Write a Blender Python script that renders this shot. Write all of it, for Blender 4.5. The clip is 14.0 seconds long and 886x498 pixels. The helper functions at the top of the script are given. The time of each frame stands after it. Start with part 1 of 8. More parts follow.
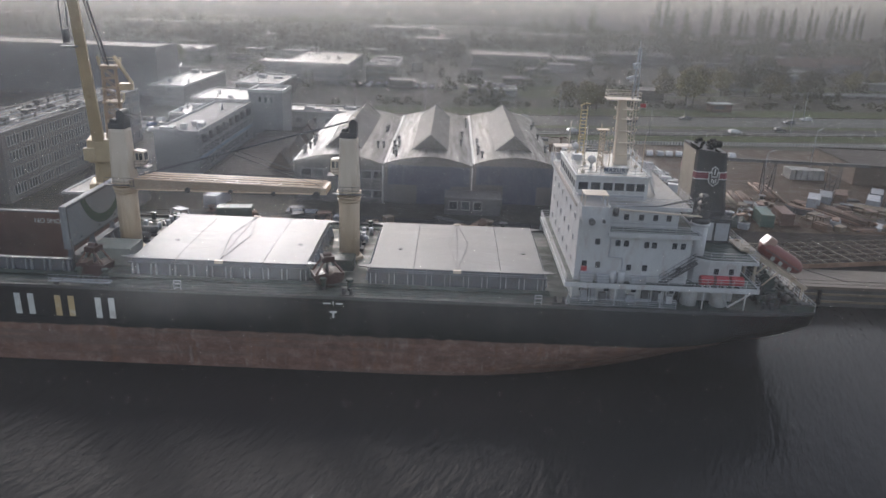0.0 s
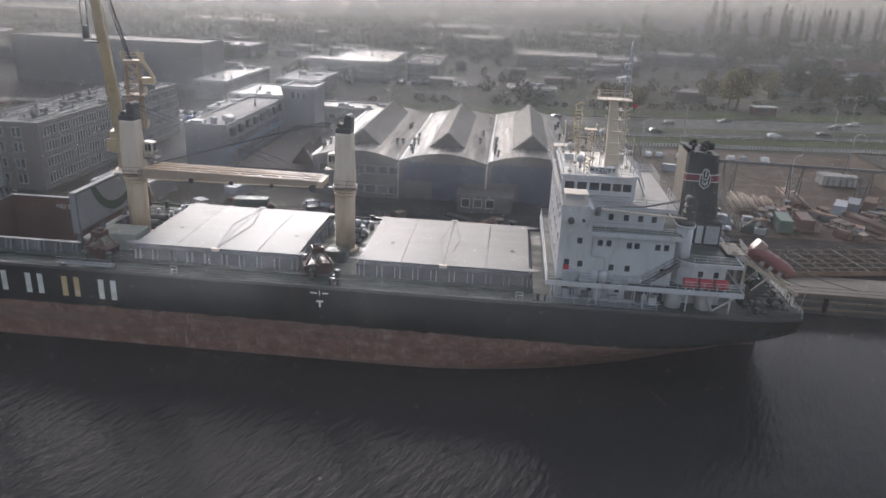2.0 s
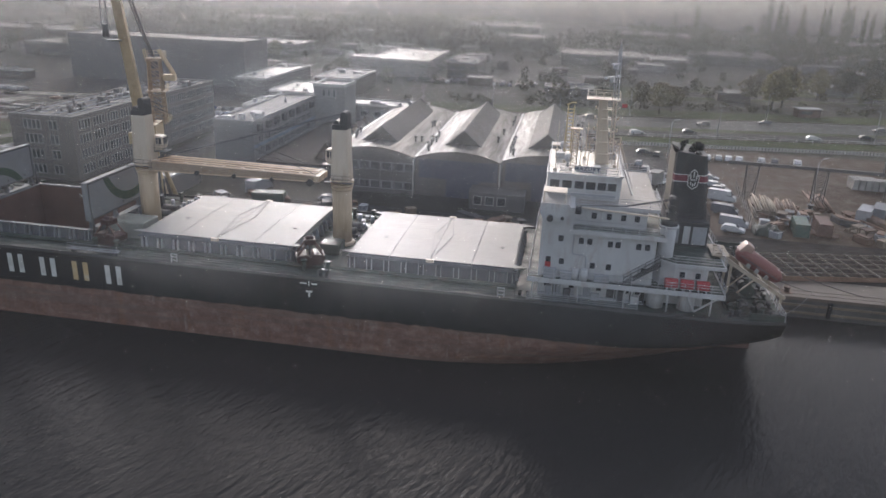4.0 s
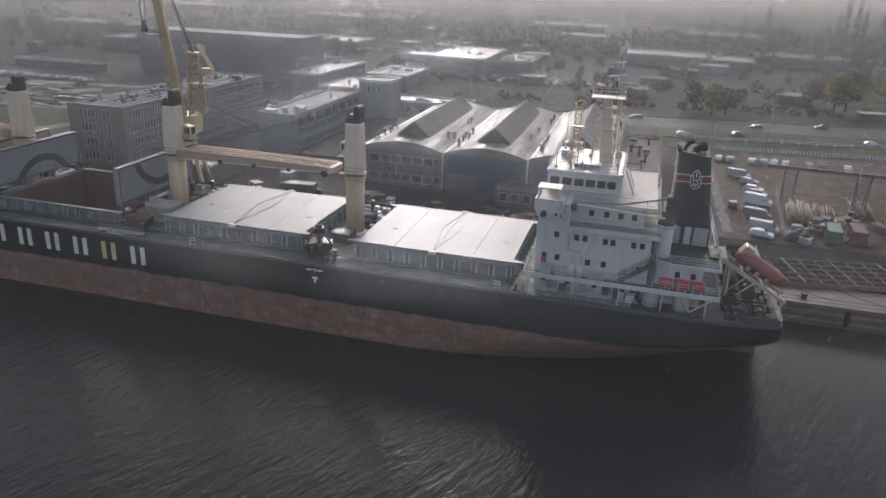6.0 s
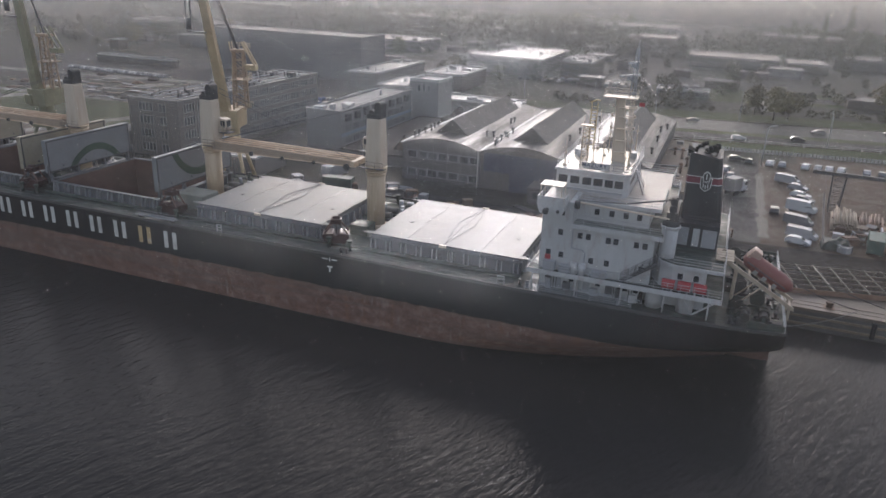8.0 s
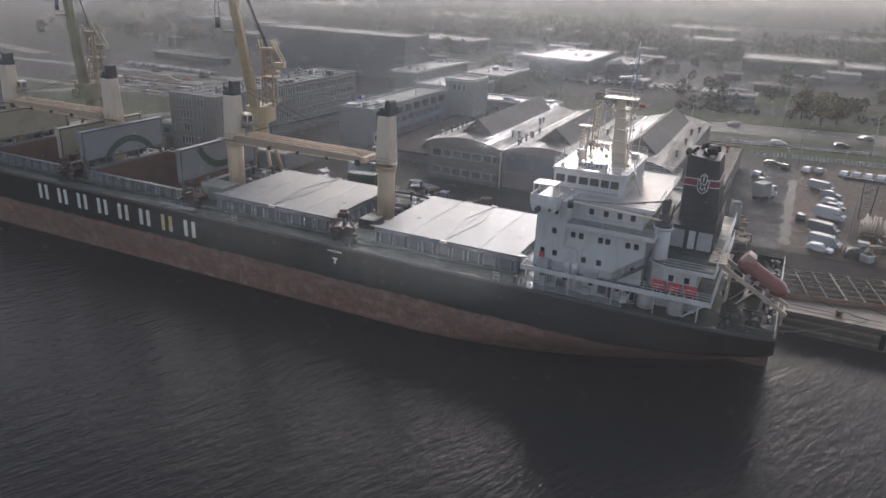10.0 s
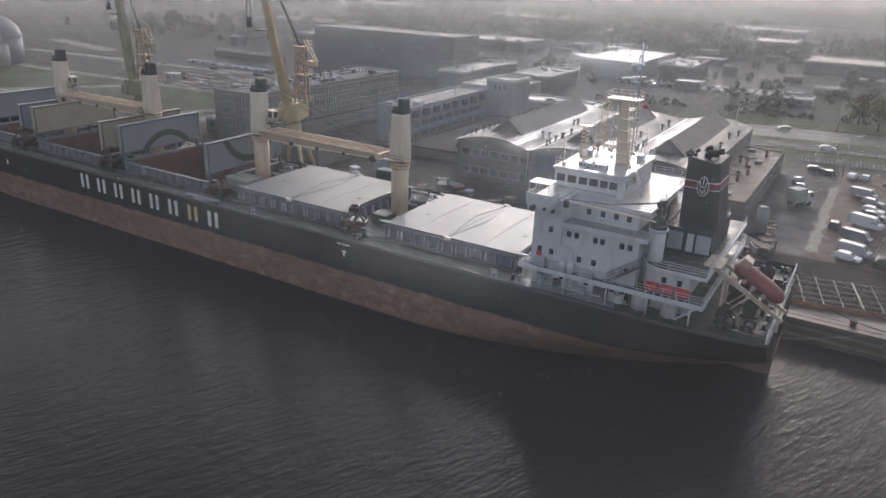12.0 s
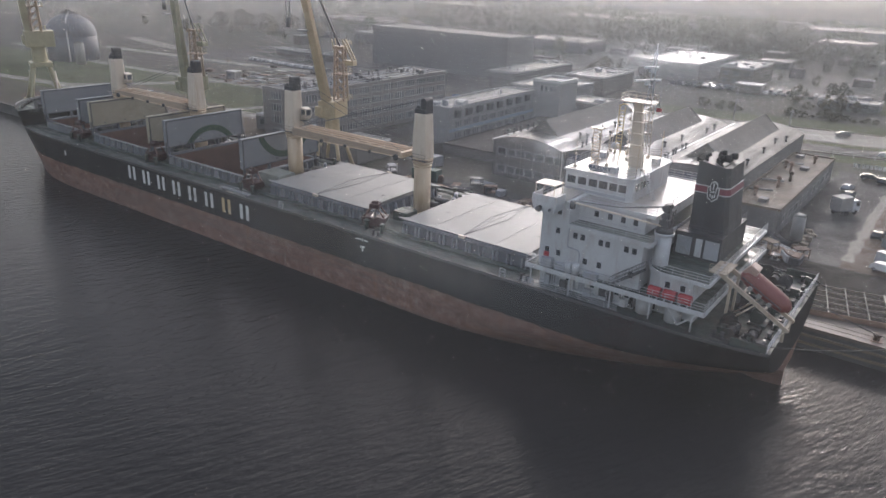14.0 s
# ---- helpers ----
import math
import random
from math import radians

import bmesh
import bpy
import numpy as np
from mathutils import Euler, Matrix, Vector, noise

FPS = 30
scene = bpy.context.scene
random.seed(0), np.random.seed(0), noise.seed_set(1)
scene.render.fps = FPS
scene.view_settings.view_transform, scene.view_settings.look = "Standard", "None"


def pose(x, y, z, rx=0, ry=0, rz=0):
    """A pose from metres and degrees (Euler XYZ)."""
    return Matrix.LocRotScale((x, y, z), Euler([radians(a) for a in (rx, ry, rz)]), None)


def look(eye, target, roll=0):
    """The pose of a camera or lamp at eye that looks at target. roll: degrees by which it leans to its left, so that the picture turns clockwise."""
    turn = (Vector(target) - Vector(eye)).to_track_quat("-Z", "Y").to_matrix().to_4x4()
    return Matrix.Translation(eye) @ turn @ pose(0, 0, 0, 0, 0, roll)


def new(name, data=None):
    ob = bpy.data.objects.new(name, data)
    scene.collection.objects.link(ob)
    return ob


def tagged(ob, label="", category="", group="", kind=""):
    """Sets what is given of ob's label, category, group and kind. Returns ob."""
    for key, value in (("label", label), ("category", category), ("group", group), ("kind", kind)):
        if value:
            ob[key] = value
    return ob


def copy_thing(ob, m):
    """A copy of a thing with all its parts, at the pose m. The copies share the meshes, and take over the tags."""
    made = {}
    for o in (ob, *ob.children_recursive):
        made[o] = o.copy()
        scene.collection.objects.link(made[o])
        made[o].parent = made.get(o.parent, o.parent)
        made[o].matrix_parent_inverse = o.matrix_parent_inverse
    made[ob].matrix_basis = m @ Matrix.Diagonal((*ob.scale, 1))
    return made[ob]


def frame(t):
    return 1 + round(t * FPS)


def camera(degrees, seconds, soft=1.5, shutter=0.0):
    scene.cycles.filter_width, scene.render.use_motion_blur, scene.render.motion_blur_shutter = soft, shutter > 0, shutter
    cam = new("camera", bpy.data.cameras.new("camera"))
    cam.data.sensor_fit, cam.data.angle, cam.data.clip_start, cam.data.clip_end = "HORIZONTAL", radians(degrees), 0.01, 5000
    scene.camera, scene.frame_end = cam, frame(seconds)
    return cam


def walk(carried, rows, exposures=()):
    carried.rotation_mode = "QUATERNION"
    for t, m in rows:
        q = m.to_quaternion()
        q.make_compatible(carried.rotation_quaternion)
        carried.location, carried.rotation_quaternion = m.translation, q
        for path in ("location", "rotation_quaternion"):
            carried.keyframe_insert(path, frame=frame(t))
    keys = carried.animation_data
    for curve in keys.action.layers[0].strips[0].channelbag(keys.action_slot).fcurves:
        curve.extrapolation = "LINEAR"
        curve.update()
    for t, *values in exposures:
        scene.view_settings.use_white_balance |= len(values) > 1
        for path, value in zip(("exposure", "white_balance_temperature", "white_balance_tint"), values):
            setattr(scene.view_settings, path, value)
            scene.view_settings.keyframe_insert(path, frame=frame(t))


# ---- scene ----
cam = camera(62.6, 14.0, 1.5)
PATH = [
    (0, (13.009, -93.205, 44.859), (13.003, -91.323, 44.183), 2.3),
    (0.5, (14.884, -93.527, 45.001), (14.846, -91.646, 44.323), 2.3),
    (1, (17.205, -94.01, 45.098), (17.127, -92.131, 44.418), 2.4),
    (1.5, (19.344, -94.192, 45.229), (19.233, -92.316, 44.546), 2.3),
    (2, (21.513, -94.539, 45.268), (21.359, -92.666, 44.584), 2.5),
    (2.5, (23.579, -94.808, 45.407), (23.39, -92.939, 44.721), 2.4),
    (5, (34.466, -95.839, 46.032), (34.085, -94.004, 45.334), 2.4),
    (5.5, (36.524, -95.97, 46.113), (36.099, -94.146, 45.412), 2.4),
    (6, (38.809, -95.987, 46.169), (38.334, -94.176, 45.466), 2.4),
    (6.5, (40.748, -95.99, 46.148), (40.234, -94.189, 45.445), 2.4),
    (7, (43.055, -95.802, 46.241), (42.481, -94.021, 45.534), 2.4),
    (7.5, (45.016, -95.71, 46.337), (44.397, -93.945, 45.629), 2.3),
    (8, (47.167, -95.595, 46.405), (46.508, -93.845, 45.696), 2.3),
    (10.5, (56.846, -94.108, 46.882), (56.013, -92.437, 46.167), 2.3),
    (11, (58.962, -93.485, 46.958), (58.09, -91.833, 46.241), 2.2),
    (11.5, (60.796, -93.031, 47.046), (59.888, -91.4, 46.329), 2.2),
    (12, (62.825, -92.407, 47.178), (61.878, -90.799, 46.459), 2.2),
    (12.5, (64.538, -91.796, 47.284), (63.558, -90.208, 46.565), 2.2),
    (13, (66.345, -91.069, 47.453), (65.32, -89.512, 46.731), 2.1),
    (13.5, (68.007, -90.387, 47.628), (66.945, -88.855, 46.903), 2.1),
    (14, (69.687, -89.73, 47.792), (68.593, -88.222, 47.066), 2.0),
]
walk(cam, [(t, look(eye, target, roll)) for t, eye, target, roll in PATH], [(0.0, 0.38, 6040, 16), (2.5, 0.41, 6060, 17), (7.5, 0.26, 6060, 18), (10.5, 0.32, 6060, 17.5), (14.0, 0.56, 6060, 17.5)])

# ---- light ----
SUN_AZ, SUN_EL = -16.0, 18.0
world = bpy.data.worlds.new("hazy_sky")
scene.world = world
world.use_nodes = True
wn = world.node_tree
sky = wn.nodes.new("ShaderNodeTexSky")
sky.sky_type = "NISHITA"
sky.sun_disc = False
sky.sun_elevation = radians(SUN_EL)
sky.sun_rotation = radians(SUN_AZ)
sky.dust_density = 4.0
sky.air_density = 1.5
hsv = wn.nodes.new("ShaderNodeHueSaturation")
hsv.inputs["Saturation"].default_value = 0.56
wn.links.new(sky.outputs["Color"], hsv.inputs["Color"])
wn.links.new(hsv.outputs["Color"], wn.nodes["Background"].inputs["Color"])
wn.nodes["Background"].inputs["Strength"].default_value = 0.226
sun_data = bpy.data.lights.new("sun", "SUN")
sun_data.energy, sun_data.angle, sun_data.color = 1.15, radians(0.6), (1.0, 0.972, 0.93)
sun = new("sun", sun_data)
sa, se = radians(SUN_AZ), radians(SUN_EL)
sun.matrix_world = look((math.sin(sa) * 300, math.cos(sa) * 300, 300 * math.tan(se)), (0, 0, 0))
scene.view_settings.exposure = 0.0


# ---- materials ----
def mat(name, base, rough=0.6, metal=0.0, var=0.18, scale=0.35, grain=6.0, bump=0.15, dirt=None, dirt_amount=0.35, stretch=(1, 1, 1), per_object=0.0, spec=0.5):
    m = bpy.data.materials.new(name)
    m.use_nodes = True
    n, l = m.node_tree.nodes, m.node_tree.links
    b = n["Principled BSDF"]
    co = n.new("ShaderNodeTexCoord")
    mp = n.new("ShaderNodeMapping")
    mp.inputs["Scale"].default_value = stretch
    l.new(co.outputs["Object"], mp.inputs["Vector"])
    big, fine = n.new("ShaderNodeTexNoise"), n.new("ShaderNodeTexNoise")
    big.inputs["Scale"].default_value, fine.inputs["Scale"].default_value = scale, grain
    big.inputs["Detail"].default_value = 6
    big.inputs["Roughness"].default_value = 0.65
    fine.inputs["Detail"].default_value = 4
    for t in (big, fine):
        l.new(mp.outputs["Vector"], t.inputs["Vector"])
    ramp = n.new("ShaderNodeValToRGB")
    ramp.color_ramp.elements[0].position, ramp.color_ramp.elements[1].position = 0.3, 0.7
    lo, hi = 1 - var, 1 + var
    ramp.color_ramp.elements[0].color = (base[0] * lo, base[1] * lo, base[2] * lo, 1)
    ramp.color_ramp.elements[1].color = (min(1, base[0] * hi), min(1, base[1] * hi), min(1, base[2] * hi), 1)
    l.new(big.outputs["Fac"], ramp.inputs["Fac"])
    colour = ramp.outputs["Color"]
    if dirt:
        mask = n.new("ShaderNodeMapRange")
        mask.inputs["From Min"].default_value, mask.inputs["From Max"].default_value = 0.5, 0.72
        mask.inputs["To Max"].default_value = dirt_amount
        t2 = n.new("ShaderNodeTexNoise")
        t2.inputs["Scale"].default_value, t2.inputs["Detail"].default_value = scale * 3.1, 8
        l.new(mp.outputs["Vector"], t2.inputs["Vector"])
        l.new(t2.outputs["Fac"], mask.inputs["Value"])
        mx = n.new("ShaderNodeMix")
        mx.data_type = "RGBA"
        mx.inputs["B"].default_value = (*dirt, 1)
        l.new(mask.outputs["Result"], mx.inputs["Factor"])
        l.new(colour, mx.inputs["A"])
        colour = mx.outputs["Result"]
    if per_object:
        info = n.new("ShaderNodeObjectInfo")
        rr = n.new("ShaderNodeMapRange")
        rr.inputs["To Min"].default_value, rr.inputs["To Max"].default_value = 1 - per_object, 1 + per_object
        l.new(info.outputs["Random"], rr.inputs["Value"])
        hs = n.new("ShaderNodeHueSaturation")
        l.new(rr.outputs["Result"], hs.inputs["Value"])
        l.new(colour, hs.inputs["Color"])
        colour = hs.outputs["Color"]
    l.new(colour, b.inputs["Base Color"])
    rg = n.new("ShaderNodeMapRange")
    rg.inputs["To Min"].default_value, rg.inputs["To Max"].default_value = max(0.02, rough - 0.12), min(1, rough + 0.12)
    l.new(fine.outputs["Fac"], rg.inputs["Value"])
    l.new(rg.outputs["Result"], b.inputs["Roughness"])
    b.inputs["Metallic"].default_value = metal
    b.inputs["Specular IOR Level"].default_value = spec
    if bump:
        bp = n.new("ShaderNodeBump")
        bp.inputs["Strength"].default_value, bp.inputs["Distance"].default_value = bump, 0.05
        l.new(fine.outputs["Fac"], bp.inputs["Height"])
        l.new(bp.outputs["Normal"], b.inputs["Normal"])
    return m


def hull_paint():
    """Black topsides over a rusty red boot-top, divided at a waving height."""
    m = mat("hull_paint", (0.026, 0.0255, 0.0248), rough=0.62, var=0.3, scale=0.12, grain=3, dirt=(0.058, 0.051, 0.046), dirt_amount=0.5, stretch=(1, 1, 0.2), spec=0.08)
    n, l = m.node_tree.nodes, m.node_tree.links
    b = n["Principled BSDF"]
    black = b.inputs["Base Color"].links[0].from_socket
    co = n.new("ShaderNodeTexCoord")
    sep = n.new("ShaderNodeSeparateXYZ")
    l.new(co.outputs["Object"], sep.inputs["Vector"])
    wave = n.new("ShaderNodeTexNoise")
    wave.inputs["Scale"].default_value, wave.inputs["Detail"].default_value = 0.7, 9
    l.new(co.outputs["Object"], wave.inputs["Vector"])
    add = n.new("ShaderNodeMath")
    add.operation = "MULTIPLY_ADD"
    add.inputs[1].default_value = 0.75
    l.new(wave.outputs["Fac"], add.inputs[0])
    l.new(sep.outputs["Z"], add.inputs[2])
    edge = n.new("ShaderNodeMapRange")
    edge.inputs["From Min"].default_value, edge.inputs["From Max"].default_value = 5.12, 5.34
    l.new(add.outputs["Value"], edge.inputs["Value"])
    mp = n.new("ShaderNodeMapping")
    mp.inputs["Scale"].default_value = (0.5, 1, 0.75)
    l.new(co.outputs["Object"], mp.inputs["Vector"])
    rust = n.new("ShaderNodeTexNoise")
    rust.inputs["Scale"].default_value, rust.inputs["Detail"].default_value, rust.inputs["Roughness"].default_value = 0.9, 10, 0.78
    l.new(mp.outputs["Vector"], rust.inputs["Vector"])
    rr = n.new("ShaderNodeValToRGB")
    e = rr.color_ramp.elements
    e[0].position, e[0].color = 0.34, (0.11, 0.062, 0.052, 1)
    e[1].position, e[1].color = 0.68, (0.275, 0.19, 0.153, 1)
    k = e.new(0.52)
    k.color = (0.19, 0.112, 0.09, 1)
    l.new(rust.outputs["Fac"], rr.inputs["Fac"])
    mx = n.new("ShaderNodeMix")
    mx.data_type = "RGBA"
    l.new(edge.outputs["Result"], mx.inputs["Factor"])
    # vertical runs of orange rust and pale scrapes, and level tide bands
    colour = rr.outputs["Color"]
    for stretch, scale, lo, hi, tint, most in (((1, 1, 0.07), 0.62, 0.53, 0.68, (0.24, 0.115, 0.06, 1), 0.42),
                                               ((1, 1, 0.3), 1.5, 0.56, 0.7, (0.33, 0.29, 0.25, 1), 0.42),
                                               ((0.03, 0.03, 1), 1.1, 0.47, 0.62, (0.135, 0.105, 0.09, 1), 0.6)):
        mq = n.new("ShaderNodeMapping")
        mq.inputs["Scale"].default_value = stretch
        l.new(co.outputs["Object"], mq.inputs["Vector"])
        runs = n.new("ShaderNodeTexNoise")
        runs.inputs["Scale"].default_value, runs.inputs["Detail"].default_value, runs.inputs["Roughness"].default_value = scale, 8, 0.65
        l.new(mq.outputs["Vector"], runs.inputs["Vector"])
        cut = n.new("ShaderNodeMapRange")
        cut.inputs["From Min"].default_value, cut.inputs["From Max"].default_value = lo, hi
        cut.inputs["To Max"].default_value = most
        l.new(runs.outputs["Fac"], cut.inputs["Value"])
        over = n.new("ShaderNodeMix")
        over.data_type = "RGBA"
        over.inputs["B"].default_value = tint
        l.new(cut.outputs["Result"], over.inputs["Factor"])
        l.new(colour, over.inputs["A"])
        colour = over.outputs["Result"]
    l.new(colour, mx.inputs["A"])
    l.new(black, mx.inputs["B"])
    l.new(mx.outputs["Result"], b.inputs["Base Color"])
    return m


def water_material():
    m = bpy.data.materials.new("harbour_water")
    m.use_nodes = True
    n, l = m.node_tree.nodes, m.node_tree.links
    b = n["Principled BSDF"]
    b.inputs["Base Color"].default_value = (0.031, 0.0295, 0.0285, 1)
    b.inputs["Roughness"].default_value = 0.07
    b.inputs["Specular IOR Level"].default_value = 0.09
    b.inputs["IOR"].default_value = 1.33
    co = n.new("ShaderNodeTexCoord")
    mp = n.new("ShaderNodeMapping")
    mp.vector_type = "TEXTURE"
    mp.inputs["Rotation"].default_value = (0, 0, radians(68))
    mp.inputs["Scale"].default_value = (3.2, 1.0, 1.0)
    l.new(co.outputs["Object"], mp.inputs["Vector"])
    prev = None
    for sc, st, dist in ((0.1, 0.16, 0.5), (0.7, 1.0, 0.15), (1.8, 1.0, 0.1), (4.0, 1.0, 0.03)):
        t = n.new("ShaderNodeTexNoise")
        t.inputs["Scale"].default_value, t.inputs["Detail"].default_value = sc, 3
        l.new(mp.outputs["Vector"], t.inputs["Vector"])
        bp = n.new("ShaderNodeBump")
        bp.inputs["Strength"].default_value, bp.inputs["Distance"].default_value = st, dist
        l.new(t.outputs["Fac"], bp.inputs["Height"])
        if prev:
            l.new(prev, bp.inputs["Normal"])
        prev = bp.outputs["Normal"]
    l.new(prev, b.inputs["Normal"])
    return m


def haze_sheet_material(name, strength, foot_z=(0.0, 8.0), thin=None):
    """See-through sheet imitating sunlit mist: mostly clear, scattering light through, thinning out towards the ground.
    """
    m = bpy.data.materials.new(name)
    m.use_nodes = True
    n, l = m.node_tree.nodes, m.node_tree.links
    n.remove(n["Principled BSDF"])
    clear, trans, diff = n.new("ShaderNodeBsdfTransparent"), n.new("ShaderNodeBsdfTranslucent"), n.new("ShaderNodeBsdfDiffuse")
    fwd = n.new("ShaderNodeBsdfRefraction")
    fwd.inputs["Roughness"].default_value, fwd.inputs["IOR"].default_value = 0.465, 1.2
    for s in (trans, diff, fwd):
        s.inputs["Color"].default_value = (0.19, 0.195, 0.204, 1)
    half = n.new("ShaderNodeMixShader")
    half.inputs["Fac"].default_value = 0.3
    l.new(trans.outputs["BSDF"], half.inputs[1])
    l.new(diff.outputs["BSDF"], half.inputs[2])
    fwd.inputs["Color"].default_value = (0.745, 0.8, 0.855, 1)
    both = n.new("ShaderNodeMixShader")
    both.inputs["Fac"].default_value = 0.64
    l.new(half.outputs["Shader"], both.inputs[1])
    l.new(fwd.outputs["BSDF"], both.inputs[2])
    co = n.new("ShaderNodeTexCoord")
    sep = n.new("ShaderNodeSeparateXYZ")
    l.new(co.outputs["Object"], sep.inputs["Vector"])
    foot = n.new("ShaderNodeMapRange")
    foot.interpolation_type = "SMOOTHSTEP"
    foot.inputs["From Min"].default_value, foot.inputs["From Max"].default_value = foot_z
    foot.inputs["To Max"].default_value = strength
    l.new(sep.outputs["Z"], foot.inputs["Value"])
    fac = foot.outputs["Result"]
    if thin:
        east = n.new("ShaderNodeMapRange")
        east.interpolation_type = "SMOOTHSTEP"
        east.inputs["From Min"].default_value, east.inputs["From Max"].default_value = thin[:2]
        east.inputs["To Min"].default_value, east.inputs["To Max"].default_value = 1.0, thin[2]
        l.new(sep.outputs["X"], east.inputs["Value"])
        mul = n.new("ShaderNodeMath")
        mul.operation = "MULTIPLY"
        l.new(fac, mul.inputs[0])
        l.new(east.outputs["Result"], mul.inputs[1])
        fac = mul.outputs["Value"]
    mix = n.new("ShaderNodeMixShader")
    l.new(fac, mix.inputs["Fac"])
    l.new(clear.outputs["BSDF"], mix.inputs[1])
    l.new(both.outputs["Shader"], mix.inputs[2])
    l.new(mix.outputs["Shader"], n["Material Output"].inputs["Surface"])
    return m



def wet_deck(m):
    """Puddles and dry streaks: gloss that changes in long patches."""
    n, l = m.node_tree.nodes, m.node_tree.links
    b = n["Principled BSDF"]
    co = n.new("ShaderNodeTexCoord")
    mp = n.new("ShaderNodeMapping")
    mp.inputs["Scale"].default_value = (1.6, 7.0, 1)
    mp.inputs["Rotation"].default_value = (0, 0, radians(3))
    l.new(co.outputs["Object"], mp.inputs["Vector"])
    t = n.new("ShaderNodeTexNoise")
    t.inputs["Scale"].default_value, t.inputs["Detail"].default_value, t.inputs["Roughness"].default_value = 1.3, 7, 0.7
    l.new(mp.outputs["Vector"], t.inputs["Vector"])
    r = n.new("ShaderNodeMapRange")
    r.inputs["From Min"].default_value, r.inputs["From Max"].default_value = 0.38, 0.62
    r.inputs["To Min"].default_value, r.inputs["To Max"].default_value = 0.3, 0.66
    l.new(t.outputs["Fac"], r.inputs["Value"])
    l.new(r.outputs["Result"], b.inputs["Roughness"])
    bp = n.new("ShaderNodeBump")
    bp.inputs["Strength"].default_value, bp.inputs["Distance"].default_value = 0.75, 0.045
    l.new(t.outputs["Fac"], bp.inputs["Height"])
    l.new(bp.outputs["Normal"], b.inputs["Normal"])
    return m


def puddles(m, scale=0.22, lo=0.5, hi=0.9, stretch=(1, 1, 1)):
    """Wet and dry ground: gloss in broken patches."""
    n, l = m.node_tree.nodes, m.node_tree.links
    b = n["Principled BSDF"]
    co = n.new("ShaderNodeTexCoord")
    t = n.new("ShaderNodeTexNoise")
    t.inputs["Scale"].default_value, t.inputs["Detail"].default_value, t.inputs["Roughness"].default_value = scale, 9, 0.68
    mp = n.new("ShaderNodeMapping")
    mp.inputs["Scale"].default_value = stretch
    l.new(co.outputs["Object"], mp.inputs["Vector"])
    l.new(mp.outputs["Vector"], t.inputs["Vector"])
    r = n.new("ShaderNodeMapRange")
    r.inputs["From Min"].default_value, r.inputs["From Max"].default_value = 0.4, 0.58
    r.inputs["To Min"].default_value, r.inputs["To Max"].default_value = lo, hi
    l.new(t.outputs["Fac"], r.inputs["Value"])
    l.new(r.outputs["Result"], b.inputs["Roughness"])
    return m


HULL = hull_paint()
WATER = water_material()
DECK = puddles(mat("deck_green", (0.05, 0.063, 0.053), 0.58, spec=0.3, dirt=(0.085, 0.062, 0.05), dirt_amount=0.6, var=0.35, scale=0.25), 0.5, 0.32, 0.75, (0.5, 1.4, 1))
WHITE = mat("white_paint", (0.475, 0.478, 0.487), 0.5, var=0.1, scale=0.5, dirt=(0.33, 0.27, 0.22), dirt_amount=0.5, stretch=(1, 1, 0.3), bump=0.05)
CREAM = mat("cream_paint", (0.57, 0.445, 0.315), 0.5, var=0.1, dirt=(0.3, 0.19, 0.1), dirt_amount=0.5, stretch=(1, 1, 0.25), bump=0.08)
PALE = mat("pale_crane_paint", (0.6, 0.51, 0.41), 0.5, var=0.08, dirt=(0.4, 0.28, 0.18), dirt_amount=0.4, stretch=(1, 1, 0.25), bump=0.05)
BOOM = mat("boom_yellow", (0.36, 0.28, 0.21), 0.45, var=0.12, dirt=(0.3, 0.17, 0.08), scale=0.6)
BLACK = mat("black_paint", (0.066, 0.065, 0.066), 0.6, var=0.3, bump=0.08, dirt=(0.1, 0.085, 0.075), dirt_amount=0.4, stretch=(1, 1, 0.3), spec=0.25)
SOOT_AND_SHADE = mat("soot_and_shade", (0.03, 0.029, 0.028), 0.95, var=0.4, bump=0.1, spec=0.02)
STEEL = mat("dark_steel", (0.085, 0.083, 0.085), 0.55, var=0.3)
GREY = mat("grey_paint", (0.33, 0.34, 0.36), 0.5, var=0.12, dirt=(0.2, 0.15, 0.11))
# Lit tone of the boom paint for its flanges; BOOM holds the shaded tone.
RAILLIT = mat("sunlit_flange", (0.66, 0.47, 0.32), 0.3, var=0.1, bump=0.05)
HATCH = mat("hatch_grey", (0.2, 0.197, 0.193), 0.36, var=0.1, scale=0.25, grain=1.3, bump=0.5, dirt=(0.21, 0.2, 0.18), dirt_amount=0.4, stretch=(0.5, 2.2, 1), spec=0.22)
wet_deck(HATCH)
UNDER = mat("panel_blue_grey", (0.21, 0.218, 0.232), 0.55, var=0.1, dirt=(0.17, 0.15, 0.14))
COAM = mat("coaming_grey", (0.125, 0.13, 0.145), 0.55, var=0.2, dirt=(0.14, 0.1, 0.08))
OXIDE = mat("red_oxide", (0.13, 0.075, 0.06), 0.65, var=0.3, dirt=(0.1, 0.05, 0.04))
GRAB = mat("grab_red", (0.05, 0.02, 0.02), 0.5, var=0.3, dirt=(0.06, 0.04, 0.035))
ORANGE = mat("lifeboat_orange", (0.18, 0.05, 0.042), 0.45, var=0.08, bump=0.02)
RED = mat("raft_red", (0.36, 0.035, 0.04), 0.4, var=0.1, bump=0.02)
LOGORED = mat("stripe_red", (0.17, 0.04, 0.055), 0.5, var=0.1)
SIGNWHITE = mat("letter_white", (0.56, 0.56, 0.55), 0.55, var=0.15, dirt=(0.3, 0.26, 0.22), dirt_amount=0.5)
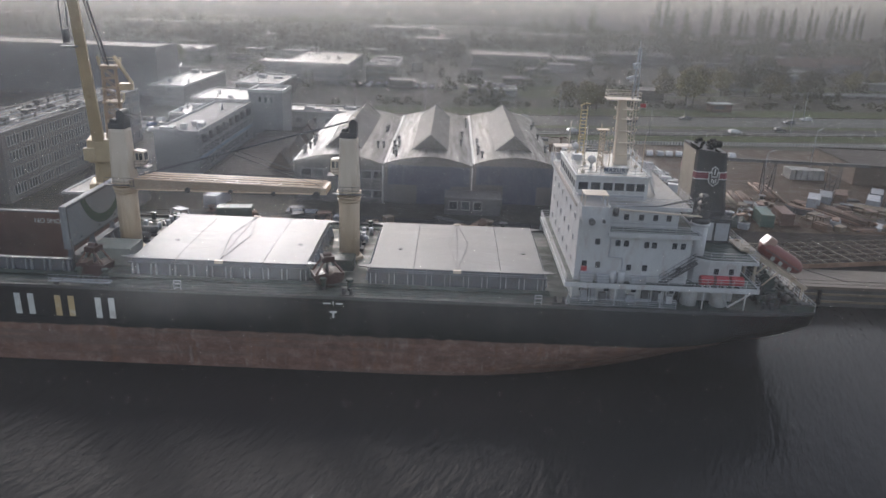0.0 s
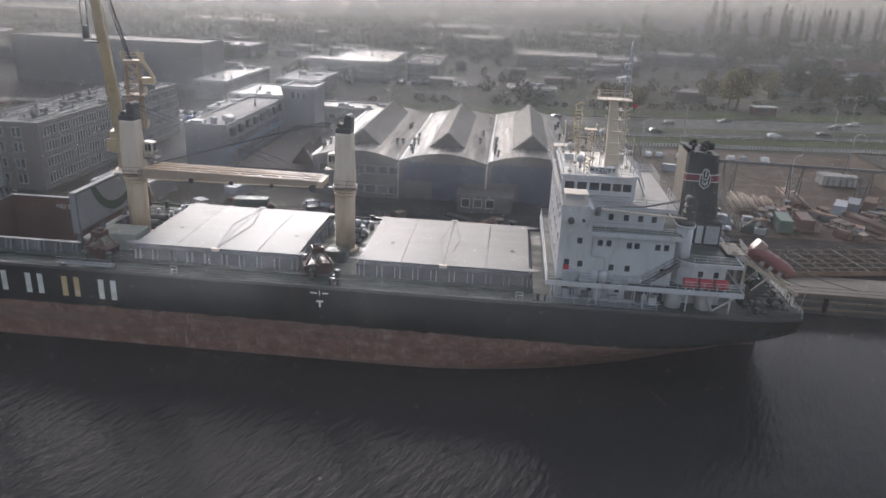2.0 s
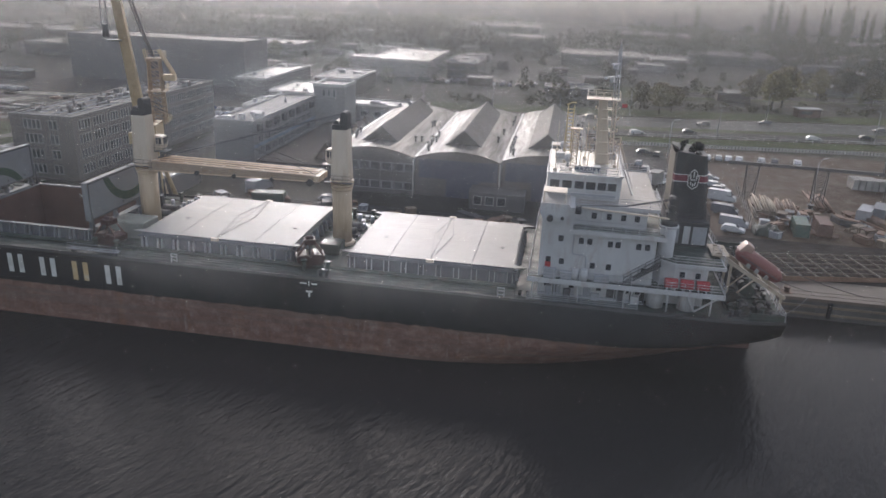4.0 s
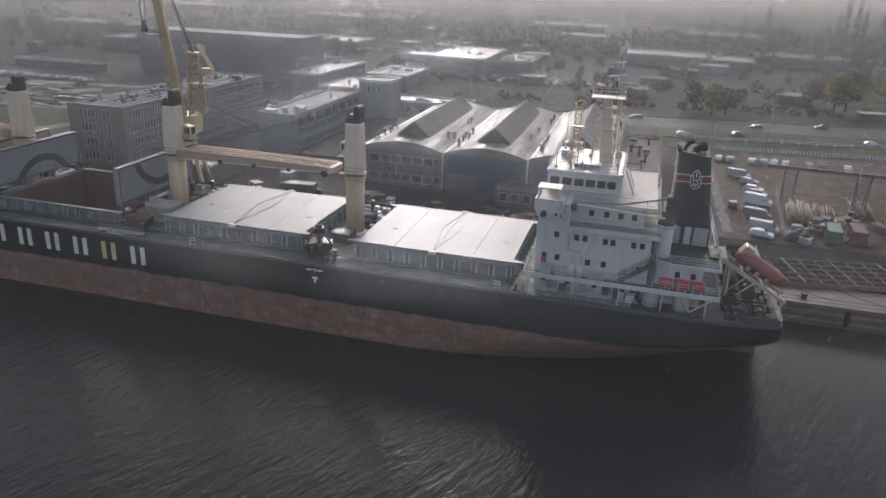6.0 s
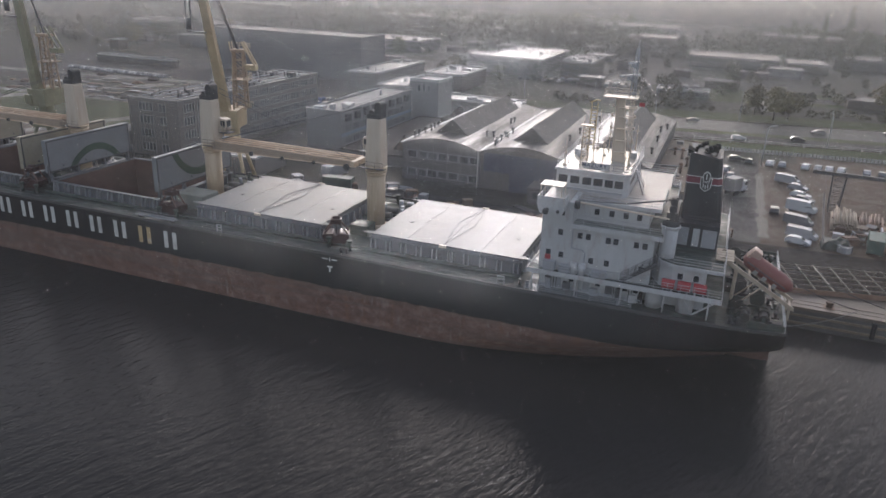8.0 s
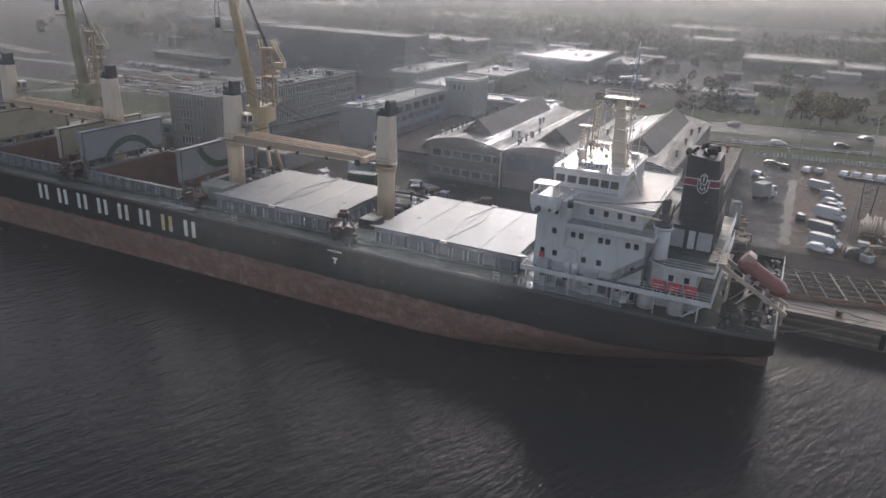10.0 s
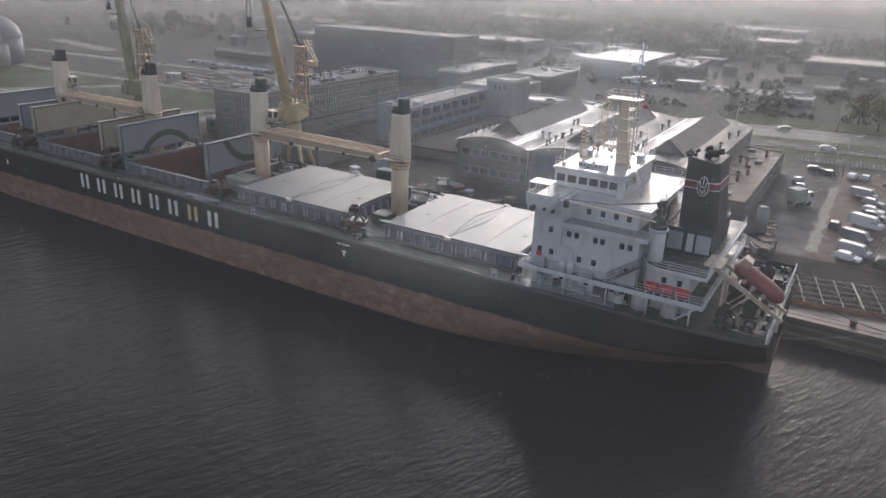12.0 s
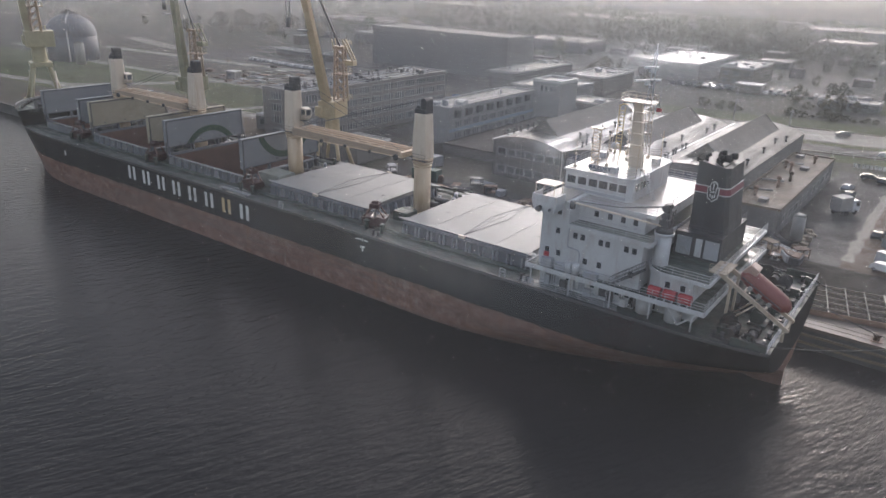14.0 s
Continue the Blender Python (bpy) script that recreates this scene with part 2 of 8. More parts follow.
SIGNYELLOW = mat("letter_yellow", (0.46, 0.33, 0.17), 0.5, var=0.15, dirt=(0.55, 0.5, 0.42), dirt_amount=0.7)
GREEN = mat("arc_green", (0.045, 0.078, 0.052), 0.6, var=0.2)
NAVY = mat("name_navy", (0.03, 0.045, 0.09), 0.5, var=0.1)
OFFICE_GLASS = mat("office_glass", (0.1, 0.103, 0.108), 0.25, var=0.45, scale=0.9, bump=0.0, per_object=0.5)
GLASS = mat("dark_glass", (0.02, 0.024, 0.03), 0.12, var=0.2, bump=0.0, spec=0.6)
YELLOW = mat("yard_crane_yellow", (0.43, 0.335, 0.2), 0.5, var=0.15, dirt=(0.25, 0.15, 0.07))
CONC = mat("quay_concrete", (0.118, 0.095, 0.075), 0.55, spec=0.35, var=0.2, scale=0.15, dirt=(0.12, 0.1, 0.09), dirt_amount=0.6)
QUAYWALL = mat("quay_wall", (0.09, 0.085, 0.08), 0.8, var=0.3, dirt=(0.04, 0.05, 0.04))
GROUND = mat("yard_ground", (0.062, 0.058, 0.048), 0.9, spec=0.1, var=0.25, scale=0.03, grain=0.8, dirt=(0.045, 0.052, 0.033), dirt_amount=0.8)
ASPHALT = puddles(mat("asphalt", (0.04, 0.038, 0.037), 0.65, spec=0.15, var=0.3, scale=0.08, grain=3, dirt=(0.08, 0.077, 0.074), dirt_amount=0.5), 0.14, 0.66, 0.92)
YARD = puddles(mat("yard_paving", (0.064, 0.042, 0.028), 0.6, spec=0.15, var=0.22, scale=0.07, grain=2, dirt=(0.07, 0.06, 0.05), dirt_amount=0.6), 0.35, 0.6, 0.9)
GRASS = mat("grass", (0.062, 0.074, 0.036), 0.95, spec=0.06, var=0.3, scale=0.05, grain=2.5, dirt=(0.1, 0.085, 0.05), dirt_amount=0.5)
ROOFA = puddles(mat("shed_roof", (0.135, 0.126, 0.116), 0.43, spec=0.22, var=0.3, scale=0.16, grain=1.4, dirt=(0.085, 0.073, 0.062), dirt_amount=0.85, stretch=(1.5, 0.45, 1)), 0.5, 0.34, 0.74, (2.6, 0.16, 1))
MONITOR = mat("monitor_roof", (0.165, 0.153, 0.138), 0.7, spec=0.25, var=0.3, scale=0.35, grain=2, dirt=(0.1, 0.08, 0.062), dirt_amount=0.7, stretch=(0.6, 2.4, 1))
ROOFB = mat("flat_roof", (0.14, 0.13, 0.118), 0.6, spec=0.3, var=0.25, scale=0.1, grain=1.6, dirt=(0.1, 0.09, 0.08), dirt_amount=0.7)
METALROOF = mat("sheet_roof", (0.2, 0.182, 0.15), 0.5, var=0.12, scale=0.1, grain=2, stretch=(0.3, 2, 1))
SHEDWALL = mat("shed_wall", (0.135, 0.13, 0.128), 0.7, var=0.2, dirt=(0.16, 0.15, 0.145), stretch=(1, 1, 0.4))
BLUE = mat("blue_cladding", (0.075, 0.085, 0.125), 0.55, var=0.12, dirt=(0.17, 0.17, 0.18), stretch=(1, 1, 0.3))
BRICK = mat("office_wall", (0.22, 0.2, 0.185), 0.8, var=0.12, dirt=(0.17, 0.15, 0.14), stretch=(1, 1, 0.4))
RENDERED = mat("pale_render", (0.28, 0.275, 0.272), 0.75, var=0.08, dirt=(0.3, 0.28, 0.26), stretch=(1, 1, 0.4))
LIGHTBLUE = mat("pale_blue_wall", (0.27, 0.32, 0.4), 0.7, var=0.08)
TRIM = mat("parapet_trim", (0.5, 0.49, 0.47), 0.5, var=0.1)
BARK = mat("bark", (0.08, 0.065, 0.05), 0.9, var=0.25)
TWIG = mat("late_leaves", (0.17, 0.15, 0.07), 0.8, var=0.35, scale=0.4, bump=0, per_object=0.35)
CONIFER = mat("dark_leaves", (0.095, 0.094, 0.06), 0.8, var=0.35, scale=0.3, bump=0, per_object=0.3)
def thin_leaves(m, share=0.45):
    """Light shining through thin leaves."""
    n, l = m.node_tree.nodes, m.node_tree.links
    b = n["Principled BSDF"]
    tr = n.new("ShaderNodeBsdfTranslucent")
    l.new(b.inputs["Base Color"].links[0].from_socket, tr.inputs["Color"])
    mx = n.new("ShaderNodeMixShader")
    mx.inputs["Fac"].default_value = share
    l.new(b.outputs["BSDF"], mx.inputs[1])
    l.new(tr.outputs["BSDF"], mx.inputs[2])
    l.new(mx.outputs["Shader"], n["Material Output"].inputs["Surface"])


thin_leaves(TWIG)
thin_leaves(CONIFER, 0.4)
TYRE = mat("tyre_rubber", (0.015, 0.015, 0.015), 0.8, var=0.2)
ROPE = mat("rope", (0.08, 0.075, 0.07), 0.8, var=0.2)
TIMBER = mat("timber", (0.21, 0.165, 0.12), 0.75, var=0.2, per_object=0.3)
BALE = mat("pale_bales", (0.29, 0.277, 0.257), 0.7, var=0.15, per_object=0.15)
RUSTY = mat("rusty_scrap", (0.16, 0.1, 0.07), 0.75, var=0.35, per_object=0.4)
TEAL = mat("container_teal", (0.075, 0.125, 0.105), 0.55, var=0.12, dirt=(0.2, 0.12, 0.08))
CARS = [mat("car_" + nm, c, 0.25, var=0.03, bump=0, spec=0.6) for nm, c in (("white", (0.52, 0.53, 0.54)), ("silver", (0.3, 0.31, 0.33)), ("grey", (0.13, 0.135, 0.15)), ("dark", (0.03, 0.033, 0.04)), ("blue", (0.04, 0.08, 0.2)), ("red", (0.3, 0.03, 0.03)))]


# ---- mesh helpers ----
def bx(bm, x0, x1, y0, y1, z0, z1, mi=0, m=None):
    vs = [bm.verts.new((x, y, z)) for z in (z0, z1) for x, y in ((x0, y0), (x1, y0), (x1, y1), (x0, y1))]
    if m is not None:
        for v in vs:
            v.co = m @ v.co
    for f in ((3, 2, 1, 0), (4, 5, 6, 7), (0, 1, 5, 4), (1, 2, 6, 5), (2, 3, 7, 6), (3, 0, 4, 7)):
        bm.faces.new([vs[i] for i in f]).material_index = mi


def cyl(bm, a, b, r0, r1=None, n=10, mi=0, cap=True):
    a, b = Vector(a), Vector(b)
    r1 = r0 if r1 is None else r1
    q = (b - a).to_track_quat("Z", "Y")
    rings = []
    for p, r in ((a, r0), (b, r1)):
        rings.append([bm.verts.new(p + q @ Vector((r * math.cos(2 * math.pi * i / n), r * math.sin(2 * math.pi * i / n), 0))) for i in range(n)])
    for i in range(n):
        f = bm.faces.new((rings[0][i], rings[0][(i + 1) % n], rings[1][(i + 1) % n], rings[1][i]))
        f.smooth, f.material_index = n > 6, mi
    if cap:
        bm.faces.new(rings[0][::-1]).material_index = mi
        bm.faces.new(rings[1]).material_index = mi


def prism(bm, poly, axis, t0, t1, mi=0):
    """A polygon pushed along an axis: 'x' takes (y, z), 'y' takes (x, z), 'z' takes (x, y)."""
    def at(u, v, t):
        return {"x": (t, u, v), "y": (u, t, v), "z": (u, v, t)}[axis]
    a = [bm.verts.new(at(u, v, t0)) for u, v in poly]
    b = [bm.verts.new(at(u, v, t1)) for u, v in poly]
    n = len(poly)
    for i in range(n):
        bm.faces.new((a[i], a[(i + 1) % n], b[(i + 1) % n], b[i])).material_index = mi
    bm.faces.new(a[::-1]).material_index = mi
    bm.faces.new(b).material_index = mi


def tube(bm, pts, r, n=6, mi=0):
    for p, q in zip(pts[:-1], pts[1:]):
        cyl(bm, p, q, r, r, n, mi)


def rails(bm, pts, h=1.05, bars=3, step=1.6, r=0.03, mi=0):
    for p, q in zip(pts[:-1], pts[1:]):
        p, q = Vector(p), Vector(q)
        k = max(1, round((q - p).length / step))
        for i in range(k + 1):
            s = p.lerp(q, i / k)
            cyl(bm, s, s + Vector((0, 0, h)), r, r, 4, mi, False)
        for j in range(bars):
            up = Vector((0, 0, h * (j + 1) / bars))
            cyl(bm, p + up, q + up, r, r, 4, mi, False)


def thing(name, label, category, group="", at=(0, 0, 0), rz=0.0, kind=""):
    e = new(name)
    e.empty_display_size = 0.5
    e.matrix_basis = pose(*at, 0, 0, rz)
    return tagged(e, label, category, group, kind)


def mesh_from(bm, name, mats, bevel=0.0):
    if bevel:
        bmesh.ops.bevel(bm, geom=bm.edges[:], offset=bevel, segments=2, affect="EDGES", profile=0.6)
    bmesh.ops.recalc_face_normals(bm, faces=bm.faces[:])
    me = bpy.data.meshes.new(name)
    bm.to_mesh(me)
    bm.free()
    for m in mats if isinstance(mats, (list, tuple)) else [mats]:
        me.materials.append(m)
    return me


def part(name, bm, mats, parent, label="", bevel=0.0):
    ob = new(name, mesh_from(bm, name, mats, bevel))
    ob.parent = parent
    if label:
        ob["label"] = label
    return ob


def shared(name, me, parent, m):
    ob = new(name, me)
    ob.parent = parent
    ob.matrix_basis = m
    return ob


def B():
    return bmesh.new()


def boxpart(name, dims, mats, parent, label="", bevel=0.0):
    bm = B()
    bx(bm, *dims)
    return part(name, bm, mats, parent, label, bevel)


def structure(name, bm, mats, label, category):
    return tagged(new(name, mesh_from(bm, name, mats)), label, category, kind="structure")


# ---- water, ground, haze sheets ----
bm = B()
bx(bm, -900, 900, -900, 40, -3, 0)
structure("water", bm, WATER, "dark rippled harbour water in hazy low sun", "water")
bm = B()
bx(bm, -2500, 2500, 12.9, 4000, -4, 3.0)
structure("ground", bm, GROUND, "flat brown and green industrial ground reaching the misty horizon", "ground")

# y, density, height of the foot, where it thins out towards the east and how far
# Flat sheets imitate haze; the first is an added veil lifting the ship's darks.
HAZE_SHEETS = (
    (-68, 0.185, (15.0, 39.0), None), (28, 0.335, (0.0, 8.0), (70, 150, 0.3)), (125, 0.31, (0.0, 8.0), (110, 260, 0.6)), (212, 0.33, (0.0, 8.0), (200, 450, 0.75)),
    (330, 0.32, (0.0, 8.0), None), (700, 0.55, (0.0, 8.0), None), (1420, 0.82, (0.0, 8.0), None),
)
for i, (y, dense, foot_z, thin) in enumerate(HAZE_SHEETS):
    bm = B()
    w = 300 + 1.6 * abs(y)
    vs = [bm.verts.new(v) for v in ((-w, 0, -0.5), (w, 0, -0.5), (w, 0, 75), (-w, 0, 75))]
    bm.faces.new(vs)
    ob = structure("mist_bank", bm, haze_sheet_material("mist_%s" % "abcdefg"[i], dense, foot_z, thin), "flat see-through sheet imitating sunlit haze over harbour and town", "mist")
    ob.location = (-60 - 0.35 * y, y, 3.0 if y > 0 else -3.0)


# ---- the ship ----
BEAM, DECKZ = 14.25, 9.7
HATCHES = [(-102.5, -88.25), (-82.5, -62.0), (-55.2, -33.6), (-25.8, -4.1), (3.8, 25.4)]
CRANES = [-86.5, -58.2, -29.7, 0.0]


def lerp_table(table, z):
    for (z0, a), (z1, b) in zip(table[:-1], table[1:]):
        if z <= z1:
            t = max(0.0, (z - z0) / (z1 - z0))
            return a + (b - a) * t
    return table[-1][1]


BOW_TIP = [(-2, -114.5), (1, -115), (9.7, -121.5), (12.4, -123.3), (13.8, -124.2)]
BOW_SHOULDER = [(-2, -83), (0, -84), (9.7, -93), (13.8, -96.5)]
STERN_END = [(-2, 51.8), (0, 52.6), (1.0, 53.4), (1.8, 55.4), (2.4, 57.6), (3, 57.9), (9.7, 57.7)]
STERN_SHOULDER = [(-2, 4), (0, 10), (1.5, 17), (3, 24), (4.5, 32), (6, 40), (9.7, 46)]
STERN_HALF = [(-2, 0.4), (0, 0.5), (1.5, 0.9), (3, 2.2), (4.5, 4.8), (6, 9.0), (7.5, 11.6), (9.7, 12.9)]


def half_breadth(x, z):
    xs, xt = lerp_table(BOW_SHOULDER, z), lerp_table(BOW_TIP, z)
    if x < xs:
        u = min(1.0, (xs - x) / (xs - xt))
        return BEAM * math.sqrt(max(0.0, 1 - u ** 2.1))
    xa, xe, be = lerp_table(STERN_SHOULDER, z), lerp_table(STERN_END, z), lerp_table(STERN_HALF, z)
    if x > xa:
        u = min(1.0, (x - xa) / (xe - xa))
        return be + (BEAM - be) * max(0.0, 1 - u ** 2.0) ** lerp_table(((-2, 1.0), (0, 1.0), (6, 0.8), (20, 0.8)), z)
    return BEAM


def hull_row(z):
    xs, xt = lerp_table(BOW_SHOULDER, z), lerp_table(BOW_TIP, z)
    xa, xe = lerp_table(STERN_SHOULDER, z), lerp_table(STERN_END, z)
    xsx = [xs - (xs - xt) * math.sin(math.pi / 2 * (1 - i / 16)) for i in range(16)]
    xsx += [xs + (xa - xs) * i / 12 for i in range(12)]
    xsx += [xa + (xe - xa) * math.sin(math.pi / 2 * i / 16) for i in range(17)]
    return [(x, half_breadth(x, z)) for x in xsx]


def hull_shell(bm, levels, row):
    rings = []
    for z in levels:
        r = row(z)
        rings.append(([bm.verts.new((x, -b, z)) for x, b in r], [bm.verts.new((x, b, z)) for x, b in r]))
    for (p0, s0), (p1, s1) in zip(rings[:-1], rings[1:]):
        for i in range(len(p0) - 1):
            bm.faces.new((p0[i], p0[i + 1], p1[i + 1], p1[i])).smooth = True
            bm.faces.new((s0[i + 1], s0[i], s1[i], s1[i + 1])).smooth = True
        bm.faces.new((p0[-1], s0[-1], s1[-1], p1[-1]))
    return rings


ship = thing("cargo_ship", "long black and rust-red bulk carrier moored at the quay", "ship")
bm = B()
hull_shell(bm, (-2, 0, 0.6, 1.2, 1.8, 2.4, 3, 4.5, 5.2, 6, 7.5, DECKZ), hull_row)
bmesh.ops.remove_doubles(bm, verts=bm.verts[:], dist=0.001)
for e in bm.edges:
    e.smooth = not (all(v.co.x > 52.0 for v in e.verts) and (len(e.link_faces) < 2 or e.calc_face_angle() > 0.6))
hull = part("hull", bm, HULL, ship, "black topsides over a scuffed rusty red boot-top")
bm = B()
for side in (-1, 1):
    ring = [(53.1, 0.1), (53.9, 0.42), (55.2, 0.5), (57.7, 0.12)]
    for (x0, h0), (x1, h1) in zip(ring[:-1], ring[1:]):
        bm.faces.new([bm.verts.new(v) for v in ((x0, side * h0, -2), (x1, side * h1, -2), (x1, side * h1, 3.2), (x0, side * h0, 3.2))])
for x0, h0 in ((53.1, 0.1), (57.7, 0.12)):
    bm.faces.new([bm.verts.new(v) for v in ((x0, -h0, -2), (x0, h0, -2), (x0, h0, 3.2), (x0, -h0, 3.2))])
bmesh.ops.remove_doubles(bm, verts=bm.verts[:], dist=0.001)
bmesh.ops.recalc_face_normals(bm, faces=bm.faces[:])
part("rudder", bm, OXIDE, ship, "rusty red-brown rudder blade under the counter")
bm = B()
FC = -108.0


def forecastle_row(z):
    xt = lerp_table(BOW_TIP, z)
    return [(FC - (FC - xt) * math.sin(math.pi / 2 * (1 - i / 14)), half_breadth(FC - (FC - xt) * math.sin(math.pi / 2 * (1 - i / 14)), z)) for i in range(15)]


rings = hull_shell(bm, (DECKZ, 11, 12.4, 13.3), forecastle_row)
part("forecastle", bm, HULL, ship)
bm = B()
r = forecastle_row(12.4)
for (x0, b0), (x1, b1) in zip(r[:-1], r[1:]):
    bm.faces.new([bm.verts.new(v) for v in ((x0, -b0, 12.4), (x1, -b1, 12.4), (x1, b1, 12.4), (x0, b0, 12.4))])
part("forecastle_deck", bm, DECK, ship)
# inner face and cap of the bow bulwark
bm = B()
r = [q for q in forecastle_row(13.3) if q[0] < -115.5]
for s in (-1, 1):
    for (x0, b0), (x1, b1) in zip(r[:-1], r[1:]):
        i0, i1 = max(0, b0 - 0.25), max(0, b1 - 0.25)
        a = [bm.verts.new(v) for v in ((x0 + 0.2, s * i0, 12.4), (x1 + 0.2, s * i1, 12.4), (x1 + 0.2, s * i1, 13.3), (x0 + 0.2, s * i0, 13.3), (x0, s * b0, 13.3), (x1, s * b1, 13.3))]
        bm.faces.new((a[0], a[1], a[2], a[3]))
        bm.faces.new((a[3], a[2], a[5], a[4]))
for x0, b0 in r:
    if b0 > 1:
        for s in (-1, 1):
            bx(bm, x0 + 0.1, x0 + 0.22, s * b0 - s * 0.7, s * b0 - s * 0.25, 12.4, 13.3)
part("bulwark", bm, BALE, ship, "stained pale inner face of the bow bulwark with stays")
for wx, wy in ((-117.0, -2.4), (-117.0, 2.4), (-113.0, -5.5), (-113.0, 5.5), (-111.0, 0.0)):
    bm = B()
    bx(bm, wx - 1.1, wx + 1.1, wy - 1.0, wy + 1.0, 12.4, 12.75)
    cyl(bm, (wx, wy - 1.0, 13.4), (wx, wy + 0.9, 13.4), 0.65, 0.65, 14)
    for yy in (-1.05, 0.0, 0.9):
        cyl(bm, (wx, wy + yy, 13.4), (wx, wy + yy + 0.1, 13.4), 0.9, 0.9, 14)
    bx(bm, wx - 0.5, wx + 0.6, wy + 1.0, wy + 1.5, 12.4, 13.9)
    part("windlass", bm, STEEL, ship, "dark windlass on the forecastle", 0.03)
for x0, b0 in r[2:]:
    for s in (-1, 1):
        if b0 > 1.5:
            bm = B()
            cyl(bm, (x0 + 1.0, s * (b0 - 1.2), 12.4), (x0 + 1.0, s * (b0 - 1.2), 13.2), 0.25, 0.3, 10)
            part("mooring_post", bm, BLACK, ship)
bm = B()
rails(bm, [(FC, -10.4, 12.4), (FC, 10.4, 12.4)], 1.05, 3, 1.5, 0.03)
part("forecastle_railing", bm, BALE, ship)
bm = B()
cyl(bm, (-114.5, 0, 12.4), (-114.5, 0, 20.5), 0.3, 0.16, 10)
bx(bm, -115.0, -114.0, -0.5, 0.5, 18.0, 18.1)
part("foremast", bm, PALE, ship, "slim pale foremast")

# deck with hold openings
bm = B()
cuts = sorted({round(x, 2) for x, b in hull_row(DECKZ)} | {v for h in HATCHES for v in h})
for x0, x1 in zip(cuts[:-1], cuts[1:]):
    b0, b1 = half_breadth(x0, DECKZ) - 0.02, half_breadth(x1, DECKZ) - 0.02
    mid = (x0 + x1) / 2
    if any(h0 < mid < h1 for h0, h1 in HATCHES[:3]):
        for s in (-1, 1):
            bm.faces.new([bm.verts.new(v) for v in ((x0, s * b0, DECKZ), (x1, s * b1, DECKZ), (x1, s * 8.9, DECKZ), (x0, s * 8.9, DECKZ))])
    else:
        bm.faces.new([bm.verts.new(v) for v in ((x0, -b0, DECKZ), (x1, -b1, DECKZ), (x1, b1, DECKZ), (x0, b0, DECKZ))])
part("main_deck", bm, DECK, ship, "dark green steel deck, damp and stained")
# gunwale strip
r = [(x, b) for x, b in hull_row(DECKZ) if x > FC]
for s in (-1, 1):
    bm = B()
    for (x0, b0), (x1, b1) in zip(r[:-1], r[1:]):
        a = [bm.verts.new(v) for v in ((x0, s * (b0 + 0.03), DECKZ - 0.1), (x1, s * (b1 + 0.03), DECKZ - 0.1), (x1, s * (b1 + 0.03), DECKZ + 0.28), (x0, s * (b0 + 0.03), DECKZ + 0.28), (x0, s * (b0 - 0.18), DECKZ + 0.28), (x1, s * (b1 - 0.18), DECKZ + 0.28), (x1, s * (b1 - 0.18), DECKZ + 0.01), (x0, s * (b0 - 0.18), DECKZ + 0.01))]
        for f in ((0, 1, 2, 3), (3, 2, 5, 4), (4, 5, 6, 7)):
            bm.faces.new([a[i] for i in f])
    part("gunwale", bm, BLACK, ship)
for s in (-1, 1):
    bm = B()
    rails(bm, [(x, s * (14.05 if x < 45 else half_breadth(x, DECKZ) - 0.2), DECKZ + 0.25) for x in (-92, -80, -55, -30, 0, 26)], 0.95, 3, 2.0, 0.025)
    part("deck_railing", bm, STEEL, ship)
    bm = B()
    rails(bm, [(x, s * (half_breadth(x, DECKZ) - 0.2), DECKZ + 0.25) for x in (27.5, 34, 40.5)], 1.0, 4, 1.6, 0.035)
    part("deck_railing", bm, GREY, ship)
    bm = B()
    rails(bm, [(x, s * (half_breadth(x, DECKZ) - 0.2), DECKZ + 0.25) for x in (50, 54, 57.3)], 1.0, 3, 1.4, 0.018)
    part("deck_railing", bm, STEEL, ship)
bm = B()
rails(bm, [(57.4, -13.0, DECKZ + 0.25), (57.4, -4, DECKZ + 0.25), (57.4, 4, DECKZ + 0.25), (57.4, 13.0, DECKZ + 0.25)], 1.05, 3, 1.2, 0.04)
part("stern_railing", bm, WHITE, ship)
# hatches
def coaming(x0, x1):
    bm = B()
    for s in (-1, 1):
        bx(bm, x0 - 0.25, x1 + 0.25, s * 9.0 - 0.12, s * 9.0 + 0.12, DECKZ, 11.45)
        bx(bm, x0 - 0.4, x1 + 0.4, s * 9.25 - 0.3, s * 9.25 + 0.3, 11.3, 11.45)
        n = 9
        for i in range(n + 1):
            for dx in (-0.33, 0.33):
                x = x0 + 0.4 + (x1 - x0 - 0.8) * i / n + dx
                prism(bm, [(s * 9.12, DECKZ), (s * 9.7, DECKZ), (s * 9.5, 11.3), (s * 9.12, 11.3)], "x", x - 0.03, x + 0.03, 1)
    for x in (x0, x1):
        bx(bm, x - 0.12, x + 0.12, -9.0, 9.0, DECKZ, 11.45)
        for i in range(9):
            y = -8 + 2 * i
            d = -1 if x == x0 else 1
            prism(bm, [(x + d * 0.12, DECKZ), (x + d * 0.7, DECKZ), (x + d * 0.4, 11.3), (x + d * 0.12, 11.3)], "y", y - 0.06, y + 0.06, 1)
    return part("hatch_coaming", bm, [COAM, GREY], ship, "dark grey coaming with paired pale brackets")


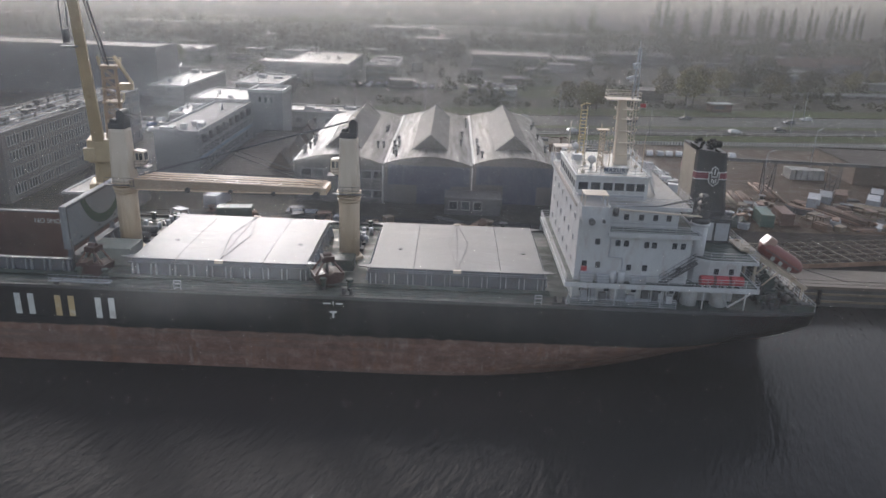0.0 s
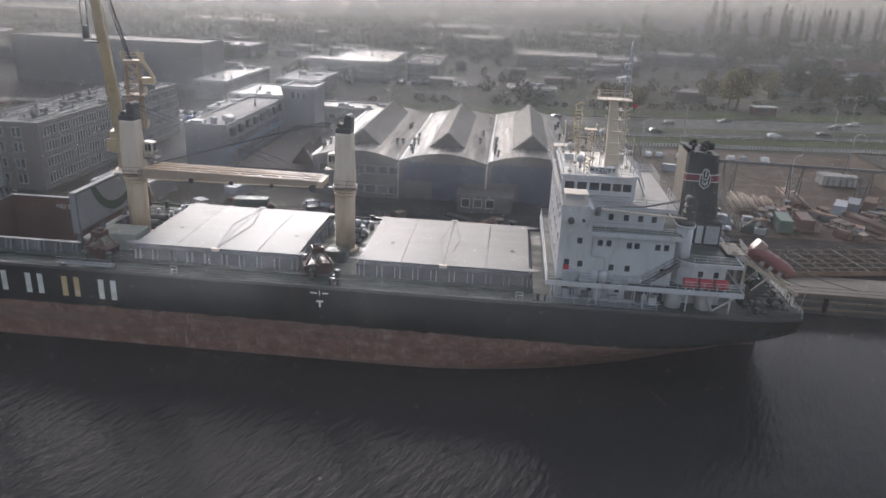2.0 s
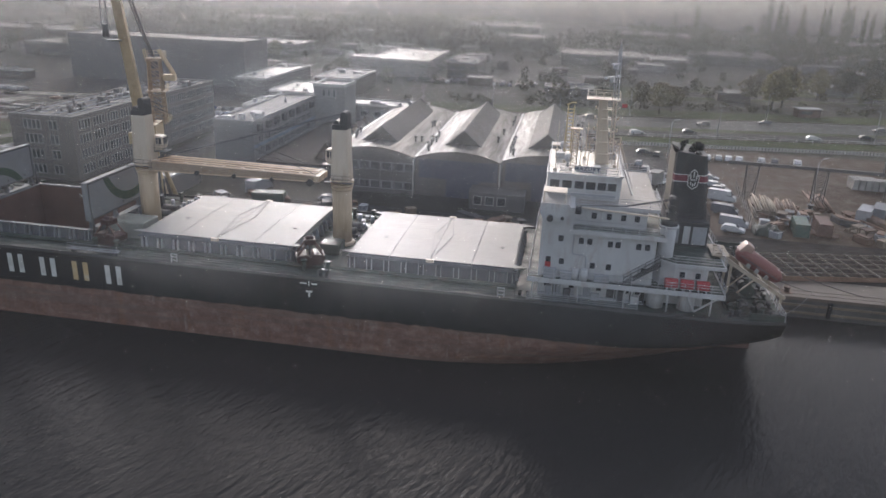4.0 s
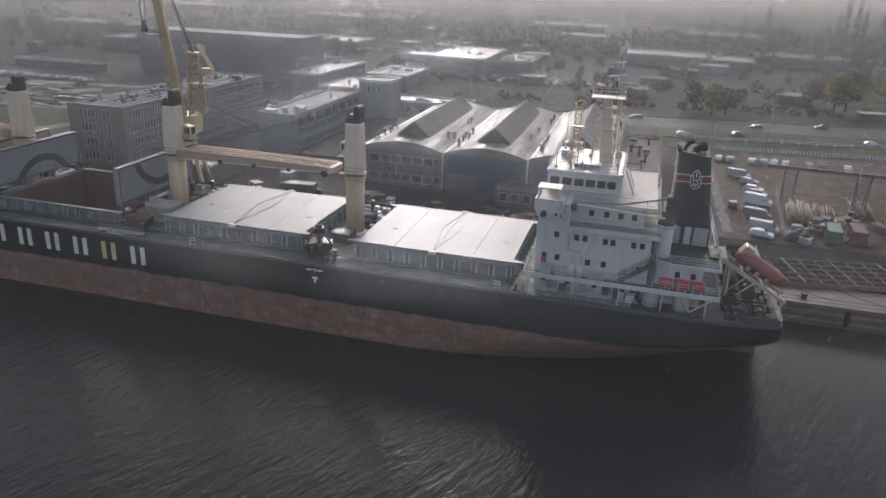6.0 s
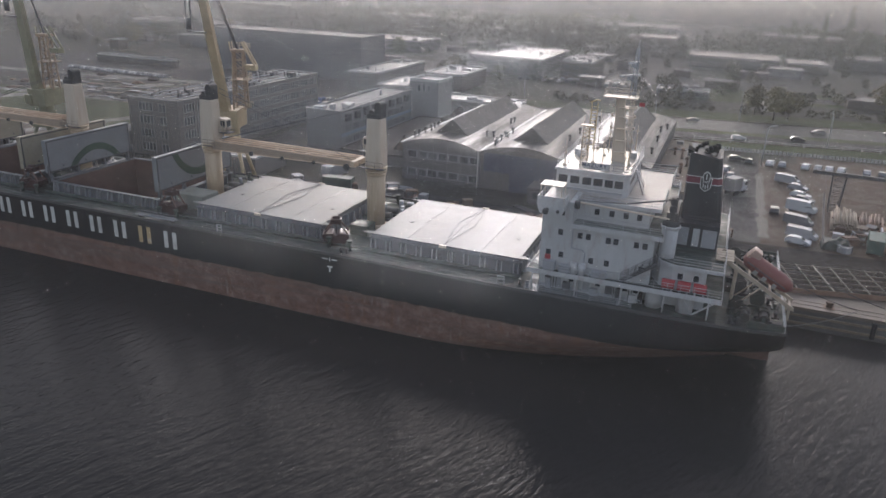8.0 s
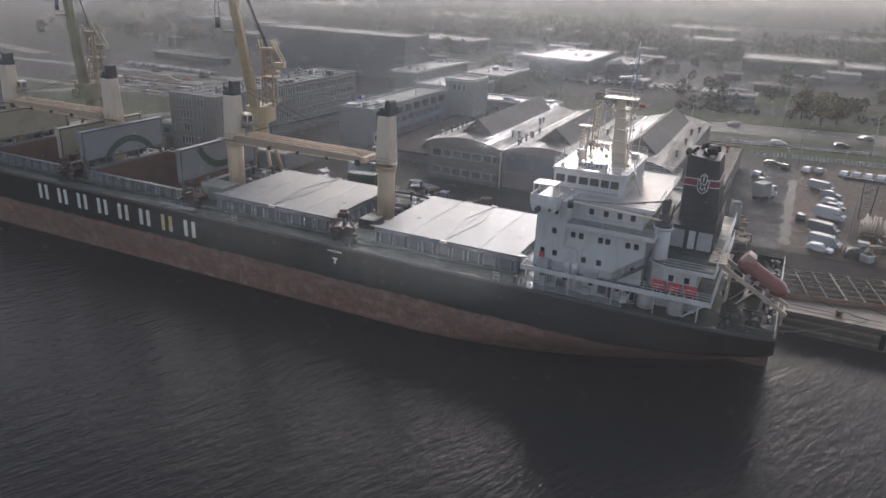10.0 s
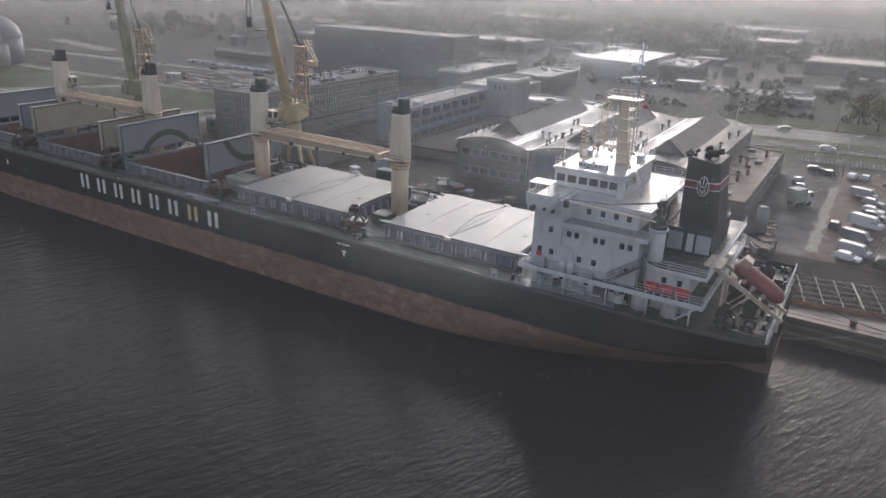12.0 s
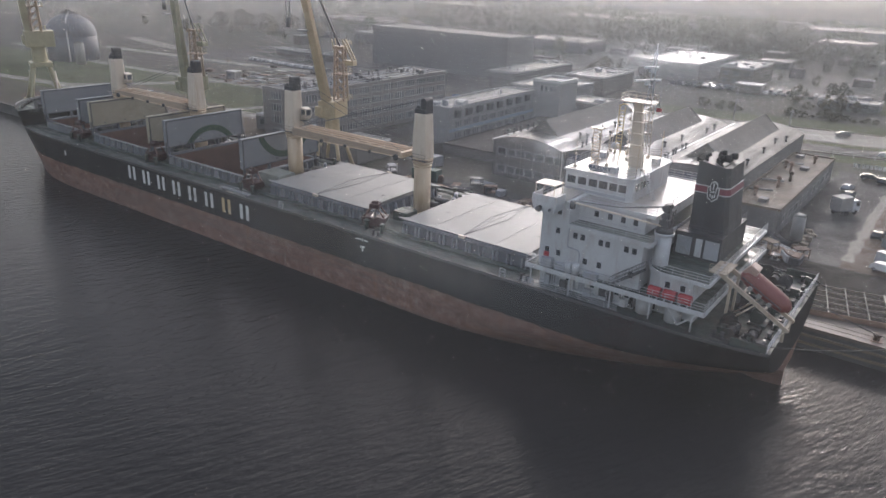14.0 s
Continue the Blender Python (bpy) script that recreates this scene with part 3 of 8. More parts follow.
def hatch_closed(x0, x1):
    c = coaming(x0, x1)
    w = (x1 - x0) / 4
    for i in range(4):
        a, b = x0 + i * w + 0.03, x0 + (i + 1) * w - 0.03
        bm = B()
        prism(bm, [(-9.15, 11.5), (9.15, 11.5), (9.15, 11.9), (0, 12.06), (-9.15, 11.9)], "x", a, b)
        bx(bm, a, b, -9.42, -9.15, 11.46, 11.62)
        bx(bm, a, b, 9.15, 9.42, 11.46, 11.62)
        # Panel sides and lips take dark coaming grey, putting their shade into colour.
        bm.normal_update()
        for f in bm.faces:
            if abs(f.normal.z) < 0.5 and abs(f.normal.y) > 0.5 or f.calc_center_median().z < 11.63:
                f.material_index = 1
        p = part("hatch_panel", bm, [HATCH, COAM], c, "pale grey weathered hatch panel, wet and shining")
        bm = B()
        cyl(bm, ((a + b) / 2 + 0.6, 2.6 if i % 3 else -2.4, 11.95), ((a + b) / 2 + 0.6, 2.6 if i % 3 else -2.4, 12.1), 0.3, 0.3, 10)
        if i in (0, 3):
            part("vent_cover", bm, STEEL, p)
        else:
            bm.free()
        if i in (0, 3):
            bm = B()
            e, d = (a, -1) if i == 0 else (b, 1)
            for s in (-1,):
                prism(bm, [(e, s * 9.1), (e + d * 1.5, s * 8.75), (e + d * 1.5, s * 8.65), (e, s * 7.9)], "z", 11.75, 11.87)
            part("corner_lug", bm, HATCH, p)
            bm = B()
            prism(bm, [(e, 9.1), (e + d * 1.5, 8.75), (e + d * 1.5, 8.65), (e, 7.9)], "z", 11.75, 11.87)
            part("corner_lug", bm, HATCH, p)
    m = (x0 + x1) / 2
    bm = B()
    for px in (m - 1.15, m + 1.5):
        tube(bm, [(m + 0.05, -9.1, 12.0), (px, 0.4, 12.14), (m + 0.1, 9.1, 12.0)], 0.038)
    part("lifting_chain", bm, STEEL, c)
    for s in (-1, 1):
        boxpart("hinge_block", (m - 0.5, m + 0.5, s * 9.35 - 0.2, s * 9.35 + 0.2, 11.64, 12.02), PALE, c, "", 0.03)


def ring_segment(bm, r0, r1, cy, cz, x, up, level):
    """The part of a flat ring that lies beyond a level, above it or, with up = -1, below it."""
    n = 22
    lim = [math.asin(abs(level - cz) / r) for r in (r0, r1)]
    rows = []
    for i in range(n + 1):
        rows.append([bm.verts.new((x, cy + r * math.cos(a), cz + up * r * math.sin(a))) for r, a in ((r, q + (math.pi - 2 * q) * i / n) for r, q in zip((r0, r1), lim))])
    for p, q in zip(rows[:-1], rows[1:]):
        bm.faces.new((p[0], p[1], q[1], q[0]))


def hatch_open(x0, x1, ring=False, under=UNDER):
    c = coaming(x0, x1)
    # hold walls and floor
    bm = B()
    for v in (((x0 + 0.16, -8.84), (x1 - 0.16, -8.84)), ((x1 - 0.16, -8.84), (x1 - 0.16, 8.84)), ((x1 - 0.16, 8.84), (x0 + 0.16, 8.84)), ((x0 + 0.16, 8.84), (x0 + 0.16, -8.84))):
        (xa, ya), (xb, yb) = v
        bm.faces.new([bm.verts.new(q) for q in ((xa, ya, 1.0), (xb, yb, 1.0), (xb, yb, 11.3), (xa, ya, 11.3))])
    bm.faces.new([bm.verts.new(q) for q in ((x0, -8.88, 1.0), (x1, -8.88, 1.0), (x1, 8.88, 1.0), (x0, 8.88, 1.0))])
    part("hold_lining", bm, OXIDE, c, "rust-red inside of the empty hold")
    for end, xe in (("f", x0 - 1.6), ("a", x1 - 0.4)):
        for k in (0, 1):
            xa = xe + 0.4 * k
            bm = B()
            bx(bm, xa, xa + 0.34, -9.1, 9.1, 12.65, 18.0)
            for s in (-1, 1):
                bx(bm, xa - 0.02, xa + 0.36, s * 9.15 - 0.08, s * 9.15 + 0.08, 12.6, 18.02)
            bx(bm, xa - 0.03, xa + 0.37, -9.22, 9.22, 17.9, 18.05)
            p = part("hatch_panel", bm, under, c, "blue-grey hatch panel folded upright" if under is UNDER else "ochre-stained grey hatch panel folded upright", 0.02)
            xx = xa + 0.34
            for y0, y1, z0, z1 in ((-9.07, 9.07, 17.72, 17.9), (-9.07, 9.07, 12.66, 12.84), (-9.07, -8.87, 12.84, 17.72), (8.87, 9.07, 12.84, 17.72)):
                boxpart("edge_seal", (xx - 0.03, xx + 0.05, y0, y1, z0, z1), STEEL, p)
            for y in (-6.2, -1.4, 3.3, 7.0):
                boxpart("lifting_eye", (xx - 0.02, xx + 0.06, y - 0.13, y + 0.13, 13.2, 13.5), STEEL, p)
            if ring and k == 1:
                bm = B()
                if end == "f":
                    ring_segment(bm, 5.6, 6.8, 0.9, 9.05, xx + 0.006, 1, 12.86)
                else:
                    ring_segment(bm, 5.6, 6.8, 0.9, 20.1, xx + 0.006, -1, 17.7)
                part("green_arc", bm, GREEN, p, "painted green ring segment")
        for y in (-8.6, -3.0, 3.0, 8.6):
            bm = B()
            prism(bm, [(xe + 0.05, 11.45), (xe + 0.75, 11.45), (xe + 0.6, 12.66), (xe + 0.15, 12.66)], "y", y - 0.18, y + 0.18)
            part("hinge_arm", bm, COAM, c)
        bm = B()
        bx(bm, xe - 0.1, xe + 0.9, -9.0, 9.0, 11.2, 11.45)
        part("end_ledge", bm, COAM, c)
    for xe in (x0 - 0.75, x1 + 0.75):
        for k in (-1, 1):
            bm = B()
            bx(bm, xe - 0.35, xe + 0.35, k * 8.2 - 0.3, k * 8.2 + 0.3, DECKZ, 11.6)
            cyl(bm, (xe, k * 9.4, 11.0), (xe, k * 9.4, 14.0), 0.14, 0.14, 8)
            part("hydraulic_ram", bm, STEEL, c)
    return c


hatch_open(*HATCHES[0])
hatch_open(*HATCHES[1], under=mat("panel_ochre_grey", (0.33, 0.29, 0.22), 0.55, var=0.12, dirt=(0.25, 0.18, 0.1)))
hold = hatch_open(*HATCHES[2], ring=True)
words = bpy.data.curves.new("warning_lettering", "FONT")
words.body, words.size, words.extrude = "NO SMOKING", 1.0, 0.01
words.materials.append(SIGNWHITE)
warning = new("warning_lettering", words)
warning.matrix_basis = pose(-48.0, 8.81, 9.75, 90, 0, 0)
warning.parent = hold
hatch_closed(*HATCHES[3])
hatch_closed(*HATCHES[4])


def deck_crane(x, boom, ropes):
    bm = B()
    cyl(bm, (x, 0, DECKZ), (x, 0, 18.2), 1.36, 1.36, 28)
    cyl(bm, (x, 0, DECKZ), (x, 0, 10.1), 1.9, 1.6, 28)
    c = part("deck_crane", bm, CREAM, ship, "cream and off-white deck crane with a black cap")
    bm = B()
    for z, r0, h in ((17.7, 1.5, 0.2), (18.2, 1.62, 0.35), (18.75, 1.68, 0.3)):
        cyl(bm, (x, 0, z), (x, 0, z + h), r0, r0, 28)
    part("slewing_ring", bm, CREAM, c, "stained bolted slewing ring")
    bm = B()
    prism(bm, [(-1.34, -1.3), (1.34, -1.3), (1.34, 1.3), (-1.34, 1.3)], "z", 0, 7.2)
    for v in bm.verts:
        k = 1 - 0.17 * (v.co.z / 7.2)
        v.co = Vector((x + v.co.x * k, v.co.y * k, 19.0 + v.co.z))
    part("crane_house", bm, PALE, c, "off-white tapering crane house", 0.35)
    bm = B()
    bx(bm, x - 1.05, x + 1.05, -1.0, 1.0, 26.2, 26.9)
    bx(bm, x + 0.1, x + 1.1, -0.9, 0.9, 26.9, 28.3)
    cyl(bm, (x + 0.6, -0.95, 28.2), (x + 0.6, 0.95, 28.2), 0.45, 0.45, 12)
    cyl(bm, (x - 0.5, -0.8, 27.0), (x - 0.5, 0.8, 27.0), 0.4, 0.4, 12)
    part("sheave_head", bm, BLACK, c, "black sheave head", 0.04)
    bm = B()
    prism(bm, [(boom * 1.3, 21.0), (boom * 2.2, 21.0), (boom * 2.6, 21.6), (boom * 2.5, 23.0), (boom * 1.3, 23.2)], "y", 0.5, 1.9)
    bmesh.ops.translate(bm, vec=(x, 0, 0), verts=bm.verts[:])
    cab = part("operator_cab", bm, PALE, c, "cream operator cab with dark glazing", 0.08)
    for u0, u1, v0, v1 in ((1.5, 1.85, 0.46, 0.52), (1.95, 2.35, 0.46, 0.52)):
        boxpart("cab_window", (x + min(boom * u0, boom * u1), x + max(boom * u0, boom * u1), v0, v1, 21.9, 22.8), OFFICE_GLASS, cab)
    boxpart("cab_window", (x + min(boom * 2.5, boom * 2.6), x + max(boom * 2.5, boom * 2.6), 0.7, 1.7, 21.8, 22.8), OFFICE_GLASS, cab)
    bm = B()
    bx(bm, x + min(boom * 1.2, boom * 3.0), x + max(boom * 1.2, boom * 3.0), 0.2, 2.1, 20.8, 20.9)
    rails(bm, [(x + boom * 1.3, 0.25, 20.9), (x + boom * 2.95, 0.25, 20.9), (x + boom * 2.95, 2.05, 20.9)], 0.9, 2, 0.8, 0.03)
    part("cab_platform", bm, STEEL, cab)
    bm = B()
    for k in range(14):
        cyl(bm, (x - 0.25, -1.42, 11 + 0.5 * k), (x + 0.25, -1.42, 11 + 0.5 * k), 0.025, 0.025, 4)
    for s in (-0.25, 0.25):
        cyl(bm, (x + s, -1.42, 10.0), (x + s, -1.42, 18.0), 0.03, 0.03, 4)
    part("ladder", bm, CREAM, c)
    bm = B()
    rails(bm, [(x - 1.9, -1.9, 19.0), (x + 1.9, -1.9, 19.0)], 1.0, 2, 1.2, 0.03)
    bx(bm, x - 2.0, x + 2.0, -2.0, -1.3, 18.95, 19.03)
    part("platform", bm, STEEL, c)
    if ropes:
        L = 26.6
        tip = x + boom * L
        bm = B()
        for y in (-1.7, 1.7):
            prism(bm, [(x + boom * 1.3, 18.6), (x + boom * 2.2, 18.5), (tip, 18.85), (tip, 19.7), (x + boom * 2.2, 19.9), (x + boom * 1.3, 19.7)], "y", y - 0.15, y + 0.15)
        b = part("boom", bm, BOOM, c, "ochre yellow twin-girder boom, its edges painted in a sunlit tone")
        for i in range(9):
            xx = x + boom * (2.6 + i * (L - 3.0) / 8)
            boxpart("cross_member", (xx - 0.14, xx + 0.14, -1.55, 1.55, 18.9, 19.3), BOOM, b)
        for y in (-1.87, 1.53):
            bm = B()
            cyl(bm, (x + boom * 2.2, y, 18.55), (tip, y, 18.9), 0.07, 0.07, 6)
            part("lower_flange", bm, RAILLIT, b)
        for y in (-1.7, -0.6, 0.55, 1.7):
            bm = B()
            cyl(bm, (x + boom * 2.0, y, 19.98), (tip, y, 19.8), 0.085, 0.085, 6)
            part("boom_rail", bm, RAILLIT, b)
        for i, rr in enumerate((0.5, 0.28, 0.28, 0.34)):
            bm = B()
            xx = x + boom * (L - 0.9 - i * 5.6)
            cyl(bm, (xx, -2.15, 18.75), (xx, -1.8, 18.75), rr, rr, 14)
            part("sheave", bm, BLACK, b)
        bm = B()
        bx(bm, tip - 0.4, tip + 0.4, -1.9, 1.9, 18.8, 19.7)
        part("boom_head", bm, CREAM, b, "", 0.08)
        bm = B()
        for y in (-0.8, 0.8):
            cyl(bm, (x + boom * 0.6, y, 28.2), (tip - boom * 0.6, y * 1.6, 19.9), 0.045, 0.045, 5)
        part("luffing_rope", bm, STEEL, c)
    return c


aft_crane = deck_crane(CRANES[3], -1, False)
for y in (-0.5, 0.4):
    bm = B()
    cyl(bm, (0.0, y, 28.2), (-27.9, y * 0.8, 19.95), 0.06, 0.06, 5)
    part("hoist_rope", bm, STEEL, aft_crane)
deck_crane(CRANES[2], 1, True)
deck_crane(CRANES[1], -1, True)
deck_crane(CRANES[0], 1, False)

# mast houses and winches between the hatches
for x in CRANES:
    if x == CRANES[2]:
        boxpart("mast_house", (x - 2.6, x + 2.6, -6.6, -2.6, DECKZ, 12.0), mat("deck_house_grey", (0.24, 0.25, 0.22), 0.6, var=0.2, dirt=(0.14, 0.1, 0.07)), ship, "grey-green deck house at the crane foot", 0.08)
    else:
        boxpart("mast_house", (x - 1.6, x + 1.2, -5.4, -2.6, DECKZ, 11.2), DECK, ship, "", 0.08)
    for s in (3.0, 5.5):
        bm = B()
        cyl(bm, (x - 1.2, s, 10.5), (x + 1.2, s, 10.5), 0.55, 0.55, 12)
        bx(bm, x - 1.6, x + 1.6, s - 0.7, s + 0.7, DECKZ, 10.1)
        part("winch", bm, STEEL, ship)
    for k in range(7):
        bm = B()
        rr = random.random
        px, py = x - 2.4 + 4.8 * rr(), 6.0 + 6 * rr()
        cyl(bm, (px, py, DECKZ), (px, py, DECKZ + 0.5 + 0.7 * rr()), 0.2 + 0.2 * rr(), None, 8)
        part("deck_vent", bm, GREY, ship)
    for s in (-1, 1):
        for px in (-1.6, 1.6):
            bm = B()
            cyl(bm, (x + px, s * 11.6, DECKZ), (x + px, s * 11.6, 11.0), 0.3, 0.3, 10)
            cyl(bm, (x + px, s * 11.6, 11.0), (x + px, s * 11.6, 11.25), 0.5, 0.35, 10)
            part("mushroom_vent", bm, DECK, ship)
for y in (-11.0, 11.0):
    for k in range(3):
        bm = B()
        tube(bm, [(-90, y + 0.35 * k, DECKZ + 0.35), (26, y + 0.35 * k, DECKZ + 0.35)], 0.1, 6)
        part("deck_pipe", bm, DECK, ship)


g = thing("gangway", "pale folded gangway stowed along the ship's rail", "gangway", at=(-30.2, -13.55, DECKZ))
bm = B()
for q in (-0.35, 0.35):
    bx(bm, -3.6, 3.6, q - 0.05, q + 0.05, 0.5, 0.75)
for k in range(25):
    bx(bm, -3.55 + 0.295 * k, -3.47 + 0.295 * k, -0.35, 0.35, 0.58, 0.66)
part("stringers", bm, GREY, g)
bm = B()
rails(bm, [(-3.6, -0.4, 0.7), (3.6, -0.4, 0.7)], 0.75, 2, 0.6, 0.025)
part("handrail", bm, GREY, g)
for q in (-3.0, 3.0):
    boxpart("cradle", (q - 0.1, q + 0.1, -0.45, 0.45, 0, 0.5), STEEL, g)
for px in (-18.6, 24.3):
    g = thing("access_frame", "small pale ladder frame at the deck edge", "ladder", "ladder frames at the deck edge", (px, -13.7, DECKZ))
    bm = B()
    for q in (-0.4, 0.4):
        bx(bm, q - 0.05, q + 0.05, -0.05, 0.05, 0, 1.25)
    for z in (0.35, 0.8, 1.2):
        bx(bm, -0.4, 0.4, -0.04, 0.04, z, z + 0.08)
    part("frame", bm, GREY, g)


def cargo_grab(x, y, rz):
    g = thing("cargo_grab", "dark red clamshell cargo grab resting on the deck", "grab", "grabs on the ship's deck", (x, y, DECKZ), rz)
    for s in (-1, 1):
        bm = B()
        prof = [(0, 0), (s * 0.9, 0.1), (s * 1.7, 0.8), (s * 1.9, 1.7), (s * 0.5, 1.9), (0, 1.5)]
        prism(bm, prof, "y", -1.2, 1.2)
        part("shell", bm, GRAB, g, "", 0.05)
        for yy in (-0.9, 0.9):
            bm = B()
            cyl(bm, (s * 1.7, yy, 1.6), (s * 0.5, yy * 0.7, 3.3), 0.13, 0.13, 8)
            part("arm", bm, OXIDE, g)
    bm = B()
    bx(bm, -0.75, 0.75, -0.8, 0.8, 3.1, 3.8)
    cyl(bm, (-0.5, 0, 3.8), (0.5, 0, 3.8), 0.35, 0.35, 12)
    part("head", bm, GRAB, g, "", 0.06)
    bm = B()
    cyl(bm, (0, 0, 1.4), (0, 0, 3.2), 0.16, 0.16, 8)
    part("rope_block", bm, STEEL, g)
    return g


for x, rz in ((-0.8, 25), (-29.5, -10), (-58.5, 5), (-86.5, 15)):
    cargo_grab(x - 0.6, -9.8, rz)


# ---- superstructure ----
def window_mesh(w, h, axis, name="window", glass=GLASS, rim=WHITE, d=0.05, t=0.08):
    """A rim round a recessed pane, in the plane across the given axis, facing its negative side; mullion-free."""
    bm = B()

    def put(u0, u1, v0, v1, n0, n1, mi):
        if axis == "y":
            bx(bm, u0, u1, n0, n1, v0, v1, mi)
        else:
            bx(bm, n0, n1, u0, u1, v0, v1, mi)
    put(-w / 2, w / 2, -h / 2, h / 2, -0.015, 0.015, 1)
    for u0, u1, v0, v1 in ((-w / 2 - t, -w / 2, -h / 2 - t, h / 2 + t), (w / 2, w / 2 + t, -h / 2 - t, h / 2 + t), (-w / 2, w / 2, h / 2, h / 2 + t), (-w / 2, w / 2, -h / 2 - t, -h / 2)):
        put(u0, u1, v0, v1, -d, 0.02, 0)
    return mesh_from(bm, name, [rim, glass])


WIN_S = window_mesh(0.6, 0.75, "y")
WIN_B = window_mesh(1.15, 0.95, "y")
WIN_SX = window_mesh(0.6, 0.75, "x")
WIN_BX = window_mesh(1.15, 0.95, "x")

A0, A1 = 27.4, 50.3
# lowest tier under the boat deck
bm = B()
bx(bm, 28.6, 41.5, -11.4, 11.4, DECKZ, 12.3)
bx(bm, 41.5, 48.5, -10.2, 10.2, DECKZ, 12.3)
low = part("lower_house", bm, WHITE, ship, "white steel house, weathered, under the boat deck")
for x, w in ((31, 0.9), (34.6, 0.9), (37.4, 0.9), (43.2, 1.2)):
    y = -11.42 if x < 41.5 else -10.22
    boxpart("door", (x - w / 2, x + w / 2, y - 0.06, y + 0.02, DECKZ + 0.25, DECKZ + 2.1), STEEL if x > 36 else GREY, low, "dark steel weather door", 0.02)
for x in (29.7, 32.7, 36, 39.3, 40.6):
    shared("window", WIN_S, low, Matrix.Translation((x, -11.42, 11.3)))
for k, (x, z0, z1, w) in enumerate(((29.9, 0.1, 1.5, 0.7), (32.2, 0.1, 1.2, 0.9), (33.4, 0.3, 1.9, 0.5), (35.6, 0.1, 1.0, 1.0), (38.6, 0.1, 1.6, 0.6), (40.3, 0.1, 1.1, 0.8))):
    boxpart("deck_box", (x - w / 2, x + w / 2, -12.0, -11.44, DECKZ + z0, DECKZ + z1), (GREY, STEEL, WHITE)[k % 3], low, "", 0.03)
for x in (30.5, 38.0, 39.8):
    bm = B()
    tube(bm, [(x, -11.5, DECKZ + 0.1), (x, -11.5, 12.2)], 0.06)
    tube(bm, [(x + 0.35, -11.5, DECKZ + 0.1), (x + 0.35, -11.5, 12.2)], 0.045)
    part("pipe", bm, STEEL, low)
bm = B()
tube(bm, [(28.8, -11.5, 12.0), (41.3, -11.5, 12.0)], 0.07)
tube(bm, [(28.8, -11.55, 10.1), (41.3, -11.55, 10.1)], 0.09)
part("pipe", bm, GREY, low)
# Flat dark patch paints the shade of a passage; no hole is cut.
boxpart("passage_shade", (40.9, 41.48, -11.43, -11.4, DECKZ + 0.1, DECKZ + 2.3), SOOT_AND_SHADE, low, "flat dark patch painting in a shaded passage")
for x, y in ((42.0, -11.2), (45.6, -11.3)):
    bm = B()
    cyl(bm, (x + 0.8, y, DECKZ), (x + 0.8, y, 12.3), 1.0, 1.0, 20)
    part("vent_trunk", bm, WHITE, low)
for x in (28.0, 33.5, 39.0, 44.0, 49.0):
    for y in (-12.8, 12.8):
        bm = B()
        cyl(bm, (x, y, DECKZ), (x, y, 12.25), 0.1, 0.1, 8)
        part("pillar", bm, WHITE, low)
for x in (46.0, 49.8):
    bm = B()
    cyl(bm, (47.3, -12.2, DECKZ + 0.1), (x, -13.0, 12.2), 0.12, 0.12, 6)
    part("strut", bm, WHITE, low)

# boat deck
bm = B()
bx(bm, A0, A1, -13.1, 13.1, 12.25, 12.5, 0)
for y0, y1 in ((-13.2, -13.1), (13.1, 13.2)):
    bx(bm, A0 - 0.1, A1 + 0.1, y0, y1, 12.0, 12.62, 1)
bx(bm, A0 - 0.1, A0, -13.1, 13.1, 12.0, 12.62, 1)
bx(bm, A1, A1 + 0.1, -13.1, 13.1, 12.0, 12.62, 1)
boat_deck = part("boat_deck", bm, [DECK, WHITE], ship, "green deck with a white edge plate")
bm = B()
rails(bm, [(A0, -13.1, 12.55), (A1, -13.1, 12.55)], 1.05, 3, 1.5, 0.03)
part("railing", bm, WHITE, boat_deck)
bm = B()
rails(bm, [(A1, -13.1, 12.55), (A1, 13.1, 12.55)], 1.05, 3, 1.5, 0.03)
part("railing", bm, WHITE, boat_deck)
bm = B()
rails(bm, [(A1, 13.1, 12.55), (A0, 13.1, 12.55), (A0, -13.1, 12.55)], 1.05, 3, 1.5, 0.03)
part("railing", bm, WHITE, boat_deck)

# main accommodation block
bm = B()
bx(bm, 28.5, 42.0, -11.9, 11.9, 12.5, 18.35)
block = part("superstructure", bm, WHITE, ship, "white accommodation block streaked with rust")
boxpart("front_tower", (28.5, 32.2, -11.9, 11.9, 18.35, 21.3), WHITE, block)
boxpart("officers_deck_house", (32.2, 40.9, -9.2, 9.2, 18.5, 20.9), WHITE, block)
for x, z in ((30.9, 19.9), (30.9, 17.4), (29.6, 14.6), (31.2, 14.5), (33.3, 17.3), (34.3, 17.3), (36.7, 17.2), (37.6, 17.2), (40.0, 17.2), (41.0, 17.2), (34.9, 14.3), (36.8, 14.3), (40.9, 14.2)):
    shared("window", WIN_S, block, Matrix.Translation((x, -11.92, z)))
for x in (34.6, 36.4, 38.1, 39.7):
    shared("window", WIN_S, block, Matrix.Translation((x, -9.22, 19.75)))
for z in (14.2, 16.9, 19.6):
    for i in range(6):
        shared("window", WIN_SX, block, Matrix.Translation((28.48, -9.0 + 3.6 * i, z)))
bm = B()
tube(bm, [(32.4, -11.98, 18.2), (32.4, -11.98, 15.6), (33.9, -11.98, 15.5), (34.1, -11.98, 15.0), (34.1, -11.98, 12.6)], 0.07)
tube(bm, [(29.0, -11.98, 13.3), (41.8, -11.98, 13.3)], 0.04)
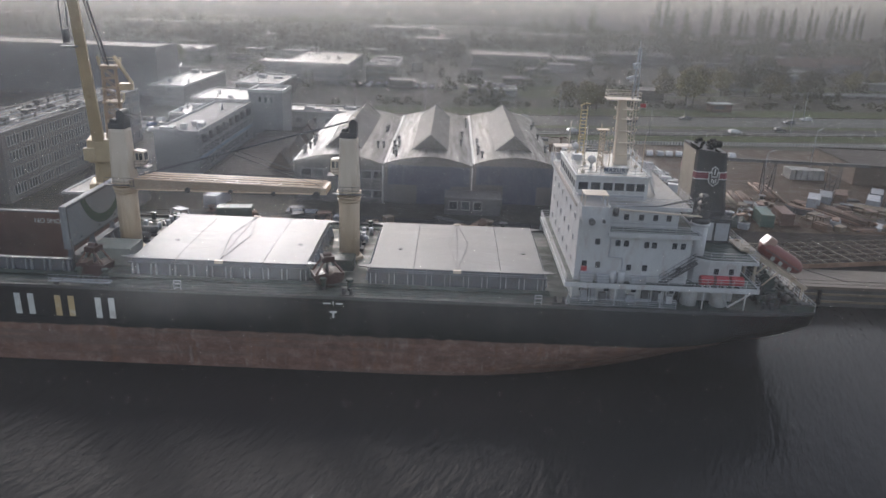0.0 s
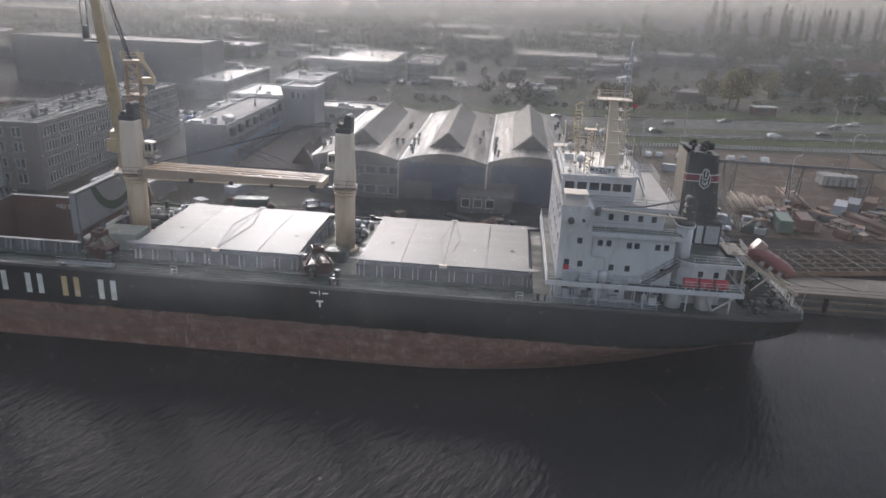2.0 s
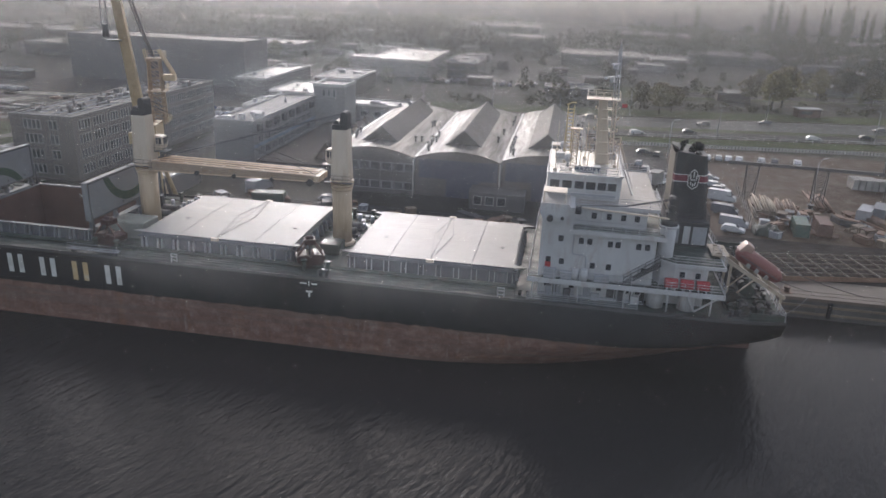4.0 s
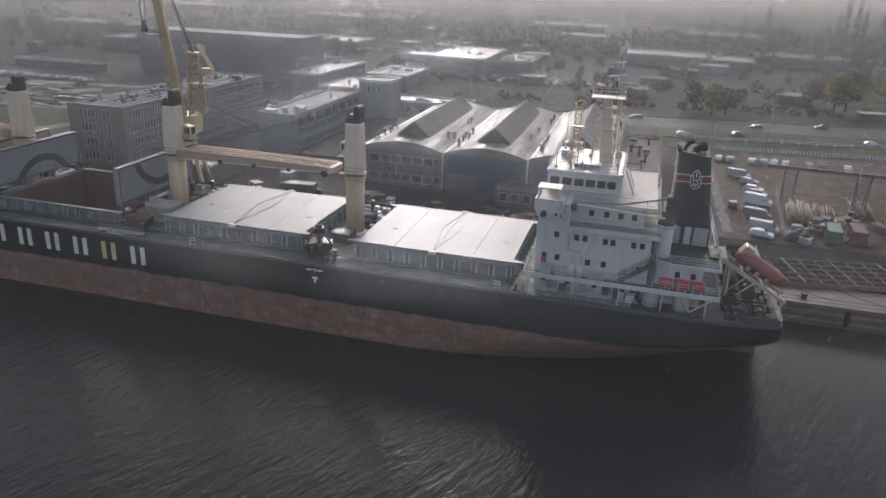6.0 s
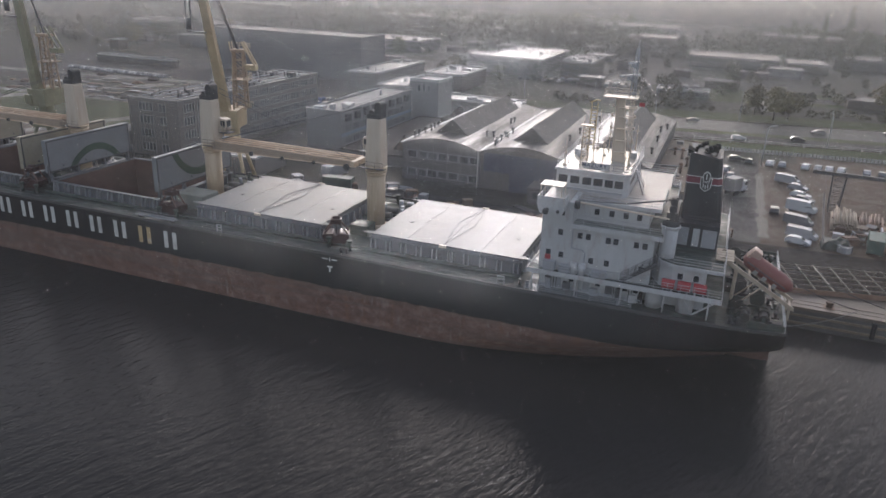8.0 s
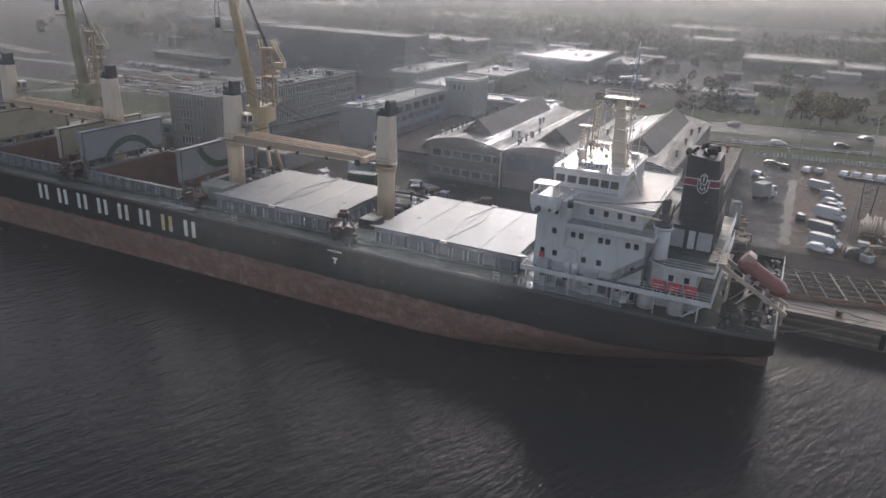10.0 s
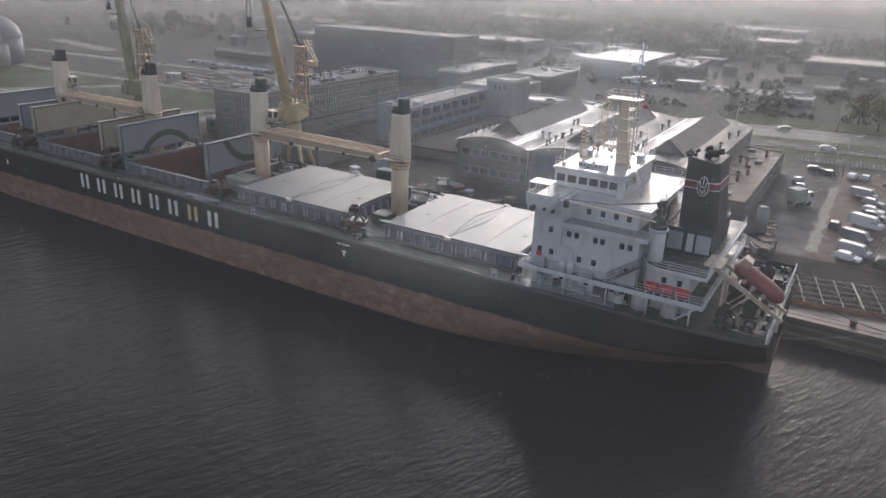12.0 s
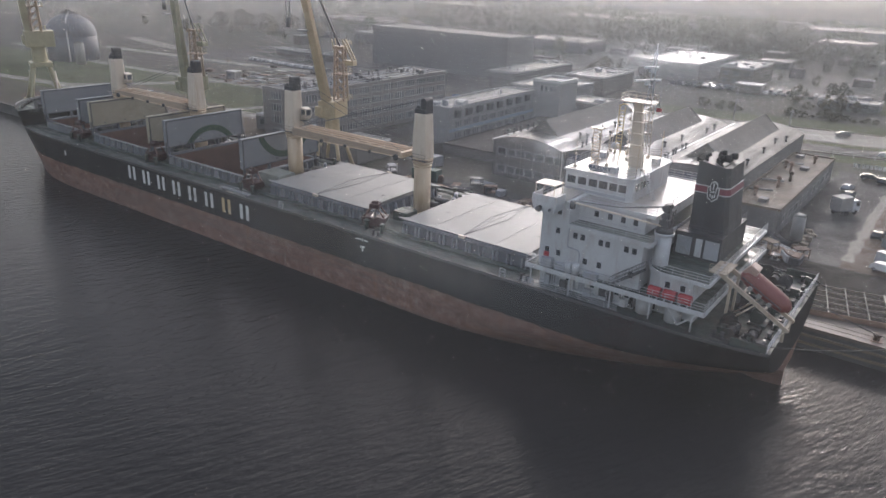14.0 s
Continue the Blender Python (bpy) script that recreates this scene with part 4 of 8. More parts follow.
tube(bm, [(32.4, -9.27, 19.0), (40.8, -9.27, 19.0)], 0.04)
part("pipe", bm, GREY, block)
boxpart("fire_locker", (29.25, 29.95, -12.1, -11.9, 13.5, 14.3), RED, block, "red fire hose locker", 0.03)
bm = B()
for i in range(14):
    a, b = Vector((38.7, -12.4, 12.5)), Vector((42.6, -12.4, 15.4))
    p = a.lerp(b, i / 13)
    bx(bm, p.x - 0.14, p.x + 0.14, -12.8, -12.0, p.z, p.z + 0.04)
for y in (-12.85, -12.0):
    bx(bm, 0, 4.9, y, y + 0.06, -0.15, 0.1, 0, Matrix.Translation((38.7, 0, 12.55)) @ Matrix.Rotation(-math.atan2(2.9, 3.9), 4, "Y"))
    rails(bm, [(38.7, y, 12.6), (42.6, y, 15.5)], 0.95, 2, 1.0, 0.03)
part("stairway", bm, STEEL, block, "steep dark steel stairway with handrails")
for x0, x1, z1 in ((29.2, 30.7, 13.7), (31.2, 32.6, 13.4), (35.2, 37.0, 13.3)):
    boxpart("deck_locker", (x0, x1, -12.75, -11.95, 12.5, z1), GREY, block, "", 0.06)
for x in (33.0, 34.0):
    bm = B()
    cyl(bm, (x, -12.4, 12.5), (x, -12.4, 13.9), 0.45, 0.45, 14)
    part("mushroom_vent", bm, WHITE, block)

# deck B
bm = B()
bx(bm, 32.0, 42.9, -12.3, 12.3, 18.35, 18.5, 0)
for s in (-1, 1):
    bx(bm, 32.0, 42.9, s * 12.35 - 0.05, s * 12.35 + 0.05, 18.2, 18.75, 1)
bx(bm, 42.9, 43.0, -12.4, 12.4, 18.2, 18.75, 1)
deck_b = part("upper_deck", bm, [DECK, WHITE], ship, "green upper deck with a white edge plate")
for s in (-1, 1):
    bm = B()
    rails(bm, [(32.1, s * 12.3, 18.6), (42.9, s * 12.3, 18.6)], 1.05, 4, 1.5, 0.03)
    rails(bm, [(42.9, s * 12.3, 18.6), (42.9, s * 9.0, 18.6)], 1.05, 4, 1.5, 0.03)
    part("railing", bm, WHITE, deck_b)

# bridge deck and wheelhouse
bm = B()
bx(bm, 28.3, 42.2, -9.6, 9.6, 20.95, 21.1, 0)
bx(bm, 28.3, 31.6, -11.88, 11.88, 21.302, 21.45, 0)
for s in (-1, 1):
    bx(bm, 32, 42.2, s * 9.65 - 0.05, s * 9.65 + 0.05, 20.8, 21.25, 1)
bridge = part("bridge_deck", bm, [mat("worn_bridge_deck", (0.3, 0.275, 0.25), 0.5, var=0.2, dirt=(0.2, 0.17, 0.15)), WHITE], ship, "pale sunlit bridge deck")
for s in (-1, 1):
    bm = B()
    rails(bm, [(32.2, s * 9.6, 21.15), (42.2, s * 9.6, 21.15), (42.2, s * 3.0, 21.15)], 1.05, 3, 1.3, 0.03)
    part("railing", bm, WHITE, bridge)
    # wing bulwark and canopy
    bm = B()
    y0, y1 = (-14.3, -11.9) if s < 0 else (11.9, 14.3)
    ye = -14.3 if s < 0 else 14.2
    bx(bm, 28.3, 31.4, ye, ye + 0.1, 21.25, 22.3)
    bx(bm, 28.2, 28.3, y0, y1, 21.25, 22.3)
    bx(bm, 31.4, 31.5, y0, y1, 21.25, 22.3)
    prism(bm, [(28.6, 20.2), (31.2, 20.2), (31.5, 21.25), (28.2, 21.25)], "y", y0, y1)
    part("bridge_wing", bm, WHITE, bridge, "white bridge wing bulwark")
    bm = B()
    bx(bm, 28.4, 31.1, y0 + 0.1, y1, 23.55, 23.65)
    for xx in (28.5, 31.0):
        for yy in (y0 + 0.15, y1 - 0.1):
            cyl(bm, (xx, yy, 22.2), (xx, yy, 23.6), 0.05, 0.05, 6)
    part("canopy", bm, PALE, bridge, "pale flat canopy on thin posts")
    bm = B()
    rails(bm, [(28.3, y1 if s < 0 else y0, 21.45), (28.3, s * 7, 21.45)], 1.1, 3, 1.2, 0.03)
    part("railing", bm, WHITE, bridge)
bm = B()
# Grey strip paints in the shadow band below the side windows.
bx(bm, 28.9, 37.0, -6.85, -6.7, 21.35, 21.75, 1)
prism(bm, [(28.6, -6.7), (36.9, -6.7), (37.6, -6.0), (37.6, 6.0), (36.9, 6.7), (28.6, 6.7)], "z", 21.1, 23.85)
prism(bm, [(28.4, -6.95), (37.1, -6.95), (37.85, -6.1), (37.85, 6.1), (37.1, 6.95), (28.4, 6.95)], "z", 23.85, 24.1)
wh = part("wheelhouse", bm, [WHITE, GREY], ship, "white wheelhouse with a row of square windows")
for x in (29.5, 31.0, 32.5, 33.9, 35.3, 36.4):
    shared("window", WIN_B, wh, Matrix.Translation((x, -6.72, 22.75)))
for i in range(8):
    shared("window", WIN_BX, wh, Matrix.Translation((28.58, -5.6 + 1.6 * i, 22.75)))
for y in (-5.0, -3.8, -2.6, -1.4):
    shared("window", WIN_BX, wh, Matrix.Translation((37.62, y, 22.75)) @ Matrix.Rotation(math.pi, 4, "Z"))
bm = B()
rails(bm, [(28.6, -6.8, 24.1), (37.0, -6.8, 24.1), (37.7, -6.0, 24.1), (37.7, 6.0, 24.1), (37.0, 6.8, 24.1), (28.6, 6.8, 24.1), (28.6, -6.8, 24.1)], 1.05, 3, 1.3, 0.03)
part("railing", bm, WHITE, wh)
bm = B()
bx(bm, 28.7, 37.5, -6.6, 6.6, 24.1, 24.14)
part("monkey_island", bm, mat("roof_coating", (0.36, 0.34, 0.31), 0.25, bump=0.04, var=0.1, dirt=(0.4, 0.33, 0.26)), wh, "pale shining wheelhouse roof")
bm = B()
for i in range(11):
    z = 21.2 + 2.9 * i / 10
    bx(bm, 37.9 + 0.12 * (10 - i), 38.2 + 0.12 * (10 - i), -3.6, -2.7, z, z + 0.04)
for y in (-3.65, -2.65):
    tube(bm, [(39.2, y, 21.15), (37.9, y, 24.2)], 0.06)
    tube(bm, [(39.2, y, 22.1), (37.9, y, 25.1)], 0.03)
part("stairway", bm, WHITE, wh)
board = boxpart("name_board", (31.9, 34.6, -6.95, -6.88, 24.35, 25.15), SIGNWHITE, wh, "white board with the ship's name in navy letters", 0.0)
txt = bpy.data.curves.new("name_lettering", "FONT")
txt.body, txt.size, txt.extrude, txt.align_x, txt.align_y = "MAZURY", 0.7, 0.01, "CENTER", "CENTER"
txt.offset = 0.02
txt.space_character = 1.15
txt.materials.append(NAVY)
lettering = new("name_lettering", txt)
lettering.matrix_basis = pose(33.25, -6.97, 24.85, 90, 0, 0)
lettering.parent = board
boxpart("name_bar", (32.4, 34.1, -6.965, -6.95, 24.42, 24.52), NAVY, board)

# radar mast
bm = B()
prism(bm, [(-0.9, -0.62), (0.9, -0.62), (0.9, 0.62), (-0.9, 0.62)], "z", 0, 8.4)
for v in bm.verts:
    k = 1 - 0.42 * v.co.z / 8.4
    v.co = Vector((35.2 - 0.65 * v.co.z / 8.4 + v.co.x * k, v.co.y * k, 24.1 + v.co.z))
mast = part("radar_mast", bm, PALE, wh, "cream tapered mast", 0.2)
bm = B()
bx(bm, 32.5, 36.7, -1.2, 1.2, 32.4, 32.52)
rails(bm, [(32.6, -1.1, 32.5), (36.6, -1.1, 32.5), (36.6, 1.1, 32.5), (32.6, 1.1, 32.5), (32.6, -1.1, 32.5)], 0.9, 2, 1.0, 0.025)
part("platform", bm, PALE, mast)
for z, half, cx in ((35.0, 1.9, 35.4), (36.6, 1.0, 35.7)):
    bm = B()
    turn = Matrix.Translation((cx, -0.25, z)) @ Matrix.Rotation(radians(59), 4, "Z")
    bx(bm, -half, half, -0.14, 0.14, 0.12, 0.34, 0, turn)
    bx(bm, -0.25, 0.25, -0.25, 0.25, -0.35, 0.12, 0, turn)
    bx(bm, cx - 0.1, 36.0, -0.12, 0.12, z - 0.42, z - 0.34)
    part("radar_scanner", bm, WHITE, mast, "white bar-shaped radar scanner")
bm = B()
for sx, sy in ((-0.35, -0.35), (0.35, -0.35), (0.0, 0.4)):
    tube(bm, [(36.0 + sx, sy, 32.5), (36.0 + sx * 0.4, sy * 0.4, 38.6)], 0.06)
for k in range(9):
    z = 33 + 0.6 * k
    tube(bm, [(35.7, -0.3, z), (36.3, -0.3, z + 0.3)], 0.035)
cyl(bm, (36, 0, 38.6), (36, 0, 39.6), 0.04, 0.02, 6)
part("topmast", bm, GREY, mast)
for z in (25.5, 27, 28.5, 30, 31.2):
    for s in (-1, 1):
        bm = B()
        bx(bm, 34.6, 35.8, s * 0.75 - 0.35, s * 0.75 + 0.35, z, z + 0.06)
        tube(bm, [(35.2 + s * 1.5, -0.3, z), (35.2, -0.3, z)], 0.04)
        cyl(bm, (35.2 + s * 1.45, -0.3, z), (35.2 + s * 1.45, -0.3, z + 0.35), 0.12, 0.1, 8)
        part("light_bracket", bm, PALE, mast)
for y in (-0.85, 0.85):
    bm = B()
    for u in (36.1, 36.5):
        cyl(bm, (u, y, 24.2), (u - 0.25, y * 0.8, 32.4), 0.035, 0.035, 5)
    for k in range(18):
        cyl(bm, (36.1 - 0.014 * k, y * (1 - 0.011 * k), 24.5 + 0.45 * k), (36.5 - 0.014 * k, y * (1 - 0.011 * k), 24.5 + 0.45 * k), 0.025, 0.025, 4)
    part("mast_ladder", bm, PALE, mast)
for x, y, h in ((29.4, -5.9, 3.4), (30.4, -1.0, 5.0), (32.4, -3.0, 4.0), (29.3, 5.4, 4.4), (34.6, 5.8, 3.6), (31.4, 5.9, 5.6), (33.0, 2.2, 2.6), (36.8, -1.9, 2.4)):
    bm = B()
    cyl(bm, (x, y, 24.1), (x, y, 24.1 + h), 0.05, 0.025, 6)
    bx(bm, x - 0.12, x + 0.12, y - 0.12, y + 0.12, 24.1 + h * 0.5, 24.3 + h * 0.5)
    bx(bm, x - 0.2, x + 0.2, y - 0.2, y + 0.2, 24.14, 24.5)
    part("aerial", bm, PALE, wh)
for x0, x1, y0, y1 in ((29.2, 30.4, 1.0, 2.0), (34.0, 34.9, -5.6, -4.6), (36.2, 37.1, 2.6, 4.0)):
    boxpart("roof_locker", (x0, x1, y0, y1, 24.14, 24.9), WHITE, wh, "", 0.04)
for x, y, h in ((33.2, 4.2, 4.5), (30.2, 2.5, 3.6), (36.7, 4.6, 4.2), (33.4, -1.8, 3.0), (37.0, -4.2, 4.4)):
    bm = B()
    cyl(bm, (x, y, 24.1), (x, y, 24.1 + h), 0.06, 0.03, 6)
    bx(bm, x - 0.3, x + 0.3, y - 0.03, y + 0.03, 24.1 + h * 0.8, 24.16 + h * 0.8)
    part("aerial", bm, CREAM, wh)
bm = B()
for x, y, h in ((31.2, -5.2, 5.2), (31.9, -4.6, 5.2)):
    cyl(bm, (x, y, 24.1), (x, y, 24.1 + h), 0.07, 0.05, 6)
for k in range(11):
    z = 24.3 + 0.45 * k
    tube(bm, [(31.2, -5.2, z), (31.9, -4.6, z + 0.3), (31.2, -5.2, z + 0.45)], 0.05)
bx(bm, 30.8, 32.3, -5.5, -4.3, 29.3, 29.4)
part("lattice_mast", bm, CREAM, wh, "cream lattice aerial mast")
bm = B()
for x, y in ((30.3, 4.2), (31.1, 4.2)):
    cyl(bm, (x, y, 24.1), (x, y, 30.8), 0.07, 0.05, 6)
for k in range(13):
    tube(bm, [(30.3, 4.2, 24.6 + 0.47 * k), (31.1, 4.2, 24.6 + 0.47 * k)], 0.05)
tube(bm, [(30.1, 4.2, 30.8), (30.9, 4.2, 31.2), (31.4, 4.2, 31.1)], 0.07)
part("lattice_mast", bm, mat("mast_yellow", (0.5, 0.37, 0.16), 0.5, var=0.15), wh, "yellow ladder-like aerial mast")
for x, y in ((30.9, -3.2), (30.2, 4.5)):
    bm = B()
    bmesh.ops.create_uvsphere(bm, u_segments=14, v_segments=8, radius=0.55, matrix=Matrix.Translation((x, y, 25.3)))
    cyl(bm, (x, y, 24.1), (x, y, 24.9), 0.18, 0.18, 8)
    part("radome", bm, WHITE, wh)
boxpart("flag", (36.95, 37.6, -0.02, 0.02, 31.5, 31.95), RED, mast, "small red and white flag")

bm = B()
cyl(bm, (29.4, -14.35, 20.7), (29.4, -14.9, 20.6), 0.32, 0.38, 12)
cyl(bm, (30.8, -14.3, 20.7), (30.8, -14.6, 20.65), 0.16, 0.2, 10)
part("searchlight", bm, BLACK, bridge)

# aft house, funnel
bm = B()
prism(bm, [(42.0, -9.0), (43.0, -11.0), (44.5, -11.8), (48.3, -11.8), (48.3, 11.8), (42.0, 11.8)], "z", 12.5, 15.2)
aft = part("aft_house", bm, WHITE, ship, "white after deck house")
bm = B()
prism(bm, [(41.9, -9.2), (42.9, -11.3), (44.4, -12.2), (50.2, -12.2), (50.2, 12.2), (41.9, 12.2)], "z", 15.2, 15.6)
part("house_top", bm, WHITE, aft)
bm = B()
prism(bm, [(42.1, -9.0), (43.1, -11.1), (44.5, -12.0), (50.0, -12.0), (50.0, 12.0), (42.1, 12.0)], "z", 15.6, 15.62)
part("deck_coating", bm, DECK, aft)
bm = B()
rails(bm, [(42.0, -10.0, 15.6), (43.0, -11.2, 15.6), (44.4, -12.1, 15.6), (50.1, -12.1, 15.6), (50.1, 12.1, 15.6)], 1.0, 3, 1.4, 0.03)
part("railing", bm, WHITE, aft)
for x in (45.4, 47.2):
    shared("window", WIN_S, aft, Matrix.Translation((x, -11.82, 14.2)))
bm = B()
cyl(bm, (43.4, -9.6, 12.5), (43.4, -9.6, 19.6), 0.95, 0.95, 24)
cyl(bm, (43.4, -9.6, 19.3), (43.4, -9.6, 19.6), 1.15, 1.15, 24)
post = part("provision_crane_post", bm, WHITE, ship, "white crane post with a black head")
bm = B()
cyl(bm, (43.4, -9.6, 19.6), (43.4, -9.6, 20.2), 1.05, 0.9, 16)
bx(bm, 42.8, 44.0, -10.2, -9.0, 20.2, 21.2)
bx(bm, 43.1, 43.8, -9.9, -9.3, 21.2, 23.0)
for z, q in ((20.8, 0.55), (21.7, 0.42), (22.6, 0.4)):
    cyl(bm, (43.4, -10.5, z), (43.4, -8.7, z), q, q, 12)
tube(bm, [(44.1, -10.0, 20.2), (44.2, -9.8, 22.4)], 0.07, 6)
tube(bm, [(44.1, -9.0, 20.2), (44.2, -9.2, 22.4)], 0.07, 6)
part("crane_head", bm, BLACK, post)
bm = B()
tube(bm, [(43.2, -10.4, 20.5), (32.6, -12.1, 21.5)], 0.12, 8)
part("jib", bm, PALE, post, "slim pale jib stowed along the deck")
for q in (0.0, 0.35, 0.7):
    bm = B()
    tube(bm, [(43.2, -9.9 + q, 22.6), (38.0, -11.0 + q * 0.5, 21.7), (32.7, -12.0, 21.7)], 0.035, 5)
    part("topping_rope", bm, STEEL, post)
bm = B()
cyl(bm, (32.6, -12.1, 20.7), (32.6, -12.1, 21.6), 0.35, 0.35, 10)
part("hook_block", bm, BLACK, post)

bm = B()
bx(bm, 43.3, 48.9, -5.2, 5.2, 15.6, 18.7)
casing = part("engine_casing", bm, BLACK, ship, "black engine casing with pale doors")
for x0, x1 in ((43.6, 45.4), (45.9, 46.7), (47.0, 48.7)):
    boxpart("door" if x1 - x0 < 1 else "louvre", (x0, x1, -5.27, -5.18, 15.9, 18.2), WHITE if x1 - x0 < 1 else GREY, casing, "", 0.03)
bm = B()
rails(bm, [(43.4, -5.1, 18.7), (48.8, -5.1, 18.7), (48.8, 5.1, 18.7)], 1.0, 3, 1.3, 0.03)
part("railing", bm, STEEL, casing)
bm = B()
prism(bm, [(-1.75, -3.3), (2.35, -3.3), (2.8, -2.8), (2.8, 2.8), (2.35, 3.3), (-1.75, 3.3), (-1.9, 2.6), (-1.9, -2.6)], "z", 0, 8.3)
for v in bm.verts:
    k = v.co.z / 8.3
    v.co = Vector((46.0 + v.co.x * (1 - 0.08 * k) - 0.75 * k + (0.5 * k if v.co.x < 0 else 0), v.co.y * (1 - 0.06 * k), 18.7 + v.co.z + (-0.35 * k if v.co.x > 0 else 0.1 * k)))
funnel = part("funnel", bm, BLACK, ship, "black funnel with a red band between white lines")


def funnel_band(z0, z1, m, proud, name, label=""):
    bm = B()
    prism(bm, [(-1.75, -3.3), (2.35, -3.3), (2.8, -2.8), (2.8, 2.8), (2.35, 3.3), (-1.75, 3.3), (-1.9, 2.6), (-1.9, -2.6)], "z", z0, z1)
    for v in bm.verts:
        k = v.co.z / 8.3
        v.co = Vector((46.0 + v.co.x * (1 - 0.08 * k) * proud - 0.75 * k + (0.5 * k if v.co.x < 0 else 0), v.co.y * (1 - 0.06 * k) * proud, 18.7 + v.co.z)) 
    part(name, bm, m, funnel, label)


bm = B()
vs = []
for yy, zz in ((-2.55, 0.4), (2.55, 0.4), (2.4, 8.1), (-2.4, 8.1)):
    k = zz / 8.3
    vs.append((46.0 - 1.9 * (1 - 0.08 * k) - 0.75 * k + 0.5 * k, yy, 18.7 + zz))
fr = [bm.verts.new((x - 0.05, y, z)) for x, y, z in vs]
bk = [bm.verts.new((x + 0.02, y, z)) for x, y, z in vs]
bm.faces.new(fr)
for q in range(4):
    bm.faces.new((fr[q], fr[(q + 1) % 4], bk[(q + 1) % 4], bk[q]))
part("front_plate", bm, mat("funnel_front_beige", (0.27, 0.235, 0.19), 0.5, var=0.2, dirt=(0.12, 0.1, 0.08), dirt_amount=0.5, stretch=(1, 1, 0.3)), funnel, "stained beige forward face")
funnel_band(4.6, 5.6, SIGNWHITE, 1.008, "white_line")
funnel_band(4.72, 5.48, LOGORED, 1.014, "red_band")
bm = B()
sh = [(-0.62, 4.2), (-0.72, 5.45), (-0.45, 5.6), (-0.4, 6.05), (0, 6.35), (0.4, 6.05), (0.45, 5.6), (0.72, 5.45), (0.62, 4.2), (0, 3.75)]
prism(bm, [(46.4 + u, 18.7 + v) for u, v in sh], "y", -3.42, -3.30)
part("shield", bm, SIGNWHITE, funnel, "white outlined shield emblem, plain shapes")
bm = B()
prism(bm, [(46.4 + u * 0.84, 18.7 + 4.95 + (v - 4.95) * 0.89) for u, v in sh], "y", -3.46, -3.40)
part("shield_field", bm, BLACK, funnel)
bm = B()
for u, z0, z1 in ((-0.26, 4.3, 4.75), (0.0, 4.15, 4.6), (0.26, 4.3, 4.75), (-0.36, 5.15, 5.6), (0.0, 5.3, 6.05), (0.36, 5.15, 5.6)):
    bx(bm, 46.4 + u - 0.07, 46.4 + u + 0.07, -3.49, -3.45, 18.7 + z0, 18.7 + z1)
for z in (4.9, 5.05):
    bx(bm, 46.0, 46.8, -3.485, -3.45, 18.7 + z, 18.7 + z + 0.07)
part("shield_bar", bm, SIGNWHITE, funnel)
bm = B()
prism(bm, [(44.0, -2.7), (46.9, -2.7), (47.2, -2.3), (47.2, 2.3), (46.9, 2.7), (44.0, 2.7)], "z", 26.5, 26.72)
part("funnel_top", bm, SOOT_AND_SHADE, funnel, "sooty black top plate")
for pts, rr in (([(44.7, -2.0, 26.6), (44.7, -2.0, 27.4), (44.8, -2.0, 27.65), (45.1, -2.0, 27.8)], 0.2),
                ([(46.0, -1.5, 26.4), (46.0, -1.5, 27.0), (46.2, -1.5, 27.3), (46.6, -1.5, 27.5), (47.3, -1.5, 27.5)], 0.45),
                ([(46.6, 0.9, 26.4), (46.6, 0.9, 27.0), (46.8, 0.9, 27.3), (47.4, 0.9, 27.4)], 0.38),
                ([(45.2, 1.6, 26.6), (45.2, 1.6, 27.2), (45.4, 1.6, 27.4), (45.9, 1.6, 27.5)], 0.28)):
    bm = B()
    tube(bm, [Vector(q) for q in pts], rr, 12)
    part("exhaust_pipe", bm, SOOT_AND_SHADE, funnel)
bm = B()
prism(bm, [(43.85, 26.9), (44.5, 26.9), (44.4, 27.15), (43.7, 27.5)], "y", -2.9, -0.6)
part("cowl", bm, SOOT_AND_SHADE, funnel, "sooty wedge-shaped cowl")
for k in range(3):
    bm = B()
    bx(bm, 46.4 + 0.2 * k, 46.46 + 0.2 * k, -2.8, -2.2, 26.5 - 0.05 * k, 27.05 - 0.1 * k)
    part("louvre_fin", bm, SOOT_AND_SHADE, funnel)

# life-raft canisters
for x in (44.2, 46.0, 47.8):
    g = thing("life_raft", "red life-raft canister in its cradle on the boat deck", "life raft", "life rafts on the boat deck", (x, -12.35, 12.5))
    bm = B()
    cyl(bm, (-0.74, 0, 0.72), (0.74, 0, 0.72), 0.62, 0.62, 18)
    part("canister", bm, RED, g, "", 0.06)
    bm = B()
    for u in (-0.45, 0.45):
        bx(bm, u - 0.06, u + 0.06, -0.5, 0.5, 0, 0.35)
    part("cradle", bm, WHITE, g)

# free-fall lifeboat on its ramp
bm = B()
SL = math.atan2(4.6, 8.0)
for y in (-8.4, -5.4):
    prism(bm, [(49.4, 15.95), (49.8, 16.3), (58.4, 11.3), (58.25, 10.92)], "y", y - 0.16, y + 0.16)
    for x, z0, z1 in ((51.5, DECKZ, 15.0), (57.9, DECKZ, 11.2)):
        bx(bm, x - 0.14, x + 0.14, y - 0.14, y + 0.14, z0, z1)
    tube(bm, [(51.5, y, 10), (54.5, y, 13.2)], 0.1, 8)
for x, z in ((50.5, 15.8), (53.0, 14.3), (55.5, 12.9), (58.0, 11.2)):
    bx(bm, x - 0.12, x + 0.12, -8.4, -5.4, z - 0.25, z)
bx(bm, 49.0, 51.0, -9.0, -4.8, 15.9, 16.05)
